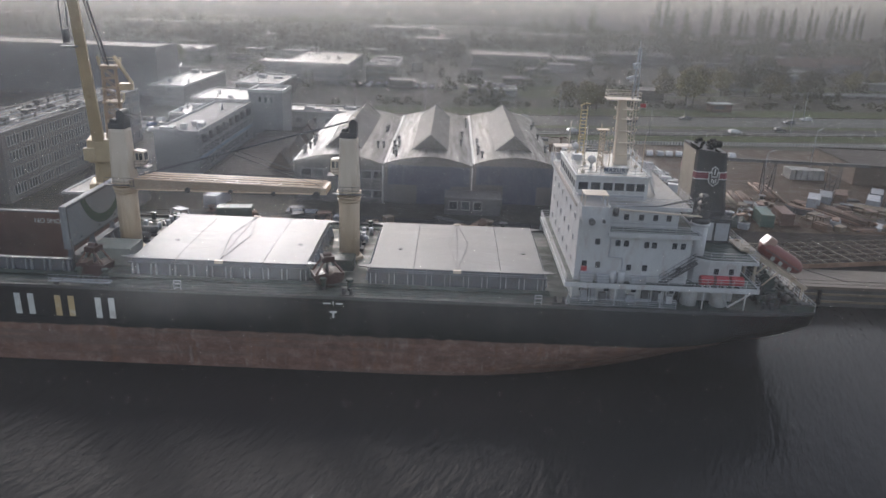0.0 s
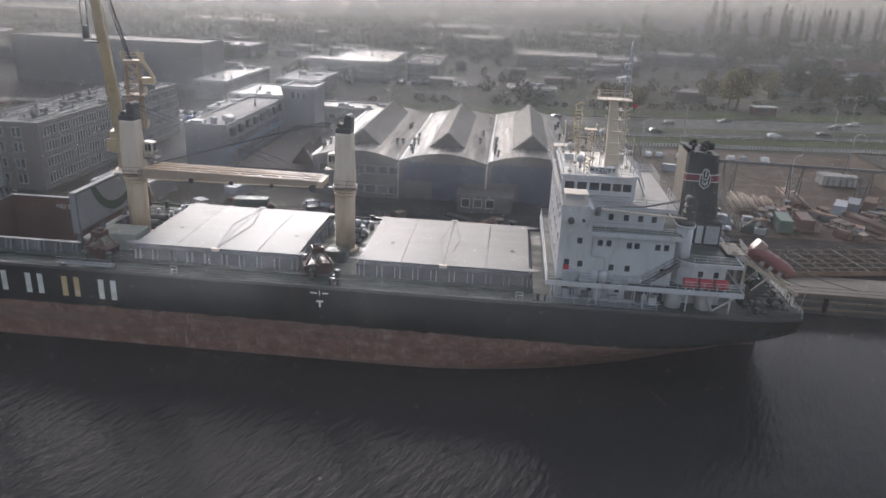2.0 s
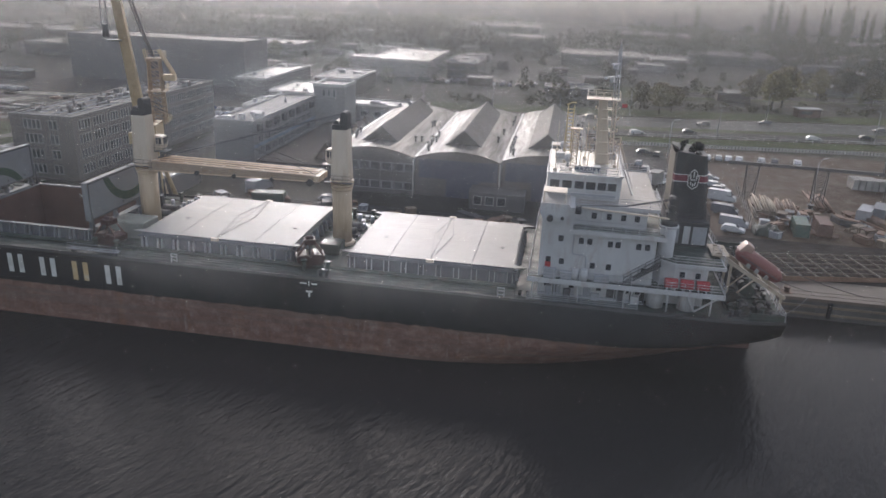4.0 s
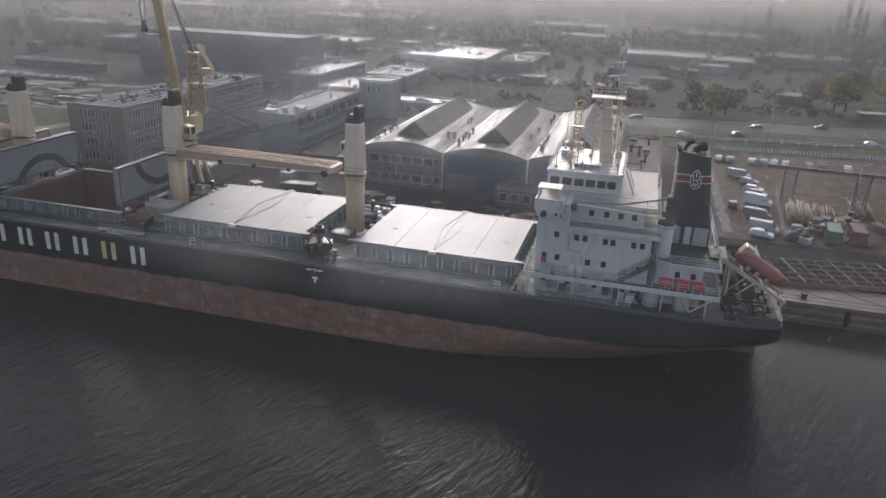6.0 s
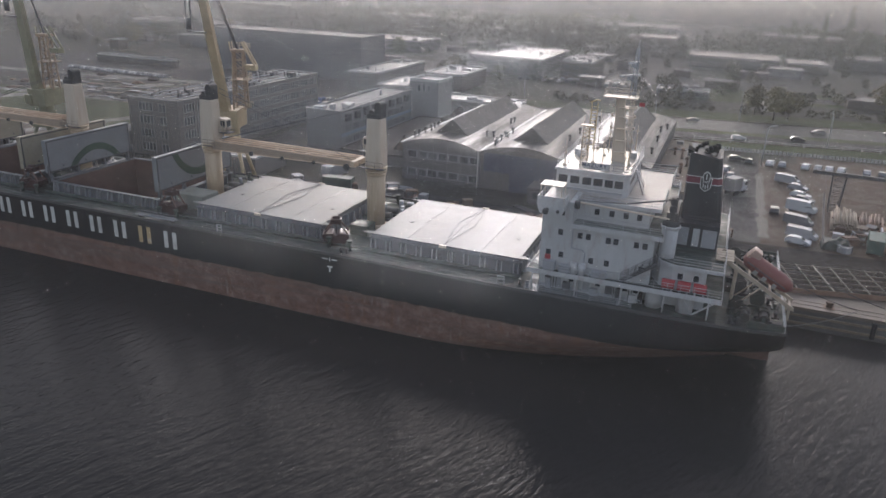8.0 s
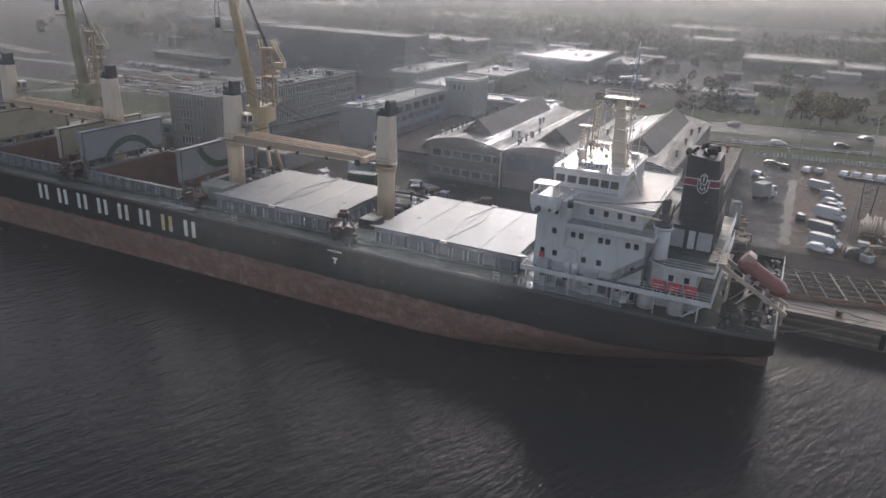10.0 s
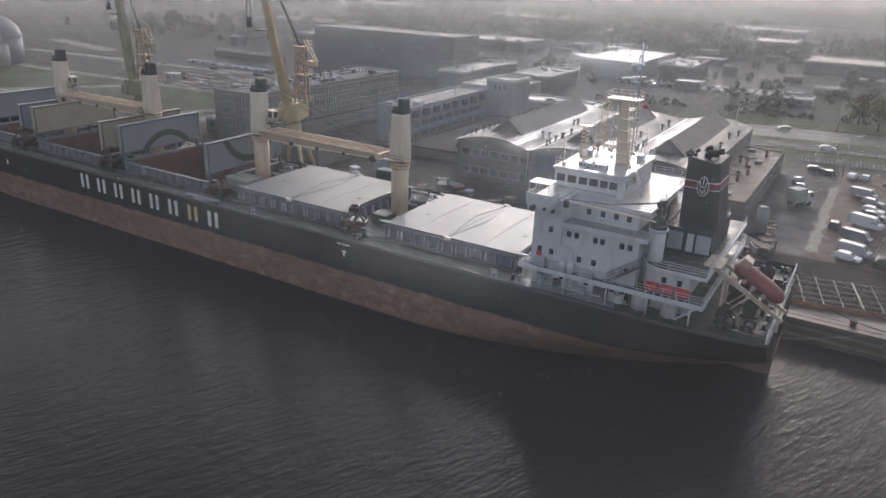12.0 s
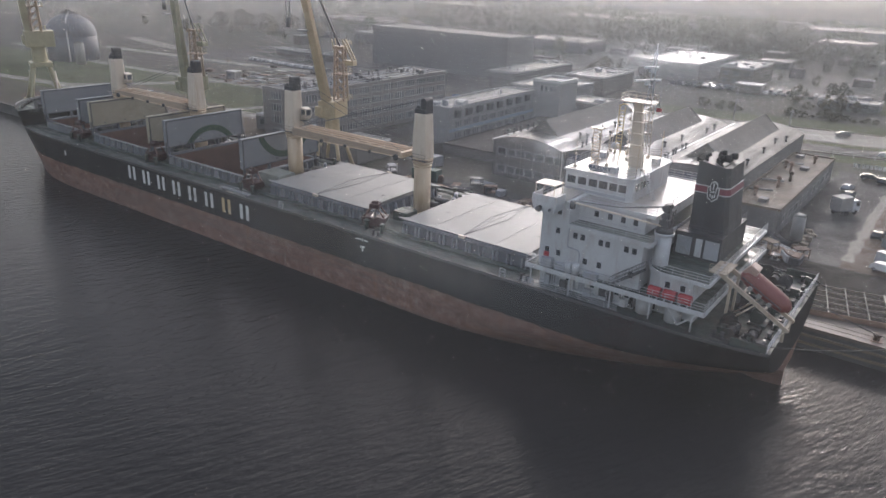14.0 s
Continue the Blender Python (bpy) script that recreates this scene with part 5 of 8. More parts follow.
rails(bm, [(49.0, -9.0, 16.0), (51.0, -9.0, 16.0)], 1.0, 3, 1.0, 0.03)
part("launching_ramp", bm, mat("ramp_beige", (0.4, 0.335, 0.26), 0.6, var=0.15, dirt=(0.25, 0.16, 0.1), dirt_amount=0.6), ship, "cream steel ramp for the free-fall lifeboat")
boat = thing("lifeboat", "orange-red enclosed free-fall lifeboat on a sloping ramp at the stern", "lifeboat", "", (54.7, -6.9, 14.65))
boat.matrix_basis = pose(54.95, -6.9, 14.5, 0, math.degrees(SL), 0)
boat.scale = (0.82, 0.95, 0.95)
bm = B()
rings = []
for i in range(15):
    u = -1 + 2 * i / 14
    k = (1 - abs(u) ** (9 if u < 0 else 5)) ** 0.5
    k = max(k, 0.3)
    rings.append([bm.verts.new((u * 4.0, 1.3 * k * math.cos(a), 0.1 + (1.15 * k if math.sin(a) > 0 else 1.0 * k) * math.sin(a))) for a in [2 * math.pi * j / 18 for j in range(18)]])
for p, q in zip(rings[:-1], rings[1:]):
    for j in range(18):
        bm.faces.new((p[j], p[(j + 1) % 18], q[(j + 1) % 18], q[j])).smooth = True
bm.faces.new(rings[0])
bm.faces.new(rings[-1][::-1])
part("boat_hull", bm, ORANGE, boat)
bm = B()
prism(bm, [(-4.0, 0.3), (-2.2, 0.6), (-2.4, 1.75), (-3.7, 1.75)], "y", -0.85, 0.85)
part("conning_hatch", bm, mat("pale_gelcoat", (0.4, 0.27, 0.22), 0.3, var=0.1), boat, "pale sunlit conning hatch", 0.15)
bm = B()
for s in (-1, 1):
    bx(bm, -3.5, 3.0, s * 1.28 - 0.05, s * 1.28 + 0.05, 0.0, 0.12)
part("rubbing_strake", bm, STEEL, boat)
for u in (-1.7, -0.2, 1.5):
    boxpart("cradle_pad", (u - 0.3, u + 0.3, -1.34, -1.22, -0.75, -0.2), BALE, boat, "pale cradle pad")

# stern gear
GEAR = mat("greasy_gear", (0.055, 0.055, 0.05), 0.72, var=0.35, spec=0.2, dirt=(0.09, 0.06, 0.045), dirt_amount=0.5)
for x, y in ((53.0, -10.6), (55.2, -10.4), (54.5, -3.0), (55.0, 0.5), (54.5, 4.0), (53.0, 8.5)):
    g = thing("mooring_winch", "dark mooring winch with coiled rope on the stern deck", "winch", "winches on the stern deck", (x, y, DECKZ))
    bm = B()
    cyl(bm, (0, -1.2, 0.75), (0, 0.4, 0.75), 0.45, 0.45, 16)
    part("drum", bm, ROPE, g)
    bm = B()
    for yy in (-1.3, 0.45, 1.3):
        cyl(bm, (0, yy, 0.75), (0, yy + 0.1, 0.75), 0.65, 0.65, 16)
    bx(bm, -0.9, 0.9, -1.4, 1.4, 0, 0.15)
    bx(bm, -0.5, 0.5, 0.55, 1.3, 0.15, 1.2)
    part("frame", bm, GEAR, g)
for x, y in ((56.3, -11.7), (56.3, -4.6), (56.4, 6.0), (56.3, 11.5), (52.0, -12.3), (27.0, -12.7), (1.5, -13.0)):
    g = thing("bollard", "pair of dark mooring bollards on the ship's deck", "bollard", "bollards on the ship's deck", (x, y, DECKZ))
    for u in (-0.45, 0.45):
        bm = B()
        cyl(bm, (u, 0, 0.1), (u, 0, 0.8), 0.2, 0.2, 12)
        cyl(bm, (u, 0, 0.8), (u, 0, 0.9), 0.27, 0.27, 12)
        part("post", bm, BLACK, g)
    boxpart("base", (-0.9, 0.9, -0.35, 0.35, 0, 0.1), BLACK, g)
rr = random.Random(31).random
for k in range(20):
    bm = B()
    px, py = 51.2 + 5.4 * rr(), (-12.3 + 3.4 * rr()) if k % 2 else (-4 + 15 * rr())
    if k % 3:
        cyl(bm, (px, py, DECKZ), (px, py, DECKZ + 0.5 + 0.9 * rr()), 0.15 + 0.25 * rr(), None, 9)
        cyl(bm, (px, py, DECKZ), (px, py, DECKZ + 0.1), 0.5, None, 9)
    else:
        bx(bm, px - 0.5, px + 0.5, py - 0.4, py + 0.4, DECKZ, DECKZ + 0.4 + 0.8 * rr())
        cyl(bm, (px - 0.6, py, DECKZ + 0.5), (px + 0.6, py, DECKZ + 0.5), 0.25, None, 8)
    part("deck_gear", bm, (GEAR, BLACK, DECK, DECK)[k % 4], ship)

# mooring winches and fairleads crowding the poop
for k, (wx, wy) in enumerate(((52.2, -8.6), (54.6, -5.4), (52.6, -2.2), (54.8, 0.6), (52.4, 4.2), (54.6, 7.6), (51.8, 9.6))):
    bm = B()
    bx(bm, wx - 1.0, wx + 1.0, wy - 1.1, wy + 1.1, DECKZ, DECKZ + 0.35)
    cyl(bm, (wx - 0.1, wy - 0.9, DECKZ + 1.0), (wx - 0.1, wy + 0.5, DECKZ + 1.0), 0.6, 0.6, 14)
    for yy in (-0.95, -0.2, 0.5):
        cyl(bm, (wx - 0.1, wy + yy, DECKZ + 1.0), (wx - 0.1, wy + yy + 0.08, DECKZ + 1.0), 0.85, 0.85, 14)
    bx(bm, wx - 0.6, wx + 0.5, wy + 0.65, wy + 1.15, DECKZ + 0.35, DECKZ + 1.6)
    part("mooring_winch", bm, (GEAR, DECK, BLACK)[k % 3], ship, "greasy mooring winch", 0.03)
for k in range(9):
    yy = -11.2 + 2.8 * k
    bm = B()
    bx(bm, 56.2, 57.0, yy - 0.5, yy + 0.5, DECKZ, DECKZ + 0.2)
    for u in (-0.3, 0.3):
        cyl(bm, (56.6, yy + u, DECKZ + 0.2), (56.6, yy + u, DECKZ + 0.8), 0.2, 0.24, 10)
    part("mooring_bollard", bm, (DECK, BLACK)[k % 2], ship)
for s2 in (-1, 1):
    boxpart("stern_bulwark", (53.5, 57.4, s2 * 12.95 - 0.06, s2 * 12.95 + 0.06, DECKZ, DECKZ + 1.0), DECK, ship, "green bulwark plate at the stern corner")
boxpart("bow_mark", (-86.6, -86.1, -14.29, -14.262, 6.9, 7.9), SIGNWHITE, hull)
# hull marks: plain bars for the company's lettering
for i in range(8):
    x0 = -62.2 + i * 4.82
    z0 = 6.55 - 0.09 * i
    bm = B()
    for u0, u1 in ((0.0, 0.72), (1.6, 2.32)):
        bx(bm, x0 + u0, x0 + u1, -14.29, -14.262, z0, z0 + 2.65)
    part("hull_mark", bm, SIGNYELLOW if i == 6 else SIGNWHITE, hull, "pair of painted upright bars, yellowed" if i == 6 else "pair of painted white upright bars")
bm = B()
bx(bm, -0.42, 0.42, -14.29, -14.262, 7.85, 8.08)
bx(bm, -0.12, 0.12, -14.29, -14.262, 7.2, 7.85)
part("tug_mark", bm, SIGNWHITE, hull, "white painted T mark")
bm = B()
for u0, u1 in ((-1.2, -0.3), (-0.05, 0.05), (0.3, 1.1)):
    bx(bm, u0, u1, -14.29, -14.262, 8.98 if abs(u0) > 0.1 else 8.75, 9.13 if abs(u0) > 0.1 else 9.4)
part("draught_bar", bm, SIGNWHITE, hull)

# mooring ropes
for a, b in (((57.4, -11.5, 10.2), (69.5, 14.6, 3.4)), ((57.4, 6, 10.2), (69.5, 14.7, 3.4)), ((57.4, 12, 10.2), (77, 14.6, 3.4))):
    g = thing("mooring_rope", "slack mooring rope from the stern to the quay", "rope", "mooring ropes at the stern", a)
    bm = B()
    d = Vector(b) - Vector(a)
    pts = [d * (i / 10) + Vector((0, 0, -2.2 * (i / 10) * (1 - i / 10))) for i in range(11)]
    tube(bm, pts, 0.06, 6)
    part("rope", bm, ROPE, g)


# ---- the quay and roads ----
bm = B()
bx(bm, -420, 260, 12.4, 13.1, -4, 3.06)
structure("quay_wall", bm, QUAYWALL, "dark stained quay wall above the water", "quay")
bm = B()
bx(bm, -160, 260, 13.1, 20.8, 2.9, 3.05)
structure("quay_apron", bm, CONC, "pale worn concrete apron along the quay edge", "quay")
bm = B()
for y in (14.2, 15.6):
    bx(bm, -160, 260, y, y + 0.18, 3.04, 3.1)
bx(bm, -160, 260, 12.35, 12.8, 2.85, 3.3)
structure("trim", bm, CONC, "concrete kerb and crane rails along the quay", "kerb")
# Pale beams added in place of sunlit strips of kerb and ledge.
bm = B()
for z in (0.75, 1.95):
    for k in range(24):
        bx(bm, 40 + 7.5 * k, 47.3 + 7.5 * k, 12.1, 12.38, z, z + 0.32)
structure("trim", bm, TIMBER, "pale added beams standing for sunlit strips along the quay wall", "fender")


def strip(name, pts, w, z, m, label, category):
    """A flat band of the given width along a line."""
    bm = B()
    vs = []
    for i, (x, y) in enumerate(pts):
        a, b = Vector(pts[max(0, i - 1)]), Vector(pts[min(len(pts) - 1, i + 1)])
        d = (b - a).normalized()
        nrm = Vector((-d.y, d.x))
        vs.append([bm.verts.new((x + nrm.x * s, y + nrm.y * s, z)) for s in (-w / 2, w / 2)])
    for p, q in zip(vs[:-1], vs[1:]):
        bm.faces.new((p[0], q[0], q[1], p[1]))
    return structure(name, bm, m, label, category)


strip("pavement", [(50.2, 20), (51.2, 112)], 12.6, 3.02, ASPHALT, "dark asphalt lane beside the workshop", "yard")
strip("pavement", [(62.3, 38), (63.0, 112)], 11, 3.018, YARD, "brown sandy yard paving", "yard")
WETMUD = mat("wet_mud", (0.06, 0.05, 0.042), 0.68, var=0.35, scale=0.6, grain=3, dirt=(0.06, 0.05, 0.04), dirt_amount=0.8)
bm = B()
rows = []
for k in range(40):
    y = 44 + 1.3 * k
    mid, half = 57.4 + 0.5 * noise.noise(Vector((y * 0.13, 1, 0))), max(0.15, 0.9 + 0.9 * noise.noise(Vector((y * 0.3, 5, 0))))
    rows.append([bm.verts.new((mid + q * half, y, 3.03)) for q in (-1, 1)])
for p, q in zip(rows[:-1], rows[1:]):
    bm.faces.new((p[0], p[1], q[1], q[0]))
structure("pavement", bm, WETMUD, "ragged wet strip of trodden mud", "yard")
strip("pavement", [(96, 22), (96, 122)], 58, 3.012, YARD, "brown muddy storage yard", "yard")
strip("pavement", [(-40, 30), (45, 30)], 20, 3.02, ASPHALT, "dark yard road between the quay and the halls", "yard")
strip("pavement", [(-62, 45), (-62, 220)], 9, 3.024, ASPHALT, "asphalt works road", "road")
def road_y(x, off=0.0):
    """The line of the main road: its middle at x, shifted across by off."""
    return 152 + 0.18 * (x - 50) + off


def road_line(off, x0=-28, x1=420):
    return [(x, road_y(x, off)) for x in (x0, 60, 190, x1)]


strip("road", road_line(-13), 10.5, 3.03, ASPHALT, "near carriageway of the wide asphalt main road", "road")
strip("road", road_line(7.5), 19, 3.034, mat("pale_asphalt", (0.055, 0.054, 0.052), 0.65, spec=0.2, var=0.25, scale=0.08, grain=3, dirt=(0.07, 0.068, 0.066), dirt_amount=0.6), "far carriageway of the wide asphalt main road", "road")
strip("verge", road_line(-4.9), 5.2, 3.026, GRASS, "grass strip between the carriageways", "grass")
strip("verge", road_line(26), 17, 3.025, GRASS, "grass verge by the road", "grass")
strip("verge", road_line(-24, 40, 300), 9, 3.024, GRASS, "weedy strip between fence and road", "grass")
for off in (-18.6, 17.4):
    bm = B()
    pts = road_line(off)
    for (xa, ya), (xb, yb) in zip(pts[:-1], pts[1:]):
        turn = Matrix.Translation((xa, ya, 3.02)) @ Matrix.Rotation(math.atan2(yb - ya, xb - xa), 4, "Z")
        bx(bm, 0, math.hypot(xb - xa, yb - ya), -0.15, 0.15, 0, 0.17, 0, turn)
    structure("trim", bm, CONC, "pale concrete kerb along the road", "kerb")
RAIL = [(60, 236), (180, 254), (420, 292)]
strip("road", RAIL, 13, 3.024, mat("ballast", (0.1, 0.085, 0.075), 0.9, var=0.25, scale=0.2, grain=4), "gravel bed of the railway tracks", "railway")
bm = B()
for off in (-4, -2.5, 2.5, 4):
    tube(bm, [Vector((x, y + off, 3.1)) for x, y in RAIL], 0.09, 4)
structure("railway_track", bm, STEEL, "steel rails on gravel", "railway")
strip("verge", [(20, 226), (160, 262), (380, 330)], 38, 3.02, GRASS, "broad green by the road", "grass")
strip("verge", [(-330, 56), (-190, 62)], 50, 3.02, GRASS, "green field beyond the yard", "grass")
strip("pavement", [(-190, 60), (-88, 60)], 76, 3.014, YARD, "worn brown works yard", "yard")
strip("verge", [(-200, 80), (-150, 76), (-97, 70)], 30, 3.022, GRASS, "rough grass beside the office block", "grass")
strip("pavement", [(-335, 154), (-300, 147), (-270, 142)], 9, 3.034, CONC, "pale concrete slab by the far tanks", "yard")
TRACKS = puddles(mat("muddy_track", (0.13, 0.12, 0.105), 0.8, var=0.3, scale=0.2, dirt=(0.07, 0.07, 0.05), dirt_amount=0.7), 0.3, 0.4)
for k, pts in enumerate(([(-340, 92), (-240, 84), (-140, 92), (-84, 108)], [(-260, 34), (-170, 48), (-100, 56)], [(-200, 40), (-175, 78), (-150, 128)], [(-130, 30), (-112, 80), (-96, 120)], [(-300, 118), (-200, 128), (-100, 146)])):
    strip("pavement", pts, 4.5 + k % 3, 3.032 + 0.004 * k, TRACKS, "muddy track across the works ground", "track")
strip("pavement", [(-90, 262), (30, 282)], 60, 3.02, ASPHALT, "asphalt car park", "car park")
strip("road", [(-400, 320), (-40, 340), (200, 420), (700, 640)], 12, 3.02, ASPHALT, "distant road", "road")
strip("pavement", [(-250, 150), (-90, 170)], 70, 3.018, ASPHALT, "dim asphalt yard", "yard")
bm = B()
for x, y in ((a, road_y(a, 7.5)) for a in range(-24, 190, 6)):
    bx(bm, x, x + 2.4, y - 0.1, y + 0.1, 3.03, 3.042)
structure("trim", bm, SIGNWHITE, "dashed white lane line", "road marking")


# ---- buildings ----
def facade_windows(building, mesh, xs, zs, y=None, x=None, turn=0.0):
    for z in zs:
        for u in xs:
            p = (u, y, z) if y is not None else (x, u, z)
            shared("window", mesh, building, Matrix.Translation(p) @ Matrix.Rotation(turn, 4, "Z"))


def block_building(name, label, x0, x1, y0, y1, top, wall, roof, parapet=0.6, trim=TRIM, base=3.0):
    b = thing(name, label, "building", at=((x0 + x1) / 2, (y0 + y1) / 2, base))
    w, d, h = (x1 - x0) / 2, (y1 - y0) / 2, top - base
    boxpart("wall", (-w, w, -d, d, 0, h), wall, b)
    boxpart("roof", (-w + 0.3, w - 0.3, -d + 0.3, d - 0.3, h, h + 0.06), roof, b)
    bm = B()
    for dims in ((-w - 0.1, w + 0.1, -d - 0.1, -d + 0.3), (-w - 0.1, w + 0.1, d - 0.3, d + 0.1), (-w - 0.1, -w + 0.3, -d + 0.3, d - 0.3), (w - 0.3, w + 0.1, -d + 0.3, d - 0.3)):
        bx(bm, *dims, h - 0.1, h + parapet)
    part("parapet", bm, trim, b)
    return b, w, d, h


OFFICE_RIM = mat("office_frames", (0.46, 0.45, 0.43), 0.6, var=0.12)
WIN_O = window_mesh(1.5, 1.6, "y", rim=OFFICE_RIM, glass=OFFICE_GLASS, t=0.12)
WIN_F = window_mesh(2.0, 1.5, "y", rim=GREY, glass=OFFICE_GLASS, t=0.12)
WIN_OX = window_mesh(1.5, 1.6, "x", rim=OFFICE_RIM, glass=OFFICE_GLASS, t=0.12)


def roof_clutter(b, w, d, h, n, seed, m=GREY, big=1.6):
    rnd = random.Random(seed)
    for i in range(n):
        x, y = rnd.uniform(-w * 0.8, w * 0.8), rnd.uniform(-d * 0.85, d * 0.85)
        s = rnd.uniform(0.4, big)
        if rnd.random() < 0.5:
            boxpart("roof_unit", (x - s, x + s, y - s * 0.8, y + s * 0.8, h, h + rnd.uniform(0.5, 1.5)), m, b, "", 0.05)
        else:
            bm = B()
            cyl(bm, (x, y, h), (x, y, h + rnd.uniform(0.8, 2.0)), 0.3, 0.25, 8)
            part("roof_vent", bm, m, b)


# long four-storey office
DARKFELT = mat("dark_felt_roof", (0.1, 0.095, 0.09), 0.7, var=0.3, scale=0.2, dirt=(0.17, 0.155, 0.14), dirt_amount=0.6)
b, w, d, h = block_building("office_building", "long grey four-storey office block with rows of windows", -84, -69.6, 38.5, 100.5, 16.2, BRICK, DARKFELT, 0.35, BRICK)
zs = [2.2, 5.4, 8.6, 11.6]
WIN_N = window_mesh(0.78, 1.75, "y", rim=OFFICE_RIM, glass=OFFICE_GLASS, t=0.13)
WIN_NX = window_mesh(0.78, 1.75, "x", rim=OFFICE_RIM, glass=OFFICE_GLASS, t=0.13)
facade_windows(b, WIN_NX, [-d + 2.2 + 5.05 * i + 1.02 * j for i in range(12) for j in range(4)], zs, x=w + 0.02, turn=math.pi)
facade_windows(b, WIN_N, [-3.6, -2.6, -1.6, -0.6, 2.2, 3.2], zs, y=-d - 0.02)
roof_clutter(b, w, d, h, 46, 3, STEEL, 0.9)
roof_clutter(b, w, d, h, 18, 4, BALE, 0.7)
for q in (-4.6, -1.5, 2.2, 5.0):
    bm = B()
    tube(bm, [(q, -d + 2, h + 0.5), (q + 0.6, -2, h + 0.55), (q - 0.3, d - 3, h + 0.5)], 0.16, 6)
    part("roof_pipe", bm, GREY, b)
bm = B()
tube(bm, [(-w, -d, h + 0.42), (w, -d, h + 0.42), (w, d, h + 0.42), (-w, d, h + 0.42)], 0.07, 4)
part("parapet_edge", bm, TRIM, b, "thin pale flashing on the parapet")
# white three-storey office with terrace, and its stair tower
b, w, d, h = block_building("office_building", "white three-storey office block with a roof terrace", -52.5, -42.6, 66, 110, 12.4, RENDERED, DARKFELT, 0.5, RENDERED)
facade_windows(b, WIN_NX, [-d + 3 + 4.2 * i + 1.05 * j for i in range(9) for j in range(3)], [2.0, 5.0], x=w + 0.02, turn=math.pi)
boxpart("blue_band", (w, w + 0.06, -d, d, 3.2, 4.0), LIGHTBLUE, b)
# Dark blocks on the wall stand in for shaded loggia recesses.
for i in range(8):
    y = -d + 3.2 + 5.2 * i
    bm = B()
    bx(bm, w - 0.2, w + 0.75, y - 1.1, y + 1.1, h - 2.4, h - 0.7)
    bx(bm, w - 0.2, w + 0.95, y - 1.25, y + 1.25, h - 0.7, h - 0.55)
    part("recess_block", bm, STEEL, b, "dark projecting block standing for a shaded recess")
bm = B()
rails(bm, [(w - 0.1, -d, h + 0.7), (w - 0.1, d, h + 0.7)], 0.5, 1, 4.0, 0.05)
part("roof_railing", bm, TRIM, b)
roof_clutter(b, w, d, h, 6, 5)
b, w, d, h = block_building("stair_tower", "pale square stair tower with a flat roof", -43.2, -33.8, 110.2, 121.5, 15.6, RENDERED, ROOFB, 0.7, TRIM)
facade_windows(b, WIN_N, [-1.6, 0, 1.6], [10.6], y=-d - 0.02)


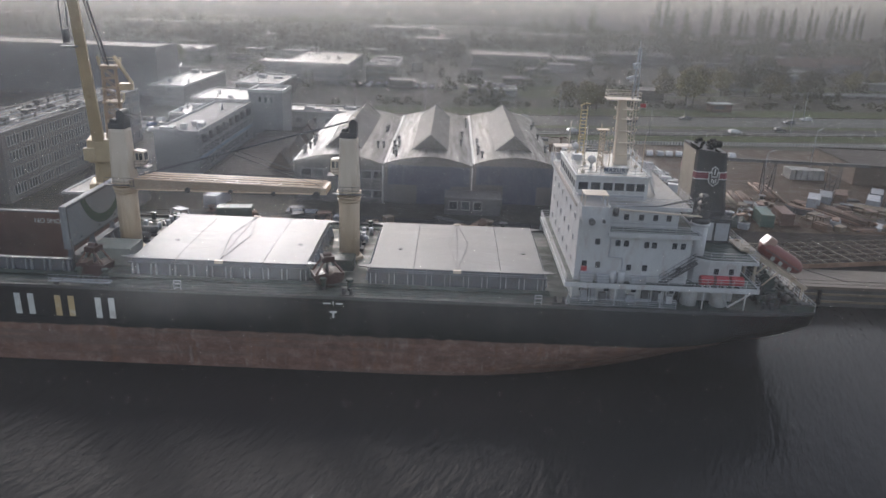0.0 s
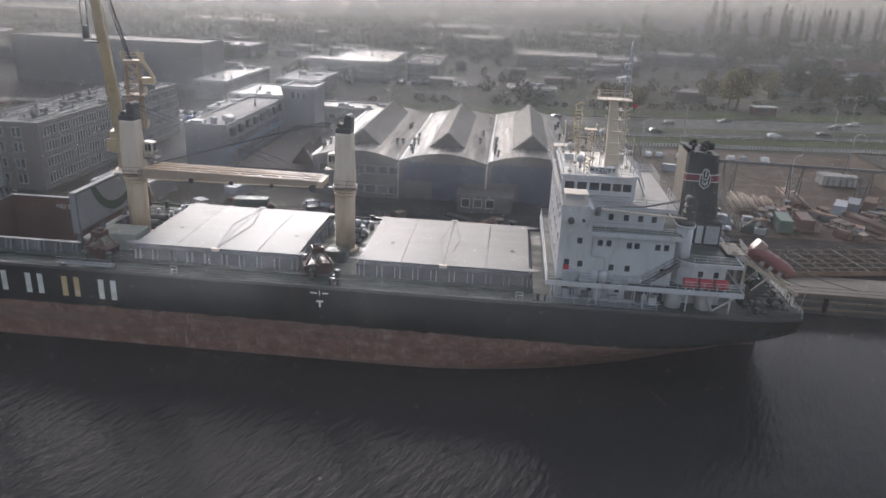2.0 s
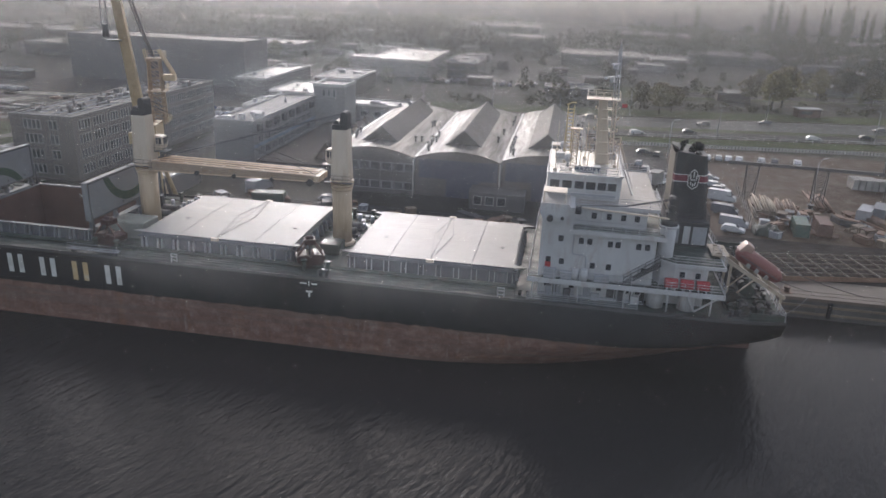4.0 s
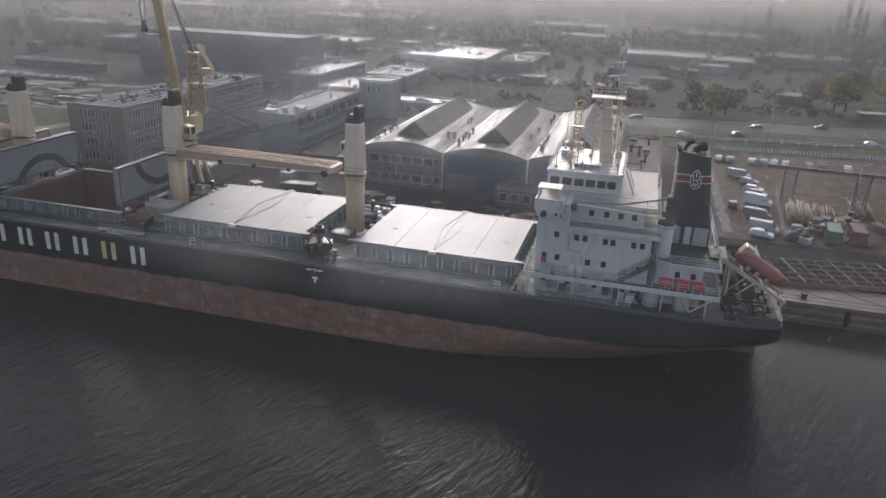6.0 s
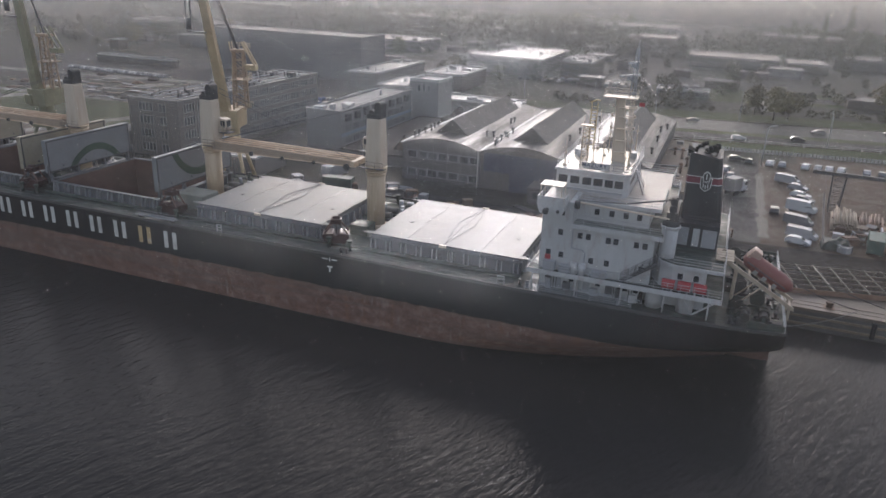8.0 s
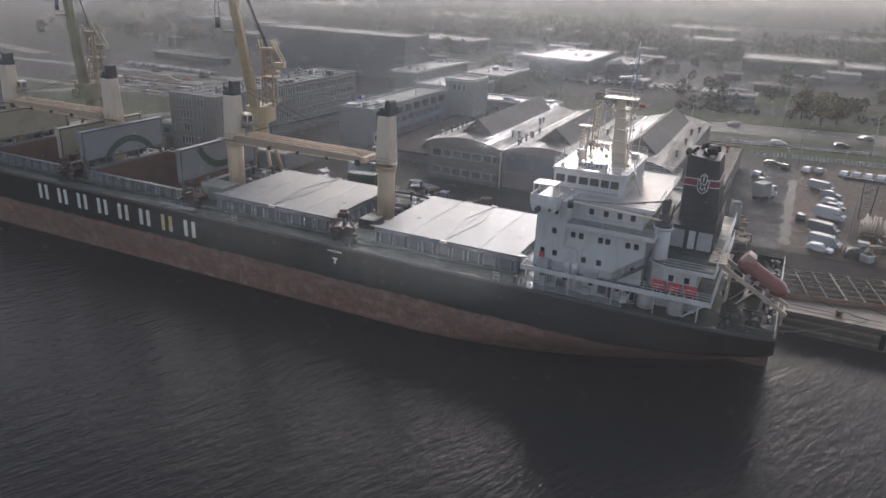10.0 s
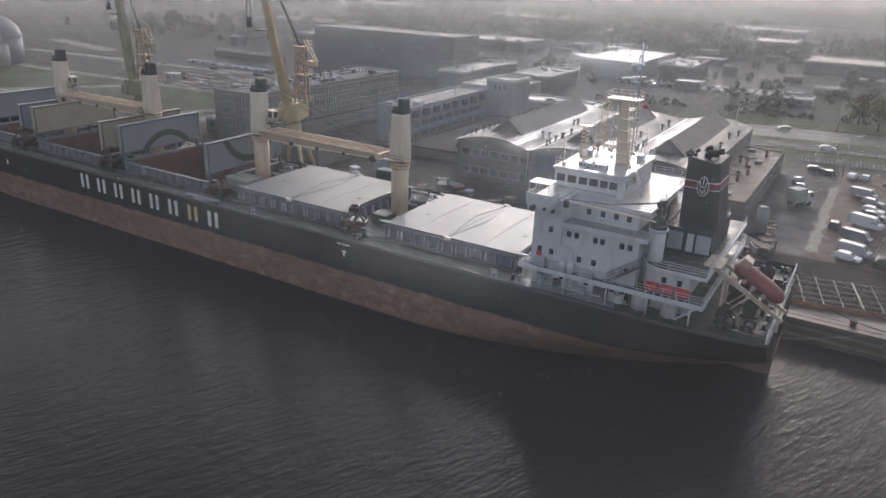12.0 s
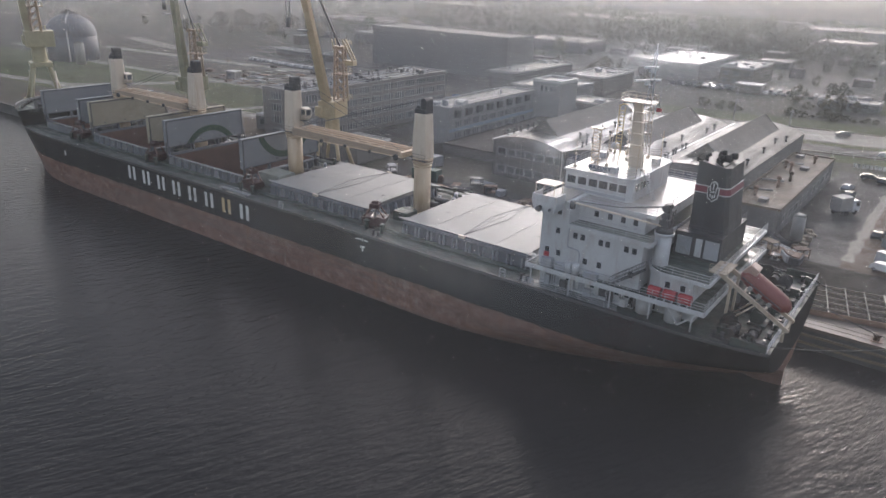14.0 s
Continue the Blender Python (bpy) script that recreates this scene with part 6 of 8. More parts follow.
# three vaulted halls
def vaulted_hall(x0, x1, y0, y1, group, wall):
    hall = thing("vaulted_hall", "old workshop hall with a curved grey roof and a ridge monitor", "hall", group, ((x0 + x1) / 2, y0, 3.0))
    w, L, zv, rise = (x1 - x0) / 2, y1 - y0, 8.0, 1.7
    n = 14
    arc = [(-w + 2 * w * i / n, zv + rise * (1 - (1 - 2 * i / n) ** 2)) for i in range(n + 1)]
    bm = B()
    prism(bm, [(-w, 0), (w, 0)] + arc[::-1], "y", 0.0, 0.4)
    prism(bm, [(-w, 0), (w, 0)] + arc[::-1], "y", L - 0.4, L)
    bx(bm, -w, -w + 0.4, 0.4, L - 0.4, 0, zv)
    bx(bm, w - 0.4, w, 0.4, L - 0.4, 0, zv)
    part("wall", bm, SHEDWALL, hall)
    bm = B()
    prism(bm, arc + [(u, v + 0.22) for u, v in arc[::-1]], "y", -0.5, L + 0.5)
    part("roof", bm, ROOFA, hall, "curved roof of worn grey felt")
    bm = B()
    bx(bm, -w - 0.15, -w + 0.35, -0.5, L + 0.5, zv + 0.1, zv + 0.4)
    part("gutter", bm, TRIM, hall)
    mo = [(-3.6, zv + 1.5), (3.6, zv + 1.5), (0.0, zv + 4.6)]
    bm = B()
    prism(bm, mo, "y", 7.2, L - 7)
    mon = part("ridge_monitor", bm, ROOFB, hall, "dark gable end of the ridge monitor")
    for s in (-1, 1):
        bm = B()
        prism(bm, [(s * 3.85, zv + 1.4), (0, zv + 4.72), (0, zv + 4.9), (s * 4.0, zv + 1.48)], "y", 6.9, L - 6.7)
        part("monitor_slope", bm, MONITOR, mon)
        for y in (6.85, L - 6.75):
            bm = B()
            tube(bm, [(s * 3.95, y, zv + 1.5), (0, y, zv + 4.92)], 0.1, 4)
            part("edge_trim", bm, STEEL, mon)
    rnd = random.Random(int(x0 * 10))
    for k in range(10):
        bm = B()
        y, s = (3.5 + 2.9 * k + rnd.uniform(-0.8, 0.8), -1) if k < 6 else (rnd.uniform(6, L - 5), 1)
        u = s * (w - rnd.uniform(0.9, 2.4))
        z = zv + rise * (1 - (u / w) ** 2)
        cyl(bm, (u, y, z), (u, y, z + 1.3), 0.22, 0.22, 8)
        cyl(bm, (u, y, z + 1.2), (u, y, z + 1.7), 0.42, 0.3, 8)
        part("roof_vent", bm, STEEL, hall)
    # front: blue cladding, gates
    if wall is BLUE:
        boxpart("blue_cladding", (-w + 0.7, w - 0.6, -0.12, 0.0, 3.9, 7.9), BLUE, hall, "faded blue sheet cladding", 0.0)
        boxpart("sliding_door", (-2.3, 4.6, -0.2, -0.1, 0.05, 6.4), BLUE, hall, "tall faded blue sliding door", 0.03)
    else:
        for row in (1.9, 5.9):
            for k in range(7):
                shared("window", WIN_F, hall, Matrix.Translation((-w + 2.4 + 2.05 * k * 1.18, -0.06, row)))
    for k in range(0 if wall is BLUE else 6):
        u = -w + 0.9 + (2 * w - 1.8) * k / 5
        boxpart("pilaster", (u - 0.12, u + 0.12, -0.3, -0.121, 0, 7.9), SHEDWALL, hall)
    bm = B()
    tube(bm, [(w - 0.1, -0.45, 8.0), (w - 0.1, -0.45, 0.2)], 0.14, 8)
    part("downpipe", bm, TRIM, hall)
    for u0, u1 in ((-w + 1.5, -2.6), (4.8, w - 1.5)) if wall is BLUE else ():
        bm = B()
        k = max(2, int((u1 - u0) / 1.5))
        for i in range(k):
            a = u0 + (u1 - u0) * i / k
            bx(bm, a + 0.05, a + (u1 - u0) / k - 0.05, -0.1, 0.0, 0.1, 3.6)
        part("gate", bm, SHEDWALL, hall)
    return hall


for (x0, x1), y0, y1 in (((-17.9, 0.0), 49.3, 104.5), ((0.1, 17.9), 50.2, 106.5), ((18.0, 35.3), 52.5, 110.5)):
    vaulted_hall(x0, x1, y0, y1, "three vaulted halls side by side", SHEDWALL if x0 < -1 else BLUE)
# low outbuildings in front of the halls
for x0, x1, y0, y1, top in ((12.5, 23.5, 43.5, 49.2, 6.2),):
    b, w, d, h = block_building("outbuilding", "low grey outbuilding against the hall front", x0, x1, y0, y1, top, SHEDWALL, ROOFB, 0.25, SHEDWALL)
    facade_windows(b, WIN_O, [-w + 1.7 + 2.4 * i for i in range(int((2 * w - 1.5) / 2.4))], [1.9], y=-d - 0.02)
# annex right of the halls
BROWNROOF = puddles(mat("brown_felt_roof", (0.13, 0.1, 0.075), 0.7, var=0.35, scale=0.18, grain=2.5, dirt=(0.22, 0.195, 0.16), dirt_amount=0.6, spec=0.15), 0.3, 0.62)
b, w, d, h = block_building("workshop_annex", "low grey workshop with a brown weathered flat roof", 35.6, 44.6, 49, 101, 8.0, SHEDWALL, BROWNROOF, 0.35, BROWNROOF)
for x, y, hh in ((-1.8, -19, 1.6), (0.2, -10, 2.0), (1.0, -3, 1.8), (-2.4, 8, 1.5), (1.6, 18, 1.4), (-0.5, 4, 2.2)):
    bm = B()
    cyl(bm, (x, y, h), (x, y, h + hh), 0.3, 0.28, 10)
    cyl(bm, (x, y, h + hh - 0.1), (x, y, h + hh + 0.5), 0.55, 0.35, 10)
    part("roof_vent", bm, RUSTY, b)
for y in (-15.5, -6.5, 12.0):
    bm = B()
    tube(bm, [(-w + 0.5, y, h + 0.45), (w - 4.2, y + 1.4, h + 0.45)], 0.22, 8)
    part("roof_pipe", bm, BALE, b)
for x, y in ((-2.2, 21.5), (1.2, 9.5), (0.5, -22)):
    boxpart("roof_unit", (x - 0.8, x + 0.8, y - 1.0, y + 1.0, h + 0.06, h + 0.8), SHEDWALL, b, "", 0.05)
facade_windows(b, WIN_OX, [-d + 4 + 5.2 * i for i in range(9)], [2.4], x=w + 0.02, turn=math.pi)
g = thing("upright_tank", "white upright cylindrical tank beside the workshop wall", "tank", at=(48.2, 48.4, 3.03))
bm = B()
cyl(bm, (0, 0, 0.5), (0, 0, 5.0), 1.1, 1.1, 20)
cyl(bm, (0, 0, 5.0), (0, 0, 5.4), 1.1, 0.6, 20)
part("vessel", bm, BALE, g)
for k in range(3):
    a = 2.1 * k
    bm = B()
    cyl(bm, (0.9 * math.cos(a), 0.9 * math.sin(a), 0), (0.9 * math.cos(a), 0.9 * math.sin(a), 0.7), 0.08, 0.08, 6)
    part("leg", bm, STEEL, g)
for i in range(7):
    g = thing("pallet_stack", "stack of weathered timber pallets by the workshop", "pallets", "pallets by the workshop", (49.0 + 0.9 * (i % 2), 46.2 + 1.6 * i, 3.03), 9 * i - 20)
    for j in range(2 + i % 4):
        for k in range(5):
            boxpart("slat", (-0.6 + 0.26 * k, -0.44 + 0.26 * k, -0.5, 0.5, 0.12 + 0.16 * j, 0.16 + 0.16 * j), TIMBER, g)
        boxpart("bearer", (-0.6, 0.62, -0.5, -0.38, 0.16 * j, 0.12 + 0.16 * j), TIMBER, g)
        boxpart("bearer", (-0.6, 0.62, 0.38, 0.5, 0.16 * j, 0.12 + 0.16 * j), TIMBER, g)
# low workshop with gabled skylights beside the halls
DARKROOF = mat("dark_tar_roof", (0.075, 0.066, 0.06), 0.88, spec=0.1, var=0.25, dirt=(0.07, 0.06, 0.055))
GABLE = mat("gable_boards", (0.13, 0.095, 0.075), 0.75, var=0.25, dirt=(0.08, 0.06, 0.05), stretch=(3, 3, 0.3))
b, w, d, h = block_building("low_workshop", "low dark workshop roof with a row of gabled skylights", -38.5, -18.9, 58, 108, 5.4, SHEDWALL, DARKROOF, 0.25, DARKROOF)
for i, (gx, gy, gw) in enumerate(((4.6, -16.0, 2.6), (5.2, -3.5, 2.6), (4.4, 9.5, 2.6), (3.6, 21.0, 2.4))):
    bm = B()
    prism(bm, [(gx - gw, h + 0.05), (gx + gw, h + 0.05), (gx, h + 3.9)], "y", gy - 3.0, gy + 3.0)
    sk = part("gabled_skylight", bm, GABLE, b, "brown boarded gable")
    for q in (-1, 1):
        bm = B()
        prism(bm, [(gx + q * (gw + 0.3), h - 0.1), (gx, h + 3.98), (gx, h + 4.16), (gx + q * (gw + 0.4), h)], "y", gy - 3.2, gy + 3.2)
        part("skylight_slope", bm, DARKROOF, sk)
b, w, d, h = block_building("transformer_house", "small flat-roofed brick building", -57, -46, 34, 46, 7, BRICK, METALROOF, 0.3)

# farther buildings
DARKHALL = mat("dark_cladding", (0.15, 0.15, 0.155), 0.7, var=0.15, stretch=(1, 1, 0.3))
FARWALL = [mat("far_wall_" + nm, c, 0.8, var=0.15, dirt=(0.09, 0.085, 0.08), stretch=(1, 1, 0.4)) for nm, c in (("grey", (0.15, 0.145, 0.14)), ("brown", (0.14, 0.12, 0.1)), ("pale", (0.24, 0.235, 0.23)))]
FAR_WEST = [
    (-90, -78.5, 158, 206, 9.5, BRICK, METALROOF), (-66, -50, 176, 206, 9.0, BRICK, ROOFB), (-72, -52, 146, 172, 7.5, RENDERED, METALROOF),
    (-62, -34, 240, 298, 10.5, SHEDWALL, METALROOF), (-26, -12, 243, 277, 10.5, RENDERED, ROOFB), (-68, -55, 116, 134, 7.5, RENDERED, METALROOF),
]
FAR_EAST = [
    (24, 70, 338, 372, 9.0, SHEDWALL, METALROOF), (74, 94, 342, 372, 8.0, RENDERED, METALROOF), (-170, -95, 178, 200, 20, DARKHALL, ROOFB),
    (100, 150, 380, 410, 9.0, SHEDWALL, ROOFA), (-20, 10, 410, 440, 12, BRICK, METALROOF), (20, 40, 212, 224, 6, RENDERED, ROOFA),
    (-240, -180, 240, 270, 9, SHEDWALL, METALROOF), (-330, -260, 300, 330, 10, BRICK, ROOFB), (-160, -120, 300, 330, 9, RENDERED, METALROOF),
    (200, 240, 420, 440, 8, BRICK, ROOFA), (180, 214, 330, 346, 7, RENDERED, METALROOF), (-120, -60, 420, 450, 10, SHEDWALL, METALROOF),
]
FAR_BACK = [
    (-250, -170, 500, 540, 11, SHEDWALL, METALROOF), (60, 120, 520, 560, 11, SHEDWALL, ROOFA), (-60, 0, 560, 600, 10, SHEDWALL, METALROOF),
    (240, 300, 540, 580, 10, BRICK, ROOFB), (-420, -340, 520, 560, 12, SHEDWALL, METALROOF),
]
FAR_NEAR = [
    (-40, -14, 128, 139, 7.8, SHEDWALL, METALROOF), (-94, -84.3, 44, 56, 6.8, BRICK, ROOFB), (-222, -180, 164, 169, 6.0, RENDERED, METALROOF),
]
FAR = FAR_WEST + FAR_EAST + FAR_BACK + FAR_NEAR
for i, (x0, x1, y0, y1, top, wall, roof) in enumerate(FAR):
    b, w, d, h = block_building("industrial_building", "flat-roofed works building fading into the mist", x0, x1, y0, y1, top, FARWALL[i % 3] if wall is not DARKHALL else wall, roof, 0.5, DARKHALL if wall is DARKHALL else TRIM)
    if y0 < 320 and wall is not DARKHALL:
        k = int(w * 2 / 4.5)
        facade_windows(b, WIN_F, [-w + 2.4 + 4.5 * j for j in range(k)], [3.0 * s + 2.2 for s in range(max(1, int(h / 3.2)))], y=-d - 0.02)
        roof_clutter(b, w, d, h, 8, 40 + i)

b, w, d, h = block_building("brown_store", "low brown store with a dark flat roof", 112, 142, 82, 104, 7.6, mat("brown_cladding", (0.11, 0.08, 0.062), 0.75, var=0.2, dirt=(0.08, 0.06, 0.05), stretch=(1, 1, 0.3)), DARKROOF, 0.3, DARKROOF)

# sheds and small houses beyond the railway
for x0, x1, y0, y1, top in ((177, 197, 335, 343, 6.5), (189, 209, 321, 328, 6.0), (183, 204, 405, 414, 7.5), (164, 192, 480, 491, 8.5), (220, 240, 290, 298, 6.5)):
    block_building("low_shed", "long low shed with a pale sheet roof", x0, x1, y0, y1, top, FARWALL[2], METALROOF, 0.2)


def house(x, y, rz, w, d, h, roof_m):
    g = thing("house", "small house with a steep reddish tiled roof", "house", "houses beyond the railway", (x, y, 3.0), rz)
    bm = B()
    bx(bm, -w, w, -d, d, 0, h)
    prism(bm, [(-d, h), (d, h), (0, h + d * 0.85)], "x", -w, w)
    part("wall", bm, FARWALL[2], g)
    for q in (-1, 1):
        bm = B()
        prism(bm, [(q * (d + 0.5), h - 0.4), (0, h + d * 0.85), (0, h + d * 0.85 + 0.3), (q * (d + 0.5), h - 0.1)], "x", -w - 0.4, w + 0.4)
        part("roof", bm, roof_m, g)
    boxpart("chimney", (w * 0.4, w * 0.4 + 0.8, 0.3, 1.0, h + d * 0.4, h + d * 0.85 + 1.2), GABLE, g)
    for u in (-w * 0.5, 0, w * 0.5):
        shared("window", WIN_O, g, Matrix.Translation((u, -d - 0.02, h * 0.5)))


TILEROOF = mat("red_roof_tiles", (0.17, 0.1, 0.075), 0.7, var=0.25, scale=0.6, dirt=(0.1, 0.075, 0.06))
for x, y, rz, w, d, h in ((202, 350, 12, 6, 4.5, 5.5), (219, 356, -8, 7, 5, 6), (236, 366, 10, 5.5, 4.5, 5), (252, 384, 20, 6.5, 5, 6), (268, 392, 5, 6, 4.5, 5.5)):
    house(x, y, rz, w, d, h, TILEROOF)
g = thing("kiosk", "small dull red kiosk by the road", "kiosk", at=(118, 196, 3.03), rz=10)
boxpart("wall", (-4.2, 4.2, -2.0, 2.0, 0, 3.0), OXIDE, g)
boxpart("roof", (-4.6, 4.6, -2.5, 2.4, 3.0, 3.25), TRIM, g)
boxpart("counter_window", (-3.2, 1.0, -2.05, -1.98, 1.2, 2.4), OFFICE_GLASS, g)

# far lake and shining roofs towards the sun
bm = B()
bx(bm, -445, -335, 1135, 1215, 2.9, 3.03)
bx(bm, -500, -345, 1235, 1400, 2.9, 3.03)
structure("water", bm, mat("lake_water", (0.03, 0.032, 0.035), 0.3, var=0.1, scale=0.02, grain=0.2, bump=0.3, spec=0.5), "distant lake glinting in the sun", "water")
rq = random.Random(77)
for i in range(30):
    y = rq.uniform(520, 1250)
    x = 20 - 0.287 * (y + 90) + rq.gauss(0, 26 + 0.03 * y)
    w2, d2 = rq.uniform(5, 16), rq.uniform(5, 12)
    block_building("far_house", "small flat-roofed house lost in the mist", x - w2, x + w2, y - d2, y + d2, 3 + rq.uniform(3.5, 7), rq.choice((BRICK, RENDERED, SHEDWALL)), METALROOF if i % 3 == 0 else ROOFB, 0.3)

# low sheds and yards scattered between the works
taken = [(a, b2, c, d2) for a, b2, c, d2, *_ in FAR]
n_shed = 0
while n_shed < 55:
    x, y = rq.uniform(-330, 190), rq.uniform(198, 520)
    if y < 205 + 0.2 * (x + 30):
        continue
    w2, d2 = rq.uniform(2.5, 11), rq.uniform(2.5, 7)
    if any(a - 14 < x < b2 + 14 and c - 10 < y < e2 + 10 for a, b2, c, e2 in taken) or (-290 < x < -235 and 60 < y < 105):
        continue
    taken.append((x - w2, x + w2, y - d2, y + d2))
    n_shed += 1
    block_building("low_shed", "low dark shed with a dull sheet roof", x - w2, x + w2, y - d2, y + d2, 3 + rq.uniform(2.4, 5.0), rq.choice(FARWALL), METALROOF if n_shed % 4 == 0 else ROOFB, 0.2, ROOFB if n_shed % 2 else TRIM)

# spherical gas tank
g = thing("storage_tank", "large pale blue-grey domed storage tank", "tank", at=(-263, 82, 3.0))
bm = B()
cyl(bm, (0, 0, 0), (0, 0, 11), 10.3, 10.3, 40)
TANKPAINT = mat("tank_blue_grey", (0.115, 0.125, 0.15), 0.6, var=0.2, scale=0.15, dirt=(0.1, 0.08, 0.07), dirt_amount=0.6)
part("shell", bm, TANKPAINT, g)
bm = B()
bmesh.ops.create_uvsphere(bm, u_segments=40, v_segments=20, radius=10.35, matrix=Matrix.Translation((0, 0, 10.8)) @ Matrix.Diagonal((1, 1, 0.85, 1)))
for f in bm.faces:
    f.smooth = True
part("dome", bm, TANKPAINT, g)
bm = B()
tube(bm, [(8.6, -6.4, 0), (8.6, -6.4, 11), (5.4, -4.4, 17.9), (0, 0, 20.0)], 0.32, 8)
part("ladder_cage", bm, WHITE, g)
bm = B()
rails(bm, [(-2.5, -2.0, 19.3), (2.5, -2.0, 19.3), (2.5, 2.0, 19.3), (-2.5, 2.0, 19.3), (-2.5, -2.0, 19.3)], 1.2, 3, 1.2, 0.08)
bx(bm, -2.7, 2.7, -2.2, 2.2, 19.1, 19.3)
bx(bm, -1.0, 0.4, -0.6, 0.8, 19.3, 21.2)
part("crown_platform", bm, STEEL, g, "dark railed platform on the crown")
g = thing("small_tank", "slim white upright tank beside the domed tank", "tank", at=(-246.5, 76, 3.0))
bm = B()
cyl(bm, (0, 0, 0), (0, 0, 8.5), 2.0, 2.0, 20)
cyl(bm, (0, 0, 8.5), (0, 0, 9.4), 2.0, 0.5, 20)
part("shell", bm, BALE, g)
bm = B()
rails(bm, [(2.05, 0, 8.6), (0, -2.05, 8.6), (-2.05, 0, 8.6)], 1.0, 2, 1.0, 0.06)
part("railing", bm, STEEL, g)


# ---- yard cranes on the quay ----
FADED = mat("faded_orange_paint", (0.34, 0.25, 0.17), 0.6, var=0.2, dirt=(0.2, 0.12, 0.07), dirt_amount=0.6)


def portal_crane(x, y, reach, lean, m=YELLOW, rz=0.0):
    c = thing("portal_crane", "yellow level-luffing shipyard crane on a four-legged portal", "crane", "portal cranes along the quay", (x, y, 3.05), rz)
    for sx in (-3.6, 3.6):
        for sy in (-3.6, 3.6):
            bm = B()
            cyl(bm, (sx, sy, 0.5), (sx * 0.45, sy * 0.45, 9.0), 0.45, 0.4, 8)
            bx(bm, sx - 1.0, sx + 1.0, sy - 0.4, sy + 0.4, 0, 0.8)
            part("leg", bm, m, c)
    bm = B()
    bx(bm, -2.4, 2.4, -2.4, 2.4, 8.6, 9.6)
    cyl(bm, (0, 0, 9.6), (0, 0, 13.2), 1.7, 1.5, 16)
    part("portal", bm, m, c, "", 0.1)
    bm = B()
    bx(bm, -2.6, 3.6, -2.0, 2.0, 13.2, 16.8)
    bx(bm, -3.0, -2.0, 1.0, 2.6, 13.6, 15.6)
    part("machine_house", bm, m, c, "", 0.1)
    bm = B()
    oy = -2.2
    for sy in (-1.2, 1.2):
        for sx in (-1.0, 1.0):
            tube(bm, [(sx, oy + sy, 16.8), (sx * 0.6, oy + sy * 0.75, 28.0)], 0.22, 6)
    for k in range(7):
        z = 17.2 + 1.5 * k
        f = 1 - 0.03 * k
        for sx in (-1, 1):
            tube(bm, [(sx * f, oy - 1.15 * f, z), (sx * f, oy + 1.15 * f, z + 1.5)], 0.1, 5)
            tube(bm, [(sx * f, oy - 1.15 * f, z), (sx * f, oy + 1.15 * f, z)], 0.1, 5)
        for sy in (-1, 1):
            tube(bm, [(-f, oy + sy * 1.15 * f, z), (f, oy + sy * 1.1 * f, z + 1.4)], 0.1, 5)
    bx(bm, -1.3, 1.6, oy - 1.4, oy + 1.2, 27.7, 28.2)
    bx(bm, -1.5, 1.9, oy - 1.7, oy + 1.4, 22.4, 22.6)
    part("tower_frame", bm, FADED, c, "faded orange lattice tower with platforms")
    bm = B()
    for sx in (-0.7, 0.7):
        tube(bm, [(sx, oy + 1.3, 28.2), (sx, oy + 1.5, 29.6)], 0.12, 6)
        tube(bm, [(sx, oy - 0.9, 29.6), (sx, oy - 3.2, 25.4)], 0.2, 6)
        tube(bm, [(sx, oy - 0.8, 25.2), (sx, oy - 3.2, 25.2)], 0.16, 6)
    bx(bm, -0.9, 0.9, oy - 3.4, oy - 1.4, 24.4, 25.4)
    part("counterweight_arm", bm, m, c)
    for z in (17.0, 22.6, 28.2):
        bm = B()
        rails(bm, [(-1.5, oy - 1.7, z), (1.9, oy - 1.7, z), (1.9, oy + 1.4, z)], 1.0, 2, 1.0, 0.04)
        part("railing", bm, m, c)
    bm = B()
    a, t = Vector((-1.4, 0.3, 15.6)), Vector((-1.4 - reach, 0.3, 15.6 + lean))
    q = (t - a).to_track_quat("Z", "Y").to_matrix().to_4x4()
    Lg = (t - a).length
    prism(bm, [(-0.85, -0.8), (0.85, -0.8), (0.85, 0.8), (-0.85, 0.8)], "z", 0, Lg)
    for v in bm.verts:
        k = v.co.z / Lg
        v.co = Matrix.Translation(a) @ q @ Vector((v.co.x * (1 - 0.35 * k), v.co.y * (1 - 0.35 * k), v.co.z))
    jib = part("jib", bm, m, c, "long yellow box jib")
    bm = B()
    p = a.lerp(t, 0.47)
    bx(bm, p.x - 1.6, p.x - 0.4, 0.6, 2.8, p.z, p.z + 0.25)
    part("jib_platform", bm, STEEL, jib)
    bm = B()
    tube(bm, [(0.0, oy, 28.2), (t.x, t.y, t.z)], 0.16, 6)
    tube(bm, [(0.6, oy + 0.5, 28.2), (t.x, t.y + 0.5, t.z)], 0.1, 5)
    part("tie_rod", bm, STEEL, c)
    bm = B()
    f = Vector((t.x - 1.4, 0.8, t.z - 0.6))
    tube(bm, [t, f], 0.4, 6)
    for s in (-0.4, 0.4):
        tube(bm, [(f.x, f.y + s, f.z), (f.x, f.y + s, f.z - 14.6)], 0.09, 5)
    cyl(bm, (f.x, f.y, f.z - 16.2), (f.x, f.y, f.z - 14.4), 0.5, 0.45, 10)
    part("hook_gear", bm, STEEL, c)
    return c


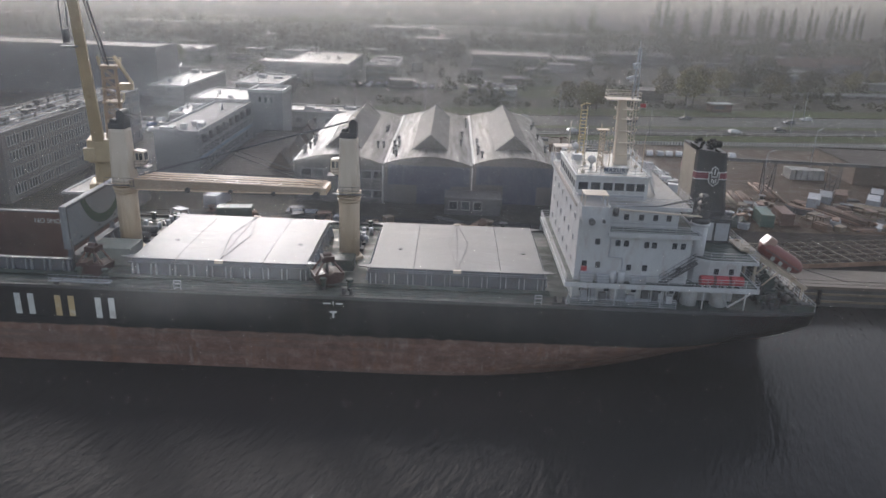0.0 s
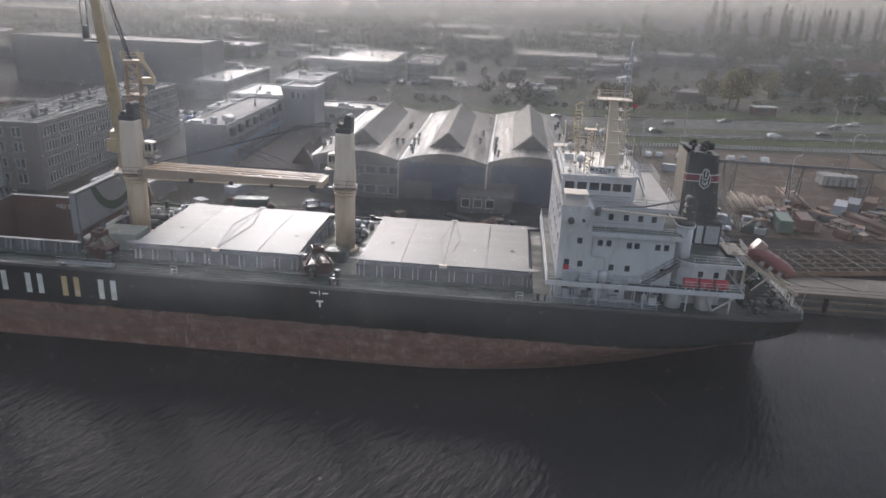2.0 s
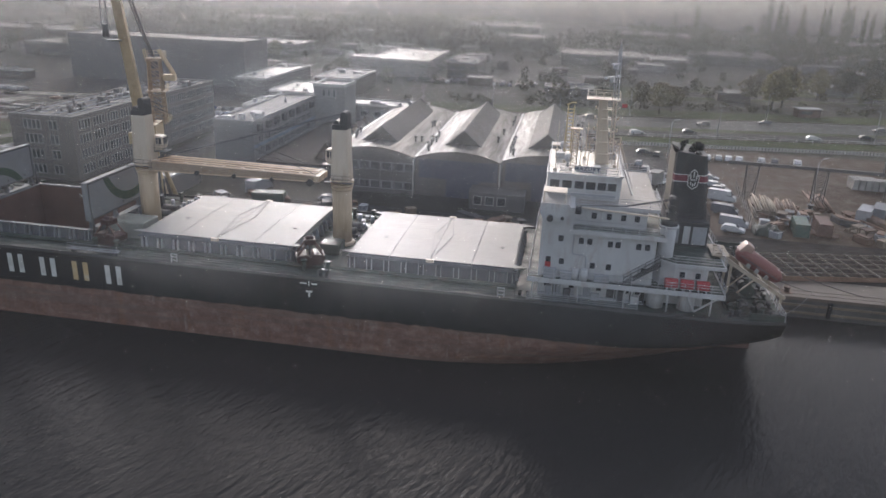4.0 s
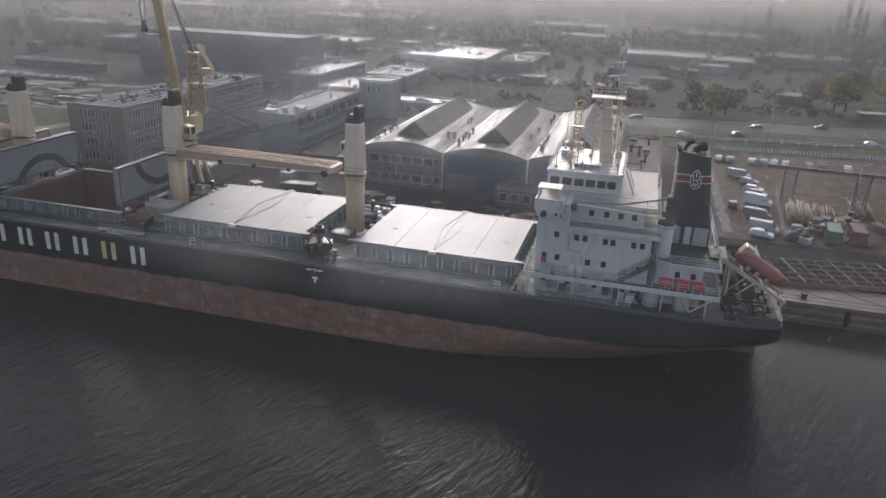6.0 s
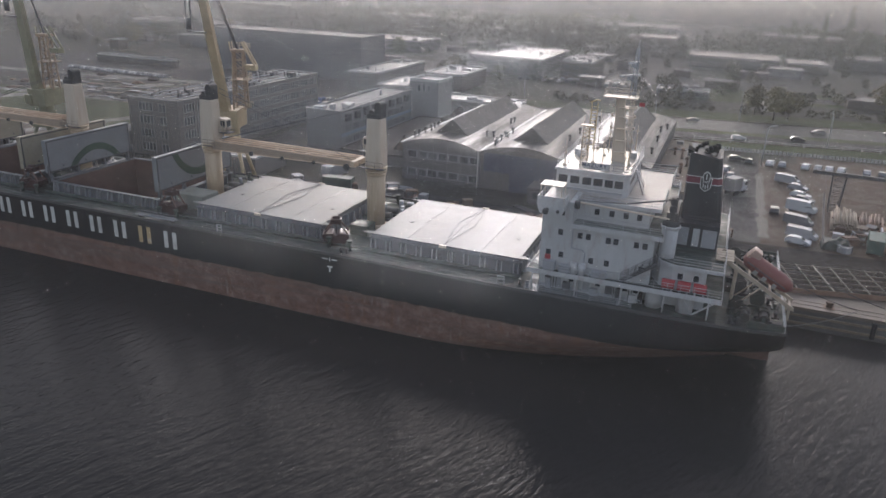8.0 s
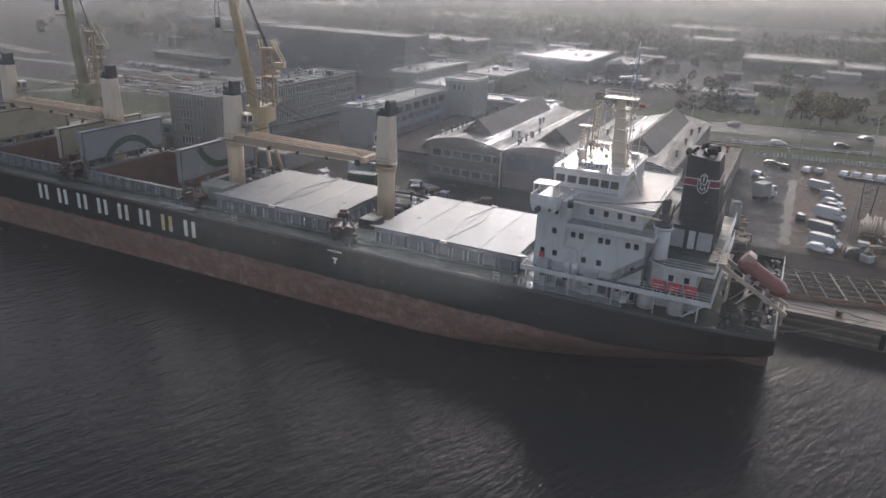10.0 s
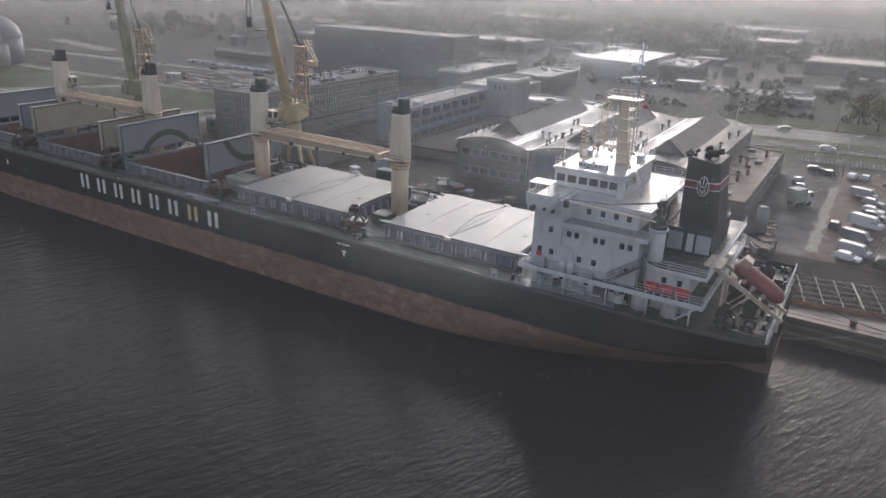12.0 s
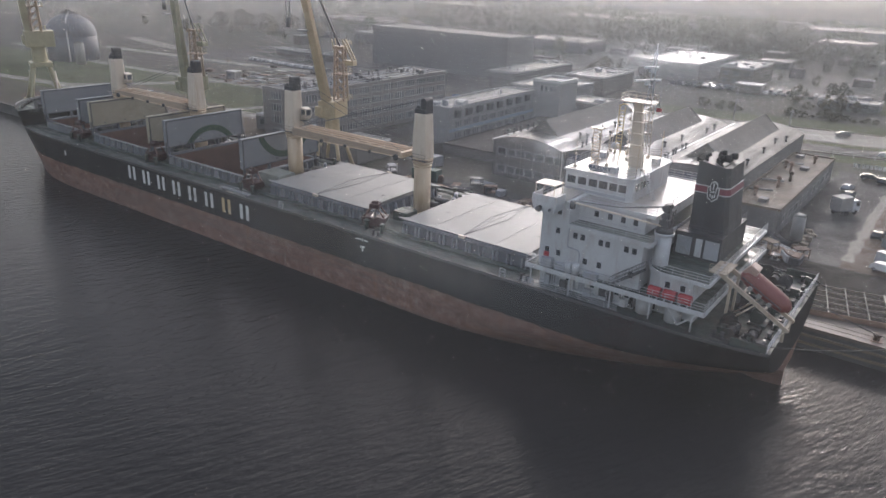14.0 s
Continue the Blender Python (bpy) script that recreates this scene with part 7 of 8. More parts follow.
portal_crane(-43.5, 23.5, 12.8, 34.0, rz=108)
portal_crane(-91.0, 22.0, 3.0, 34.0, mat("faded_olive_paint", (0.23, 0.22, 0.14), 0.6, var=0.2, dirt=(0.15, 0.12, 0.08)), 100)
portal_crane(-170.0, 23.0, 2.0, 30.0, mat("chalky_yellow_paint", (0.36, 0.32, 0.2), 0.6, var=0.2, dirt=(0.2, 0.15, 0.09)), 70).scale = (1.3, 1.3, 1.3)


# ---- vehicles ----
def car(paint, label, L=4.3, W=1.78, H=1.48, kind="car", name="car"):
    c = thing(name, label, kind, "parked vehicles in the yard")
    if kind == "car":
        prof = [(-L / 2, 0.35), (-L / 2, 0.85), (-L * 0.46, 0.98), (-L * 0.36, H * 0.97), (-L * 0.05, H), (L * 0.08, H * 0.96), (L * 0.24, 0.98), (L * 0.46, 0.82), (L / 2, 0.62), (L / 2, 0.35)]
        glass = [(-L * 0.44, 1.0), (-L * 0.35, H * 0.94), (L * 0.07, H * 0.93), (L * 0.215, 1.0)]
    else:
        prof = [(-L / 2, 0.4), (-L / 2, H * 0.97), (-L * 0.47, H), (L * 0.2, H), (L * 0.27, H * 0.95), (L * 0.38, H * 0.56), (L * 0.48, H * 0.46), (L / 2, H * 0.3), (L / 2, 0.4)]
        glass = [(L * 0.14, H * 0.58), (L * 0.14, H * 0.9), (L * 0.255, H * 0.9), (L * 0.365, H * 0.58)]
    bm = B()
    prism(bm, prof, "y", -W / 2, W / 2)
    for v in bm.verts:
        if v.co.z > 0.9:
            v.co.y *= 1 - 0.14 * min(1, (v.co.z - 0.9) / (H - 0.9 + 0.01))
    part("body", bm, paint, c, "", 0.05)
    bm = B()
    prism(bm, glass, "y", -W / 2 * 0.93, W / 2 * 0.93)
    for v in bm.verts:
        v.co.y *= 1 - 0.1 * (v.co.z > H * 0.8) + 0.015
    part("glazing", bm, GLASS, c)
    bm = B()
    u0, u1 = (L * 0.235, L * 0.09) if kind == "car" else (L * 0.375, L * 0.27)
    z0, z1 = (0.995, H * 0.965) if kind == "car" else (H * 0.58, H * 0.94)
    a = [bm.verts.new(v) for v in ((u0 + 0.03, -W * 0.42, z0), (u0 + 0.03, W * 0.42, z0), (u1 + 0.03, W * 0.38, z1), (u1 + 0.03, -W * 0.38, z1))]
    bm.faces.new(a)
    part("windscreen", bm, GLASS, c)
    for sx in (-0.31, 0.31):
        for sy in (-1, 1):
            bm = B()
            cyl(bm, (L * sx, sy * (W / 2 - 0.2), 0.32), (L * sx, sy * (W / 2 + 0.02), 0.32), 0.32, 0.32, 14)
            wl = part("wheel", bm, TYRE, c)
            bm = B()
            cyl(bm, (L * sx, sy * (W / 2 - 0.1), 0.32), (L * sx, sy * (W / 2 + 0.035), 0.32), 0.19, 0.19, 10)
            part("rim", bm, GREY, wl)
    return c


def lorry(name, label, at, rz, L, paint, cab_paint):
    c = thing(name, label, "lorry", at=at, rz=rz)
    boxpart("box_body", (-L / 2, L / 2 - 2.4, -1.24, 1.24, 1.1, 3.8), paint, c, "", 0.06)
    boxpart("body_roof", (-L / 2 + 0.05, L / 2 - 2.45, -1.2, 1.2, 3.8, 3.86), BALE, c)
    boxpart("chassis", (-L / 2 + 0.2, L / 2 - 0.4, -0.5, 0.5, 0.7, 1.08), STEEL, c)
    bm = B()
    prism(bm, [(L / 2 - 2.2, 0.6), (L / 2, 0.6), (L / 2, 1.7), (L / 2 - 0.25, 2.9), (L / 2 - 2.2, 3.0)], "y", -1.2, 1.2)
    cab = part("cab", bm, cab_paint, c, "", 0.06)
    bm = B()
    prism(bm, [(L / 2 - 1.3, 1.8), (L / 2 - 0.12, 1.8), (L / 2 - 0.33, 2.7), (L / 2 - 1.3, 2.7)], "y", -1.215, 1.215)
    part("cab_glazing", bm, GLASS, cab)
    for x in (-L / 2 + 1.2, -L / 2 + 2.4, L / 2 - 1.1):
        for s in (-1, 1):
            bm = B()
            cyl(bm, (x, s * 0.85, 0.5), (x, s * 1.2, 0.5), 0.5, 0.5, 16)
            part("wheel", bm, TYRE, c)
    return c


lorry("box_truck", "small white box truck parked beside the workshop", (52.0, 73.5, 3.03), 62, 6.0, BALE, CARS[0])


def wagon(x, y, rz):
    g = thing("goods_wagon", "pale flat goods wagon standing on the railway", "wagon", "goods wagons in a line", (x, y, 3.1), rz)
    boxpart("deck", (-6.4, 6.4, -1.4, 1.4, 1.0, 1.3), BALE, g)
    for k in range(8):
        for q in (-1.35, 1.35):
            boxpart("stake", (-6.1 + 1.72 * k, -5.9 + 1.72 * k, q - 0.07, q + 0.07, 1.3, 2.5), BALE, g)
    for q in (-1.4, 1.4):
        boxpart("side_board", (-6.4, 6.4, q - 0.04, q + 0.04, 1.3, 2.2), TRIM, g)
    for u in (-4.6, 4.6):
        boxpart("bogie", (u - 1.3, u + 1.3, -1.0, 1.0, 0.1, 0.95), STEEL, g)


for i in range(9):
    wx = 172 + 13.6 * i
    wagon(wx, 254 + 0.158 * (wx - 180) - 3.2, 9)
g = thing("portal_pylon", "pale lattice portal pylon beyond the railway", "pylon", at=(150, 473, 3.0), rz=8)
for u in (-5.5, 5.5):
    bm = B()
    for q in (-1, 1):
        tube(bm, [(u + q * 1.6, 0, 0), (u + q * 0.5, 0, 15)], 0.22, 5)
    for k in range(6):
        tube(bm, [(u - 1.5 + 0.16 * k, 0, 2.3 * k), (u + 1.4 - 0.16 * k, 0, 2.3 * k + 2.2)], 0.12, 4)
    part("leg", bm, BALE, g)
bm = B()
for z in (14.2, 15.4):
    tube(bm, [(-8.5, 0, z), (8.5, 0, z)], 0.2, 5)
for k in range(9):
    tube(bm, [(-8 + 1.9 * k, 0, 14.2), (-7 + 1.9 * k, 0, 15.4)], 0.12, 4)
part("cross_beam", bm, BALE, g)
NAMES = ("white", "silver", "grey", "black", "blue", "red")
proto = [car(m, nm + " parked car seen small among others") for m, nm in zip(CARS, NAMES)]
vans = [car(CARS[0], "white delivery van parked in the yard", 5.8, 2.0, 2.5, "van", "van"), car(CARS[1], "silver delivery van parked in the yard", 5.4, 1.95, 2.1, "van", "van"), car(CARS[2], "dark grey van parked among the others", 5.4, 1.95, 2.0, "van", "van")]
rnd = random.Random(7)
spots = []
for i, x in enumerate((55.2, 60.2, 63.0, 68.6, 71.4, 74.0, 76.8, 82.5, 86.0, 91.8)):
    spots.append((proto[(3, 0, 1, 0, 1, 0, 0, 1, 2, 0)[i]], x, 106.2 + 0.06 * (x - 55), 82 + rnd.uniform(-6, 6)))
for p, x, y in ((vans[1], 63.4, 89.0), (proto[1], 65.4, 83.6), (proto[0], 65.6, 76.8), (proto[2], 66.0, 73.0), (vans[0], 65.0, 65.2), (vans[2], 63.9, 55.4), (vans[1], 64.0, 46.8), (proto[0], 63.2, 43.0)):
    spots.append((p, x, y, -17 + rnd.uniform(-3, 3)))
spots += [(proto[3], 59.8, 61.6, 85), (proto[3], 52, 108, 10), (proto[2], 50.8, 88, 85), (proto[1], 49.5, 94, 80)]
for k in range(26):
    spots.append((rnd.choice(proto), -84 + 3.1 * (k % 9), 112.5 + 7.5 * (k // 9), 90 + rnd.uniform(-5, 5)))
for k in range(34):
    spots.append((rnd.choice(proto[:4]), -40 + 3.4 * (k % 17), 226 + 8 * (k // 17) + 0.3 * (k % 17), 95 + rnd.uniform(-6, 6)))
for k in range(14):
    x = -5 + 14 * k + rnd.uniform(-5, 5)
    spots.append((rnd.choice(proto[:4]), x, road_y(x, (-15, -11, 4, 11)[k % 4]), 10 + (180 if k % 4 > 1 else 0)))
for k in range(17):
    spots.append((rnd.choice(proto[:2]), -211 + 3.05 * k, 140.5 - 0.07 * k, 96 + rnd.uniform(-5, 5)))
used = set()
for p, x, y, rz in spots:
    m = pose(x, y, 3.04, 0, 0, rz)
    if p.name in used:
        copy_thing(p, m)
    else:
        used.add(p.name)
        p.matrix_basis = m
for p in proto + vans:
    if p.name not in used:
        p.matrix_basis = pose(130 + 5 * rnd.random(), 190, 3.04, 0, 0, 14)

# ---- yard clutter ----
LATTICE_SHADE = mat("lattice_shade", (0.034, 0.027, 0.023), 0.9, var=0.35, scale=0.5, spec=0.08)
LATTICE = mat("lattice_steel", (0.13, 0.108, 0.088), 0.45, var=0.3)
# Dark road band, carried on below the lattice to paint in its shade.
strip("pavement", [(44, 29.4), (120, 31.0)], 21, 3.036, mat("dark_ground_band", (0.034, 0.03, 0.027), 0.95, spec=0.05, var=0.4, scale=0.3, dirt=(0.08, 0.07, 0.06)), "dark road band, its tone also holding the shade under the lattice", "yard")
g = thing("steel_grid", "low welded steel lattice lying along the quay", "steel frame", at=(56.6, 17.4, 3.05), rz=12)
for i in range(21):
    boxpart("beam", (2.6 * i, 2.6 * i + (0.22 if i % 6 == 4 else 0.1), 0, 11.0, 0.62, 0.82), LATTICE, g)
for j in range(6):
    boxpart("beam", (0, 52.4, 2.15 * j, 2.15 * j + 0.1, 0.44, 0.62), LATTICE, g)
boxpart("side_plate", (0, 52.4, -0.06, -0.004, 0.02, 0.8), RUSTY, g, "dark rusty plate along the front of the lattice")
# Dark sheets on the ground put the lattice's shadow into colour.
for i in range(18):
    boxpart("shade_sheet", (2.9 * i + 0.16, 2.9 * i + 2.86, 0.05, 10.95, 0.1 + 0.03 * (i % 2), 0.16 + 0.03 * (i % 2)), LATTICE_SHADE, g)
for i in range(6):
    for j in range(3):
        boxpart("foot", (10 * i, 10 * i + 0.25, 5.3 * j, 5.3 * j + 0.25, 0, 0.44), LATTICE, g)
for x in (65.8, 84, 99, -20, -5, 10):
    g = thing("quay_bollard", "stout rusty mooring bollard on the quay edge", "bollard", "bollards along the quay", (x, 14.7, 3.05))
    bm = B()
    cyl(bm, (0, 0, 0), (0, 0, 0.7), 0.45, 0.35, 14)
    cyl(bm, (0, 0, 0.7), (0, 0, 0.95), 0.55, 0.5, 14)
    part("post", bm, RUSTY, g)
    boxpart("base", (-0.7, 0.7, -0.7, 0.7, 0, 0.08), RUSTY, g)
for x in (71.5, 95):
    g = thing("quay_fender", "dark rubber fender hanging on the quay", "fender", "fenders on the quay wall", (x, 12.1, 0.5))
    bm = B()
    cyl(bm, (0, 0, 0), (0, 0, 2.4), 0.35, 0.35, 12)
    part("block", bm, TYRE, g, "", 0.05)


def pile_of(name, label, category, x, y, n, length, r, m, seed, rz=0):
    g = thing(name, label, category, at=(x, y, 3.03), rz=rz)
    rd = random.Random(seed)
    for i in range(n):
        lay = i // 8
        bm = B()
        o = (i % 8) * r * 2.3 + lay * r
        cyl(bm, (o, rd.uniform(-0.8, 0.8), r + lay * r * 1.75), (o + rd.uniform(-0.5, 0.5), length + rd.uniform(-1, 1), r + lay * r * 1.75), r, r, 8)
        part("pipe", bm, m, g)
    return g


pile_of("pipe_stack", "stack of tan weathered pipes on the ground", "pipes", 69.6, 54.5, 30, 12.5, 0.24, TIMBER, 1, -5)
pile_of("pipe_stack", "stack of grey-brown tubes on the ground", "pipes", 74.6, 57.5, 14, 11, 0.26, RUSTY, 2, -8)
pile_of("pipe_stack", "heap of brown steel tubes on the ground", "pipes", 83.6, 63, 14, 14, 0.22, RUSTY, 3, -6)
pile_of("pipe_stack", "stack of long brown steel tubes", "pipes", 95, 45, 30, 15, 0.2, RUSTY, 4, 20)
pile_of("timber_stack", "stack of weathered timber on the ground", "timber", 112, 48, 20, 16, 0.3, TIMBER, 5, 60)
for i in range(34):
    rd = random.Random(100 + i)
    g = thing("wrapped_bale", "pale wrapped bale stacked in the yard", "bale", "bales in the yard", (98.6 + 1.45 * (i % 6), 85.5 + 1.5 * ((i // 6) % 3), 3.03 + 1.25 * (i // 18)), rd.uniform(-6, 6))
    boxpart("bale", (-0.62, 0.62, -0.62, 0.62, 0, 1.25), BALE, g, "", 0.12)


def container(x, y, rz, m, label, L=6.06):
    g = thing("shipping_container", label, "container", "containers in the yard", (x, y, 3.03), rz)
    bm = B()
    bx(bm, -L / 2, L / 2, -1.2, 1.2, 0.15, 2.55)
    k = int(L / 0.3)
    for i in range(k):
        xx = -L / 2 + 0.15 + i * (L - 0.3) / k
        for s in (-1, 1):
            bx(bm, xx, xx + 0.14, s * 1.22 - 0.03, s * 1.22 + 0.03, 0.3, 2.4)
    part("body", bm, m, g)
    for sx in (-L / 2, L / 2):
        for sy in (-1.2, 1.2):
            boxpart("corner_post", (sx - 0.09, sx + 0.09, sy - 0.09, sy + 0.09, 0, 2.6), m, g)
    for s in (0.05, -1.15):
        boxpart("door", (L / 2 + 0.005, L / 2 + 0.06, s, s + 1.1, 0.25, 2.4), m, g)


container(75.9, 46.2, 82, TEAL, "teal shipping container standing in the yard")
container(80.3, 47.6, 84, OXIDE, "dull red shipping container standing in the yard")
container(92.0, 59.5, 62, GREY, "grey-blue shipping container standing in the yard")
container(95.6, 62.0, 62, UNDER, "blue-grey shipping container standing in the yard")
container(100.0, 64.0, 62, RUSTY, "rust-brown shipping container standing in the yard")
container(105.0, 60.0, 60, GREY, "grey shipping container standing in the yard")
container(109.0, 66.0, 60, UNDER, "blue-grey shipping container beside the brown store")


def scrap(i, x, y):
    rd = random.Random(300 + i)
    g = thing("scrap_part", "rusty steel part lying in the yard", "scrap", "scrap in the yard", (x, y, 3.03), rd.uniform(0, 180))
    m = (RUSTY, STEEL, GREY, RUSTY, TIMBER)[i % 5]
    k = i % 6
    if k == 0:
        for j in range(4):
            boxpart("girder", (-3, 3, j * 0.45, j * 0.45 + 0.25, 0, 0.3), m, g)
    elif k == 1:
        bm = B()
        for u in (-1.2, 1.2):
            for v in (-0.8, 0.8):
                bx(bm, u - 0.08, u + 0.08, v - 0.08, v + 0.08, 0, 1.5)
        bx(bm, -1.3, 1.3, -0.9, 0.9, 1.5, 1.62)
        bx(bm, -1.3, 1.3, -0.9, 0.9, 0.3, 0.4)
        part("rack", bm, m, g)
    elif k == 2:
        boxpart("crate", (-0.9, 0.9, -0.7, 0.7, 0, 1.1), m, g, "", 0.04)
        boxpart("lid", (-0.95, 0.95, -0.75, 0.75, 1.1, 1.18), m, g)
    elif k == 3:
        for j in range(5):
            bm = B()
            cyl(bm, (j * 0.5, rd.uniform(-0.5, 0), 0.2), (j * 0.5 + rd.uniform(-0.3, 0.3), 5.5, 0.2), 0.19, 0.19, 8)
            part("tube", bm, m, g)
    elif k == 4:
        bm = B()
        for z in (0.0, 0.9):
            cyl(bm, (0, 0, z), (0, 0, z + 0.1), 0.8, 0.8, 14)
        cyl(bm, (0, 0, 0.1), (0, 0, 0.9), 0.4, 0.4, 12)
        part("cable_drum", bm, m, g)
    else:
        boxpart("skip", (-1.6, 1.6, -0.9, 0.9, 0, 1.2), m, g, "", 0.1)
        boxpart("load", (-1.4, 1.4, -0.7, 0.7, 1.2, 1.45), RUSTY, g, "", 0.2)


rs = random.Random(9)
for i in range(70):
    scrap(i, rs.uniform(70, 116), rs.uniform(41, 58) if i % 4 else rs.uniform(58, 66))
for i in range(12):
    scrap(100 + i, rs.uniform(40, 52), rs.uniform(36, 46))
# store yard west of the office block: stacked plates, racks and a hut
ry = random.Random(53)
for i in range(26):
    g = thing("plate_stack", "low stack of grey steel plates on timber bearers", "steel plates", "plate stacks in the west yard", (-176 + 9.0 * (i % 5) + ry.uniform(-2.5, 2.5), 92 + 6.5 * (i // 5) + ry.uniform(-1.5, 1.5), 3.04), 8 + ry.uniform(-8, 8))
    for k in range(ry.randint(1, 3)):
        a, b2 = ry.uniform(1.6, 3.4), ry.uniform(0.8, 1.5)
        boxpart("plate", (-a, a, -b2, b2, 0.15 + 0.2 * k, 0.31 + 0.2 * k), (STEEL, BALE, RUSTY, GREY)[(i + k) % 4], g)
    for u in (-1.0, 1.0):
        boxpart("bearer", (u - 0.1, u + 0.1, -0.75, 0.75, 0, 0.15), TIMBER, g)
g = thing("hut", "small white flat-roofed hut in the west yard", "hut", at=(-171, 97, 3.04), rz=6)
boxpart("wall", (-2.2, 2.2, -1.6, 1.6, 0, 3.0), BALE, g)
boxpart("roof", (-2.5, 2.5, -1.9, 1.9, 3.0, 3.18), TRIM, g)
boxpart("window", (-1.2, 0.4, -1.66, -1.59, 1.2, 2.2), OFFICE_GLASS, g)
for i in range(30):
    rz2 = ry.uniform(0, 180)
    g = thing("spoil_heap", "small heap of earth and rubble", "heap", "rubble heaps on the works ground", (ry.uniform(-215, -95), ry.uniform(88, 132), 3.02), rz2)
    bm = B()
    bmesh.ops.create_icosphere(bm, subdivisions=2, radius=1.0)
    w2, h2 = ry.uniform(1.2, 3.0), ry.uniform(0.5, 1.3)
    for v in bm.verts:
        k = 1 + 0.35 * noise.noise(v.co * 1.7 + Vector((i, 0, 0)))
        v.co = Vector((v.co.x * w2 * k, v.co.y * w2 * 0.7 * k, max(-0.02, v.co.z * h2 * k)))
    part("heap", bm, (GROUND, RUSTY, CONC)[i % 3], g)
# gear standing on the quay behind the ship
rs2 = random.Random(31)
for i in range(46):
    scrap(200 + i, rs2.uniform(-38, 24), rs2.uniform(21.5, 40))
for i, (x, y, rz, m, label) in enumerate(((-26, 35, 8, TEAL, "teal shipping container on the quay"), (-32, 44, 80, GREY, "grey shipping container near the offices"))):
    container(x, y, rz, m, label)
for i in range(14):
    g = thing("oil_drum", "blue steel drum standing on the quay", "drum", "drums on the quay", (-12 + 0.75 * (i % 5), 30 + 0.8 * (i // 5), 3.03))
    bm = B()
    cyl(bm, (0, 0, 0), (0, 0, 0.88), 0.3, 0.3, 14)
    for z in (0.0, 0.3, 0.58, 0.84):
        cyl(bm, (0, 0, z), (0, 0, z + 0.04), 0.315, 0.315, 14)
    part("drum", bm, CARS[4] if i % 3 else RUSTY, g)
# travelling gantry on trestles
g = thing("gantry", "long dark gantry beam on lattice trestles over the yard", "gantry", at=(70.6, 69.2, 3.03), rz=-3)
bm = B()
bx(bm, -4.5, 36, -0.3, 0.3, 7.7, 8.2)
bx(bm, -4.5, 36, -0.45, 0.45, 7.55, 7.7)
part("beam", bm, STEEL, g)
for x in (0.6, 14.6, 29.0):
    bm = B()
    for q in (-1, 1):
        for r2 in (-1, 1):
            tube(bm, [(x + q * 0.9, r2 * 1.5, 0), (x + q * 1.3, r2 * 0.3, 7.6)], 0.1, 6)
    for k in range(6):
        z = 0.5 + 1.2 * k
        wy = 1.4 - 0.17 * k
        for r2 in (-1, 1):
            tube(bm, [(x - 0.95, r2 * wy, z), (x + 1.0, r2 * (wy - 0.16), z + 1.1)], 0.05, 5)
            tube(bm, [(x - 0.95, r2 * wy, z), (x + 0.95, r2 * wy, z)], 0.05, 5)
        tube(bm, [(x + 1.0, -wy, z), (x + 1.0, wy, z + 1.1)], 0.05, 5)
    part("trestle", bm, STEEL, g)
g = thing("yard_fence", "dark mesh fence between the parked vans and the yard", "fence", at=(0, 0, 3.02))
pts = [(70.2 - 0.089 * (77.5 - y), y) for y in [42.5 + 2.5 * k for k in range(15)]]
for x, y in pts:
    boxpart("post", (x - 0.05, x + 0.05, y - 0.05, y + 0.05, 0, 1.9), STEEL, g)
for z in (0.1, 0.55, 1.0, 1.4, 1.85):
    bm = B()
    tube(bm, [(x, y, z) for x, y in pts], 0.025, 4)
    part("wire", bm, STEEL, g)
g = thing("covered_heap", "heap under a dark green tarpaulin", "tarpaulin", at=(69.4, 44.0, 3.03))
bm = B()
bmesh.ops.create_grid(bm, x_segments=22, y_segments=18, size=1.0)
for v in bm.verts:
    u, w2 = v.co.x, v.co.y
    edge = max(0.0, 1 - max(abs(u), abs(w2)) ** 6)
    v.co = Vector((u * 2.4, w2 * 1.9, (1.9 * edge ** 0.5) * (0.8 + 0.35 * noise.noise(Vector((u * 2.3, w2 * 2.3, 4.0)))) + 0.02))
for f in bm.faces:
    f.smooth = True
part("tarpaulin", bm, mat("green_tarpaulin", (0.03, 0.037, 0.027), 0.6, var=0.3, scale=1.2), g)


# railway fence
g = thing("railway_fence", "long pale fence of posts and rails beside the road", "fence", at=(0, 0, 3.0))
fx = [(x, road_y(x, -20.5)) for x in range(40, 230, 5)]
for x, y in fx:
    boxpart("post", (x - 0.08, x + 0.08, y - 0.08, y + 0.08, 0, 1.3), TRIM, g)
for z in (0.7, 1.2):
    bm = B()
    tube(bm, [(x, y, z) for x, y in fx], 0.05, 4)
    part("rail", bm, TRIM, g)


g = thing("picket_fence", "pale low picket fence behind the parked cars", "fence", at=(0, 0, 3.0))
for i in range(120):
    x = 47 + 0.95 * i
    y = 119.0 + 0.13 * (x - 47)
    boxpart("picket", (x - 0.2, x + 0.2, y - 0.04, y + 0.04, 0.1, 1.15), TRIM, g)
for z in (0.35, 0.95):
    bm = B()
    tube(bm, [(46.5, 119.0, z), (161, 133.8, z)], 0.05, 4)
    part("rail", bm, TRIM, g)


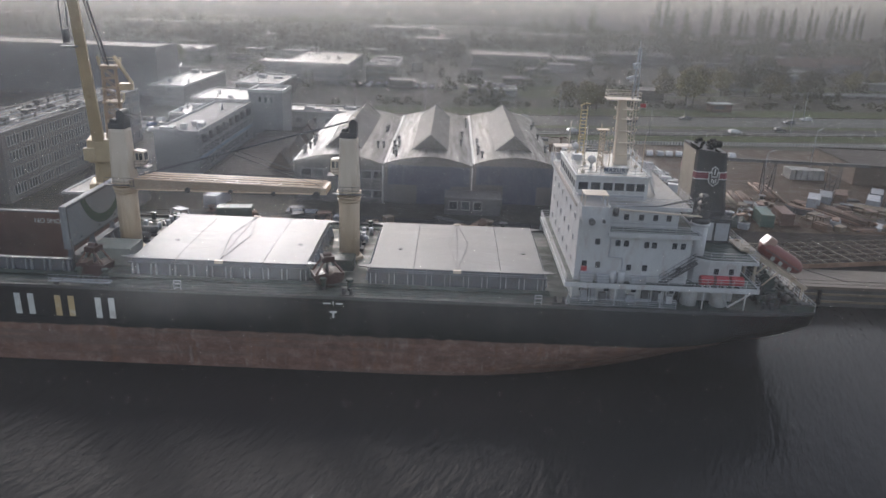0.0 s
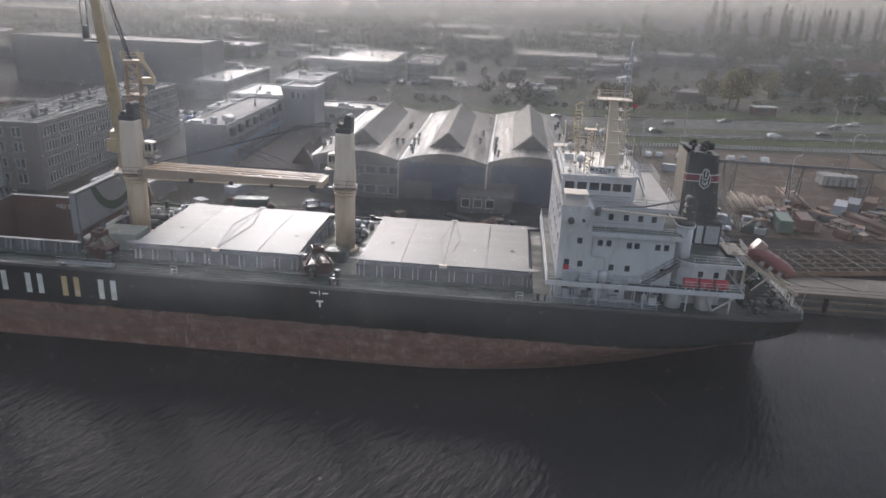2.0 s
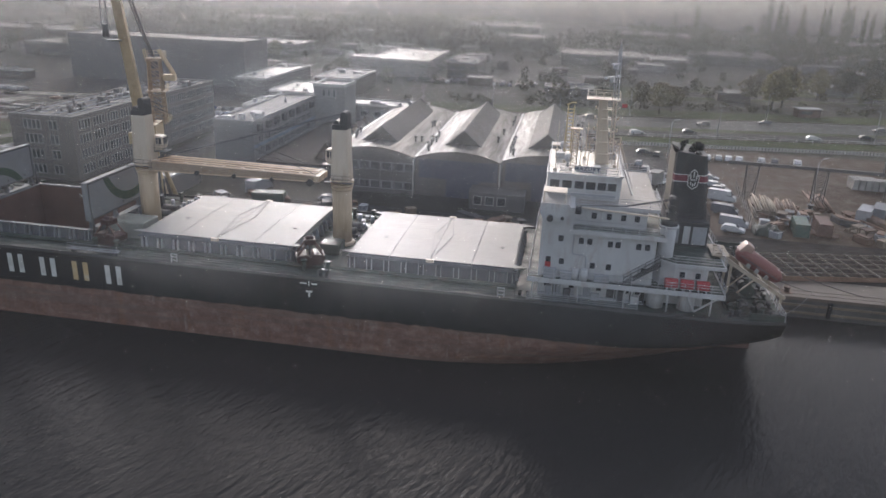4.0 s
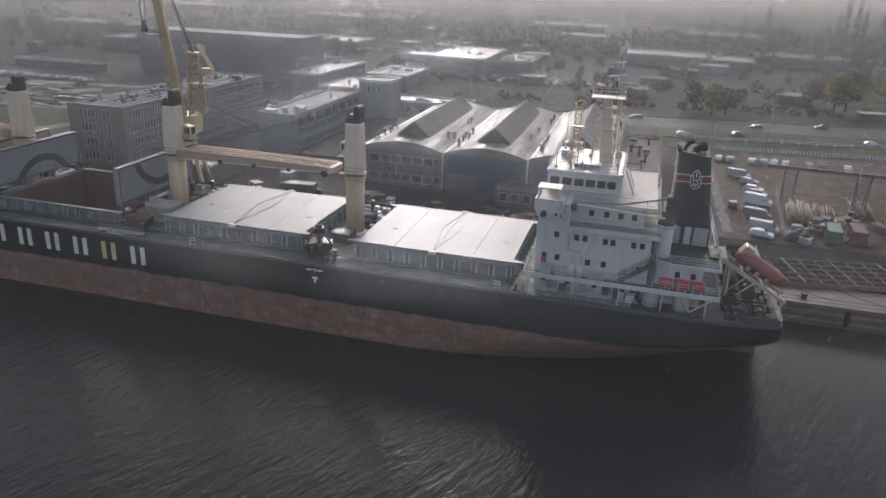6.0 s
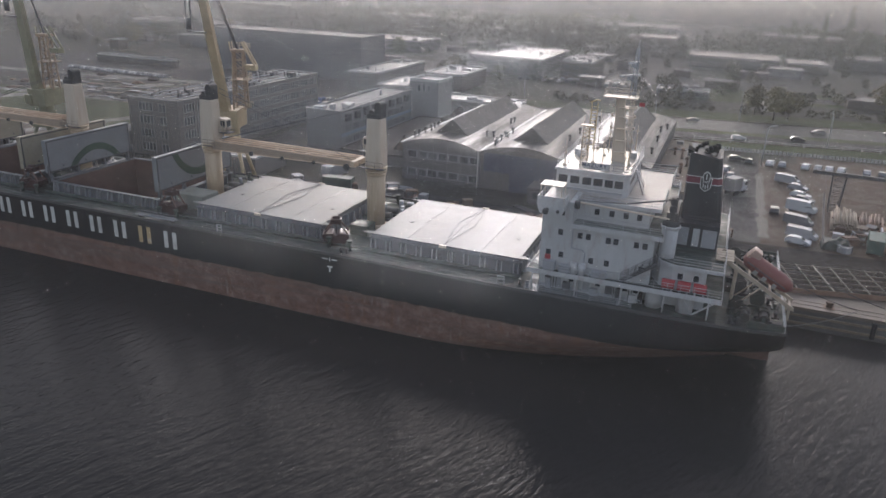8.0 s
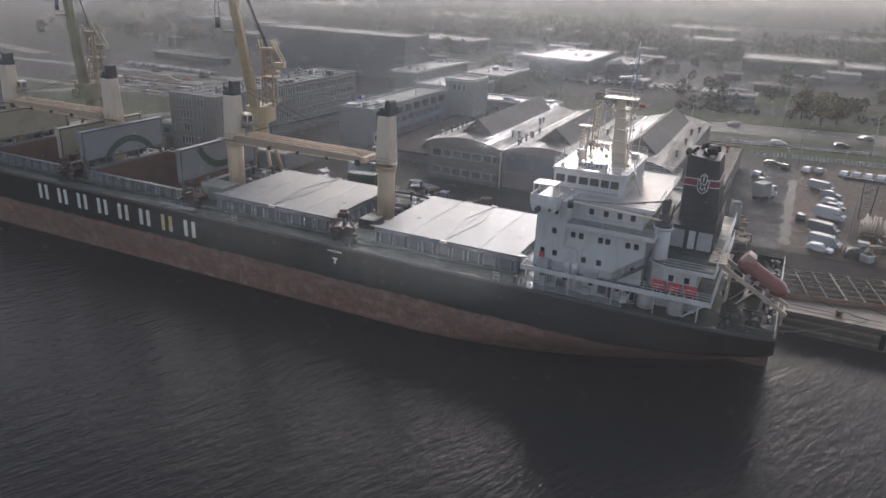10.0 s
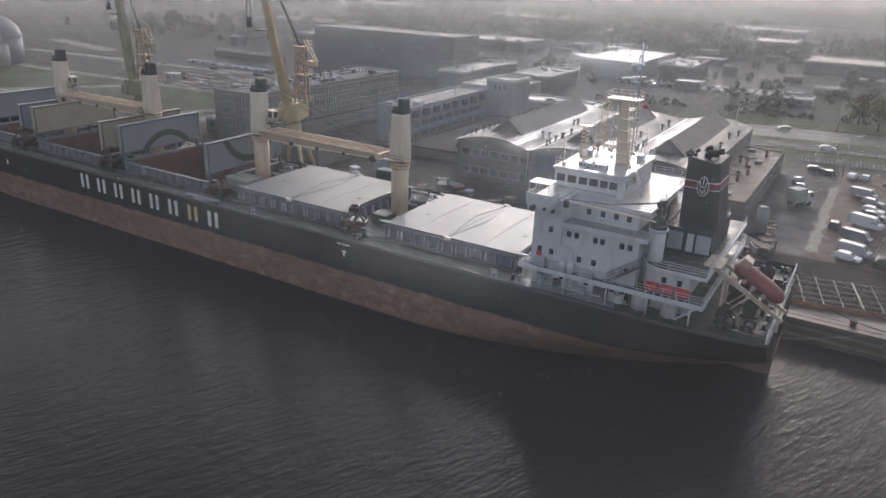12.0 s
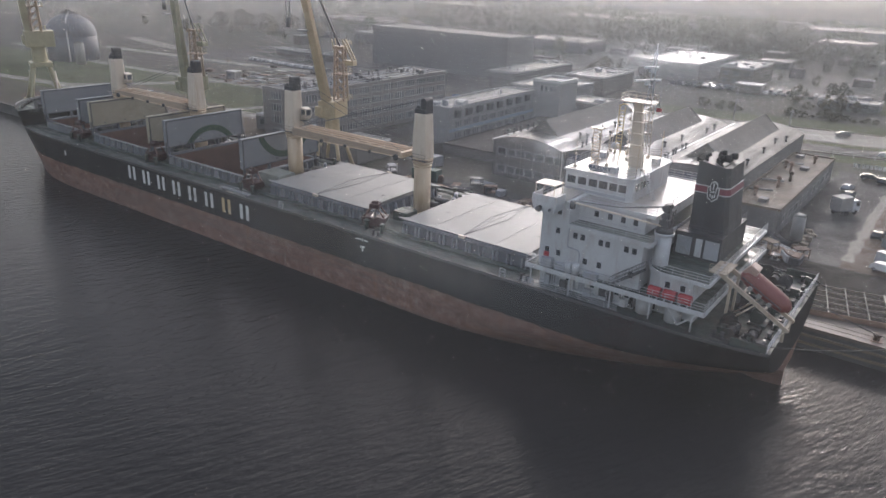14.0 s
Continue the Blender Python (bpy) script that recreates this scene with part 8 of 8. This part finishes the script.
# ---- street lamps and signs ----
def street_lamp():
    s = thing("street_lamp", "tall grey street lamp with a curved arm by the road", "street lamp", "street lamps along the road")
    bm = B()
    cyl(bm, (0, 0, 0), (0, 0, 9.5), 0.12, 0.07, 8)
    tube(bm, [(0, 0, 9.4), (0.5, 0, 9.9), (2.2, 0, 10.1)], 0.06, 6)
    part("pole", bm, GREY, s)
    bm = B()
    bx(bm, 1.9, 2.8, -0.17, 0.17, 10.02, 10.18)
    part("lamp_head", bm, GREY, s, "", 0.04)
    return s


lamp = street_lamp()
lamp.matrix_basis = pose(-20, 158, 3.02, 0, 0, -80)
for i in range(1, 12):
    x = -20 + 24 * i
    copy_thing(lamp, pose(x, road_y(x, 19 if i % 2 else -19.5), 3.02, 0, 0, -80 if i % 2 else 95))
for x, y in ((84, 68), (58, 106), (110, 100)):
    copy_thing(lamp, pose(x, y, 3.02, 0, 0, 40))


# ---- trees ----
def tree_mesh(seed, h, r, n, leaf, tall=False):
    rd = random.Random(seed)
    bm = B()
    for i in range(n):
        t = rd.random()
        if tall:
            z = h * (0.12 + 0.88 * t)
            rr = r * math.sin(math.pi * (0.1 + 0.88 * t)) ** 0.7
        else:
            z = h * (0.3 + 0.7 * t)
            rr = r * math.sin(math.pi * (0.12 + 0.84 * t)) ** 0.6
        a = rd.uniform(0, 2 * math.pi)
        k = math.sqrt(rd.random())
        lob = 0.75 + 0.35 * math.sin(3 * a + seed) + 0.15 * math.sin(7 * a + 9 * t)
        c = Vector((rr * k * lob * math.cos(a), rr * k * lob * math.sin(a), z))
        q = Euler((rd.uniform(0, 3), rd.uniform(0, 3), rd.uniform(0, 6))).to_matrix()
        s = leaf * rd.uniform(0.6, 1.4)
        vs = [bm.verts.new(c + q @ Vector(v)) for v in ((-s, -s * 0.5, 0), (s * 0.2, -s * 0.8, 0), (s, 0.1 * s, 0), (0.1 * s, s * 0.7, 0))]
        bm.faces.new(vs)
    return bm


def trunk_mesh(seed, h, r):
    rd = random.Random(seed)
    bm = B()
    cyl(bm, (0, 0, 0), (0, 0, h * 0.8), 0.028 * h, 0.006 * h, 8)
    for i in range(7):
        z = h * rd.uniform(0.25, 0.65)
        a = rd.uniform(0, 6.28)
        l = r * rd.uniform(0.5, 0.9)
        cyl(bm, (0, 0, z), (l * math.cos(a), l * math.sin(a), z + l * 0.7), 0.009 * h, 0.003 * h, 5)
    return bm


def tree(seed, h, r, n, leaf, m, label, tall=False):
    t = thing("tree", label, "tree", "poplars" if tall else "trees by the road")
    part("trunk", trunk_mesh(seed, h, r), BARK, t)
    part("crown", tree_mesh(seed, h, r, n, leaf, tall), m, t)
    return t


kinds = [tree(1, 11, 5.0, 900, 0.5, TWIG, "broad tree with thin late-autumn foliage"), tree(2, 9, 4.0, 700, 0.5, TWIG, "young tree with thin olive foliage"), tree(3, 13, 5.5, 900, 0.6, CONIFER, "dark bushy tree near the road"), tree(4, 27, 1.9, 800, 0.6, CONIFER, "tall slim poplar in the mist", True), tree(5, 23, 1.6, 700, 0.6, CONIFER, "slim poplar in the mist", True)]
rd = random.Random(21)
places = [(0, 63, 180, 1.2), (1, 68, 186, 1.2), (0, 57, 189, 0.9), (0, 108, 207, 1.3), (0, 114, 216, 1.4), (1, 103, 222, 1.2), (0, 155, 238, 1.0), (2, 172, 240, 1.2), (1, -70, 222, 1.0)]
for i in range(12):
    places.append((rd.choice((0, 1, 2)), rd.uniform(120, 330), rd.uniform(225, 330), rd.uniform(0.7, 1.2)))
for i in range(22):
    places.append((rd.choice((0, 2)), rd.uniform(-340, -120), rd.uniform(215, 300), rd.uniform(0.7, 1.1)))
for x, y, sc in ((101, 480, 1.2), (117, 486, 1.25), (166, 500, 1.1)):
    places.append((3, x, y, sc))
for i in range(17):
    places.append((3 if rd.random() < 0.6 else 4, 175 + 9 * i + rd.uniform(-4, 4), 520 + 6.5 * i + rd.uniform(-12, 12), rd.uniform(1.1, 1.5)))
for i in range(30):
    places.append((3 if rd.random() < 0.7 else 4, 330 + 9 * i + rd.uniform(-4, 4), 640 + 5 * i + rd.uniform(-15, 15), rd.uniform(1.25, 1.6)))
for i in range(20):
    places.append((rd.choice((0, 2, 2)), rd.uniform(130, 420), rd.uniform(240, 430), rd.uniform(0.8, 1.3)))
seen_kinds = set()
for k, x, y, s in places:
    m = pose(x, y, 3.0, 0, 0, rd.uniform(0, 360))
    if k in seen_kinds:
        o = copy_thing(kinds[k], m)
        o.scale = (s, s, s)
    else:
        seen_kinds.add(k)
        kinds[k].matrix_basis = m
# scrub and hedges beyond the road
def scatter(name, label, n, pick, m, seed, hmin, hmax, rad, k):
    rw = random.Random(seed)
    verts, faces = [], []
    for i in range(n):
        x, y = pick(rw)
        h = rw.uniform(hmin, hmax)
        for j in range(k):
            t = rw.random()
            rr = rad * h * math.sin(math.pi * (0.12 + 0.8 * t)) * math.sqrt(rw.random())
            a = rw.uniform(0, 6.283)
            c = Vector((x + rr * math.cos(a), y + rr * math.sin(a), 3 + h * (0.05 + 0.95 * t)))
            q = Euler((rw.uniform(0.4, 2.4), rw.uniform(-0.8, 0.8), rw.uniform(0, 6))).to_matrix()
            s = rw.uniform(0.07, 0.15) * h + 0.15
            b0 = len(verts)
            verts.extend(tuple(c + q @ Vector(v)) for v in ((-s, -s * 0.6, 0), (s * 0.3, -s, 0), (s, 0.2 * s, 0), (0, s, 0)))
            faces.append((b0, b0 + 1, b0 + 2, b0 + 3))
    me = bpy.data.meshes.new(name)
    me.from_pydata(verts, [], faces)
    me.materials.append(m)
    return tagged(new(name, me), label, "shrubs", kind="stuff")


scatter("scrub", "dark scrub and hedges behind the railway", 330, lambda r: (r.uniform(135, 420), 228 + abs(r.gauss(0, 1)) * 110), CONIFER, 61, 2, 7, 0.5, 60)
scatter("scrub", "low dark bushes along the road", 110, lambda r: (lambda x: (x, road_y(x, 36) + abs(r.gauss(0, 8))))(r.uniform(-30, 300)), CONIFER, 62, 0.8, 2.6, 1.1, 50)
scatter("scrub", "bushes between the far yards", 300, lambda r: (r.uniform(-420, 110), 205 + abs(r.gauss(0, 1)) * 200), CONIFER, 63, 2, 7, 0.5, 50)
# far woods
rw = random.Random(5)
verts, faces = [], []
for i in range(1900):
    d = rw.random() ** 1.3
    y = 380 + 850 * d
    x = rw.uniform(-1.1 * y, 0.95 * y)
    clump = noise.noise(Vector((x * 0.006, y * 0.006, 0.3)))
    if clump < -0.12:
        continue
    h = rw.uniform(7, 14)
    for j in range(26):
        t = rw.random()
        rr = 5.0 * math.sin(math.pi * (0.1 + 0.85 * t)) * math.sqrt(rw.random())
        a = rw.uniform(0, 6.283)
        c = Vector((x + rr * math.cos(a), y + rr * math.sin(a), 3 + h * (0.1 + 0.9 * t)))
        q = Euler((rw.uniform(0.6, 2.2), rw.uniform(-0.6, 0.6), rw.uniform(0, 6))).to_matrix()
        s = rw.uniform(1.0, 2.0)
        k = len(verts)
        verts += [tuple(c + q @ Vector(v)) for v in ((-s, -s * 0.6, 0), (s * 0.3, -s, 0), (s, 0.2 * s, 0), (0, s, 0))]
        faces.append((k, k + 1, k + 2, k + 3))
me = bpy.data.meshes.new("far_woods")
me.from_pydata(verts, [], faces)
me.materials.append(CONIFER)
tagged(new("far_woods", me), "dark misty woods and hedges far behind the works", "woods", kind="stuff")
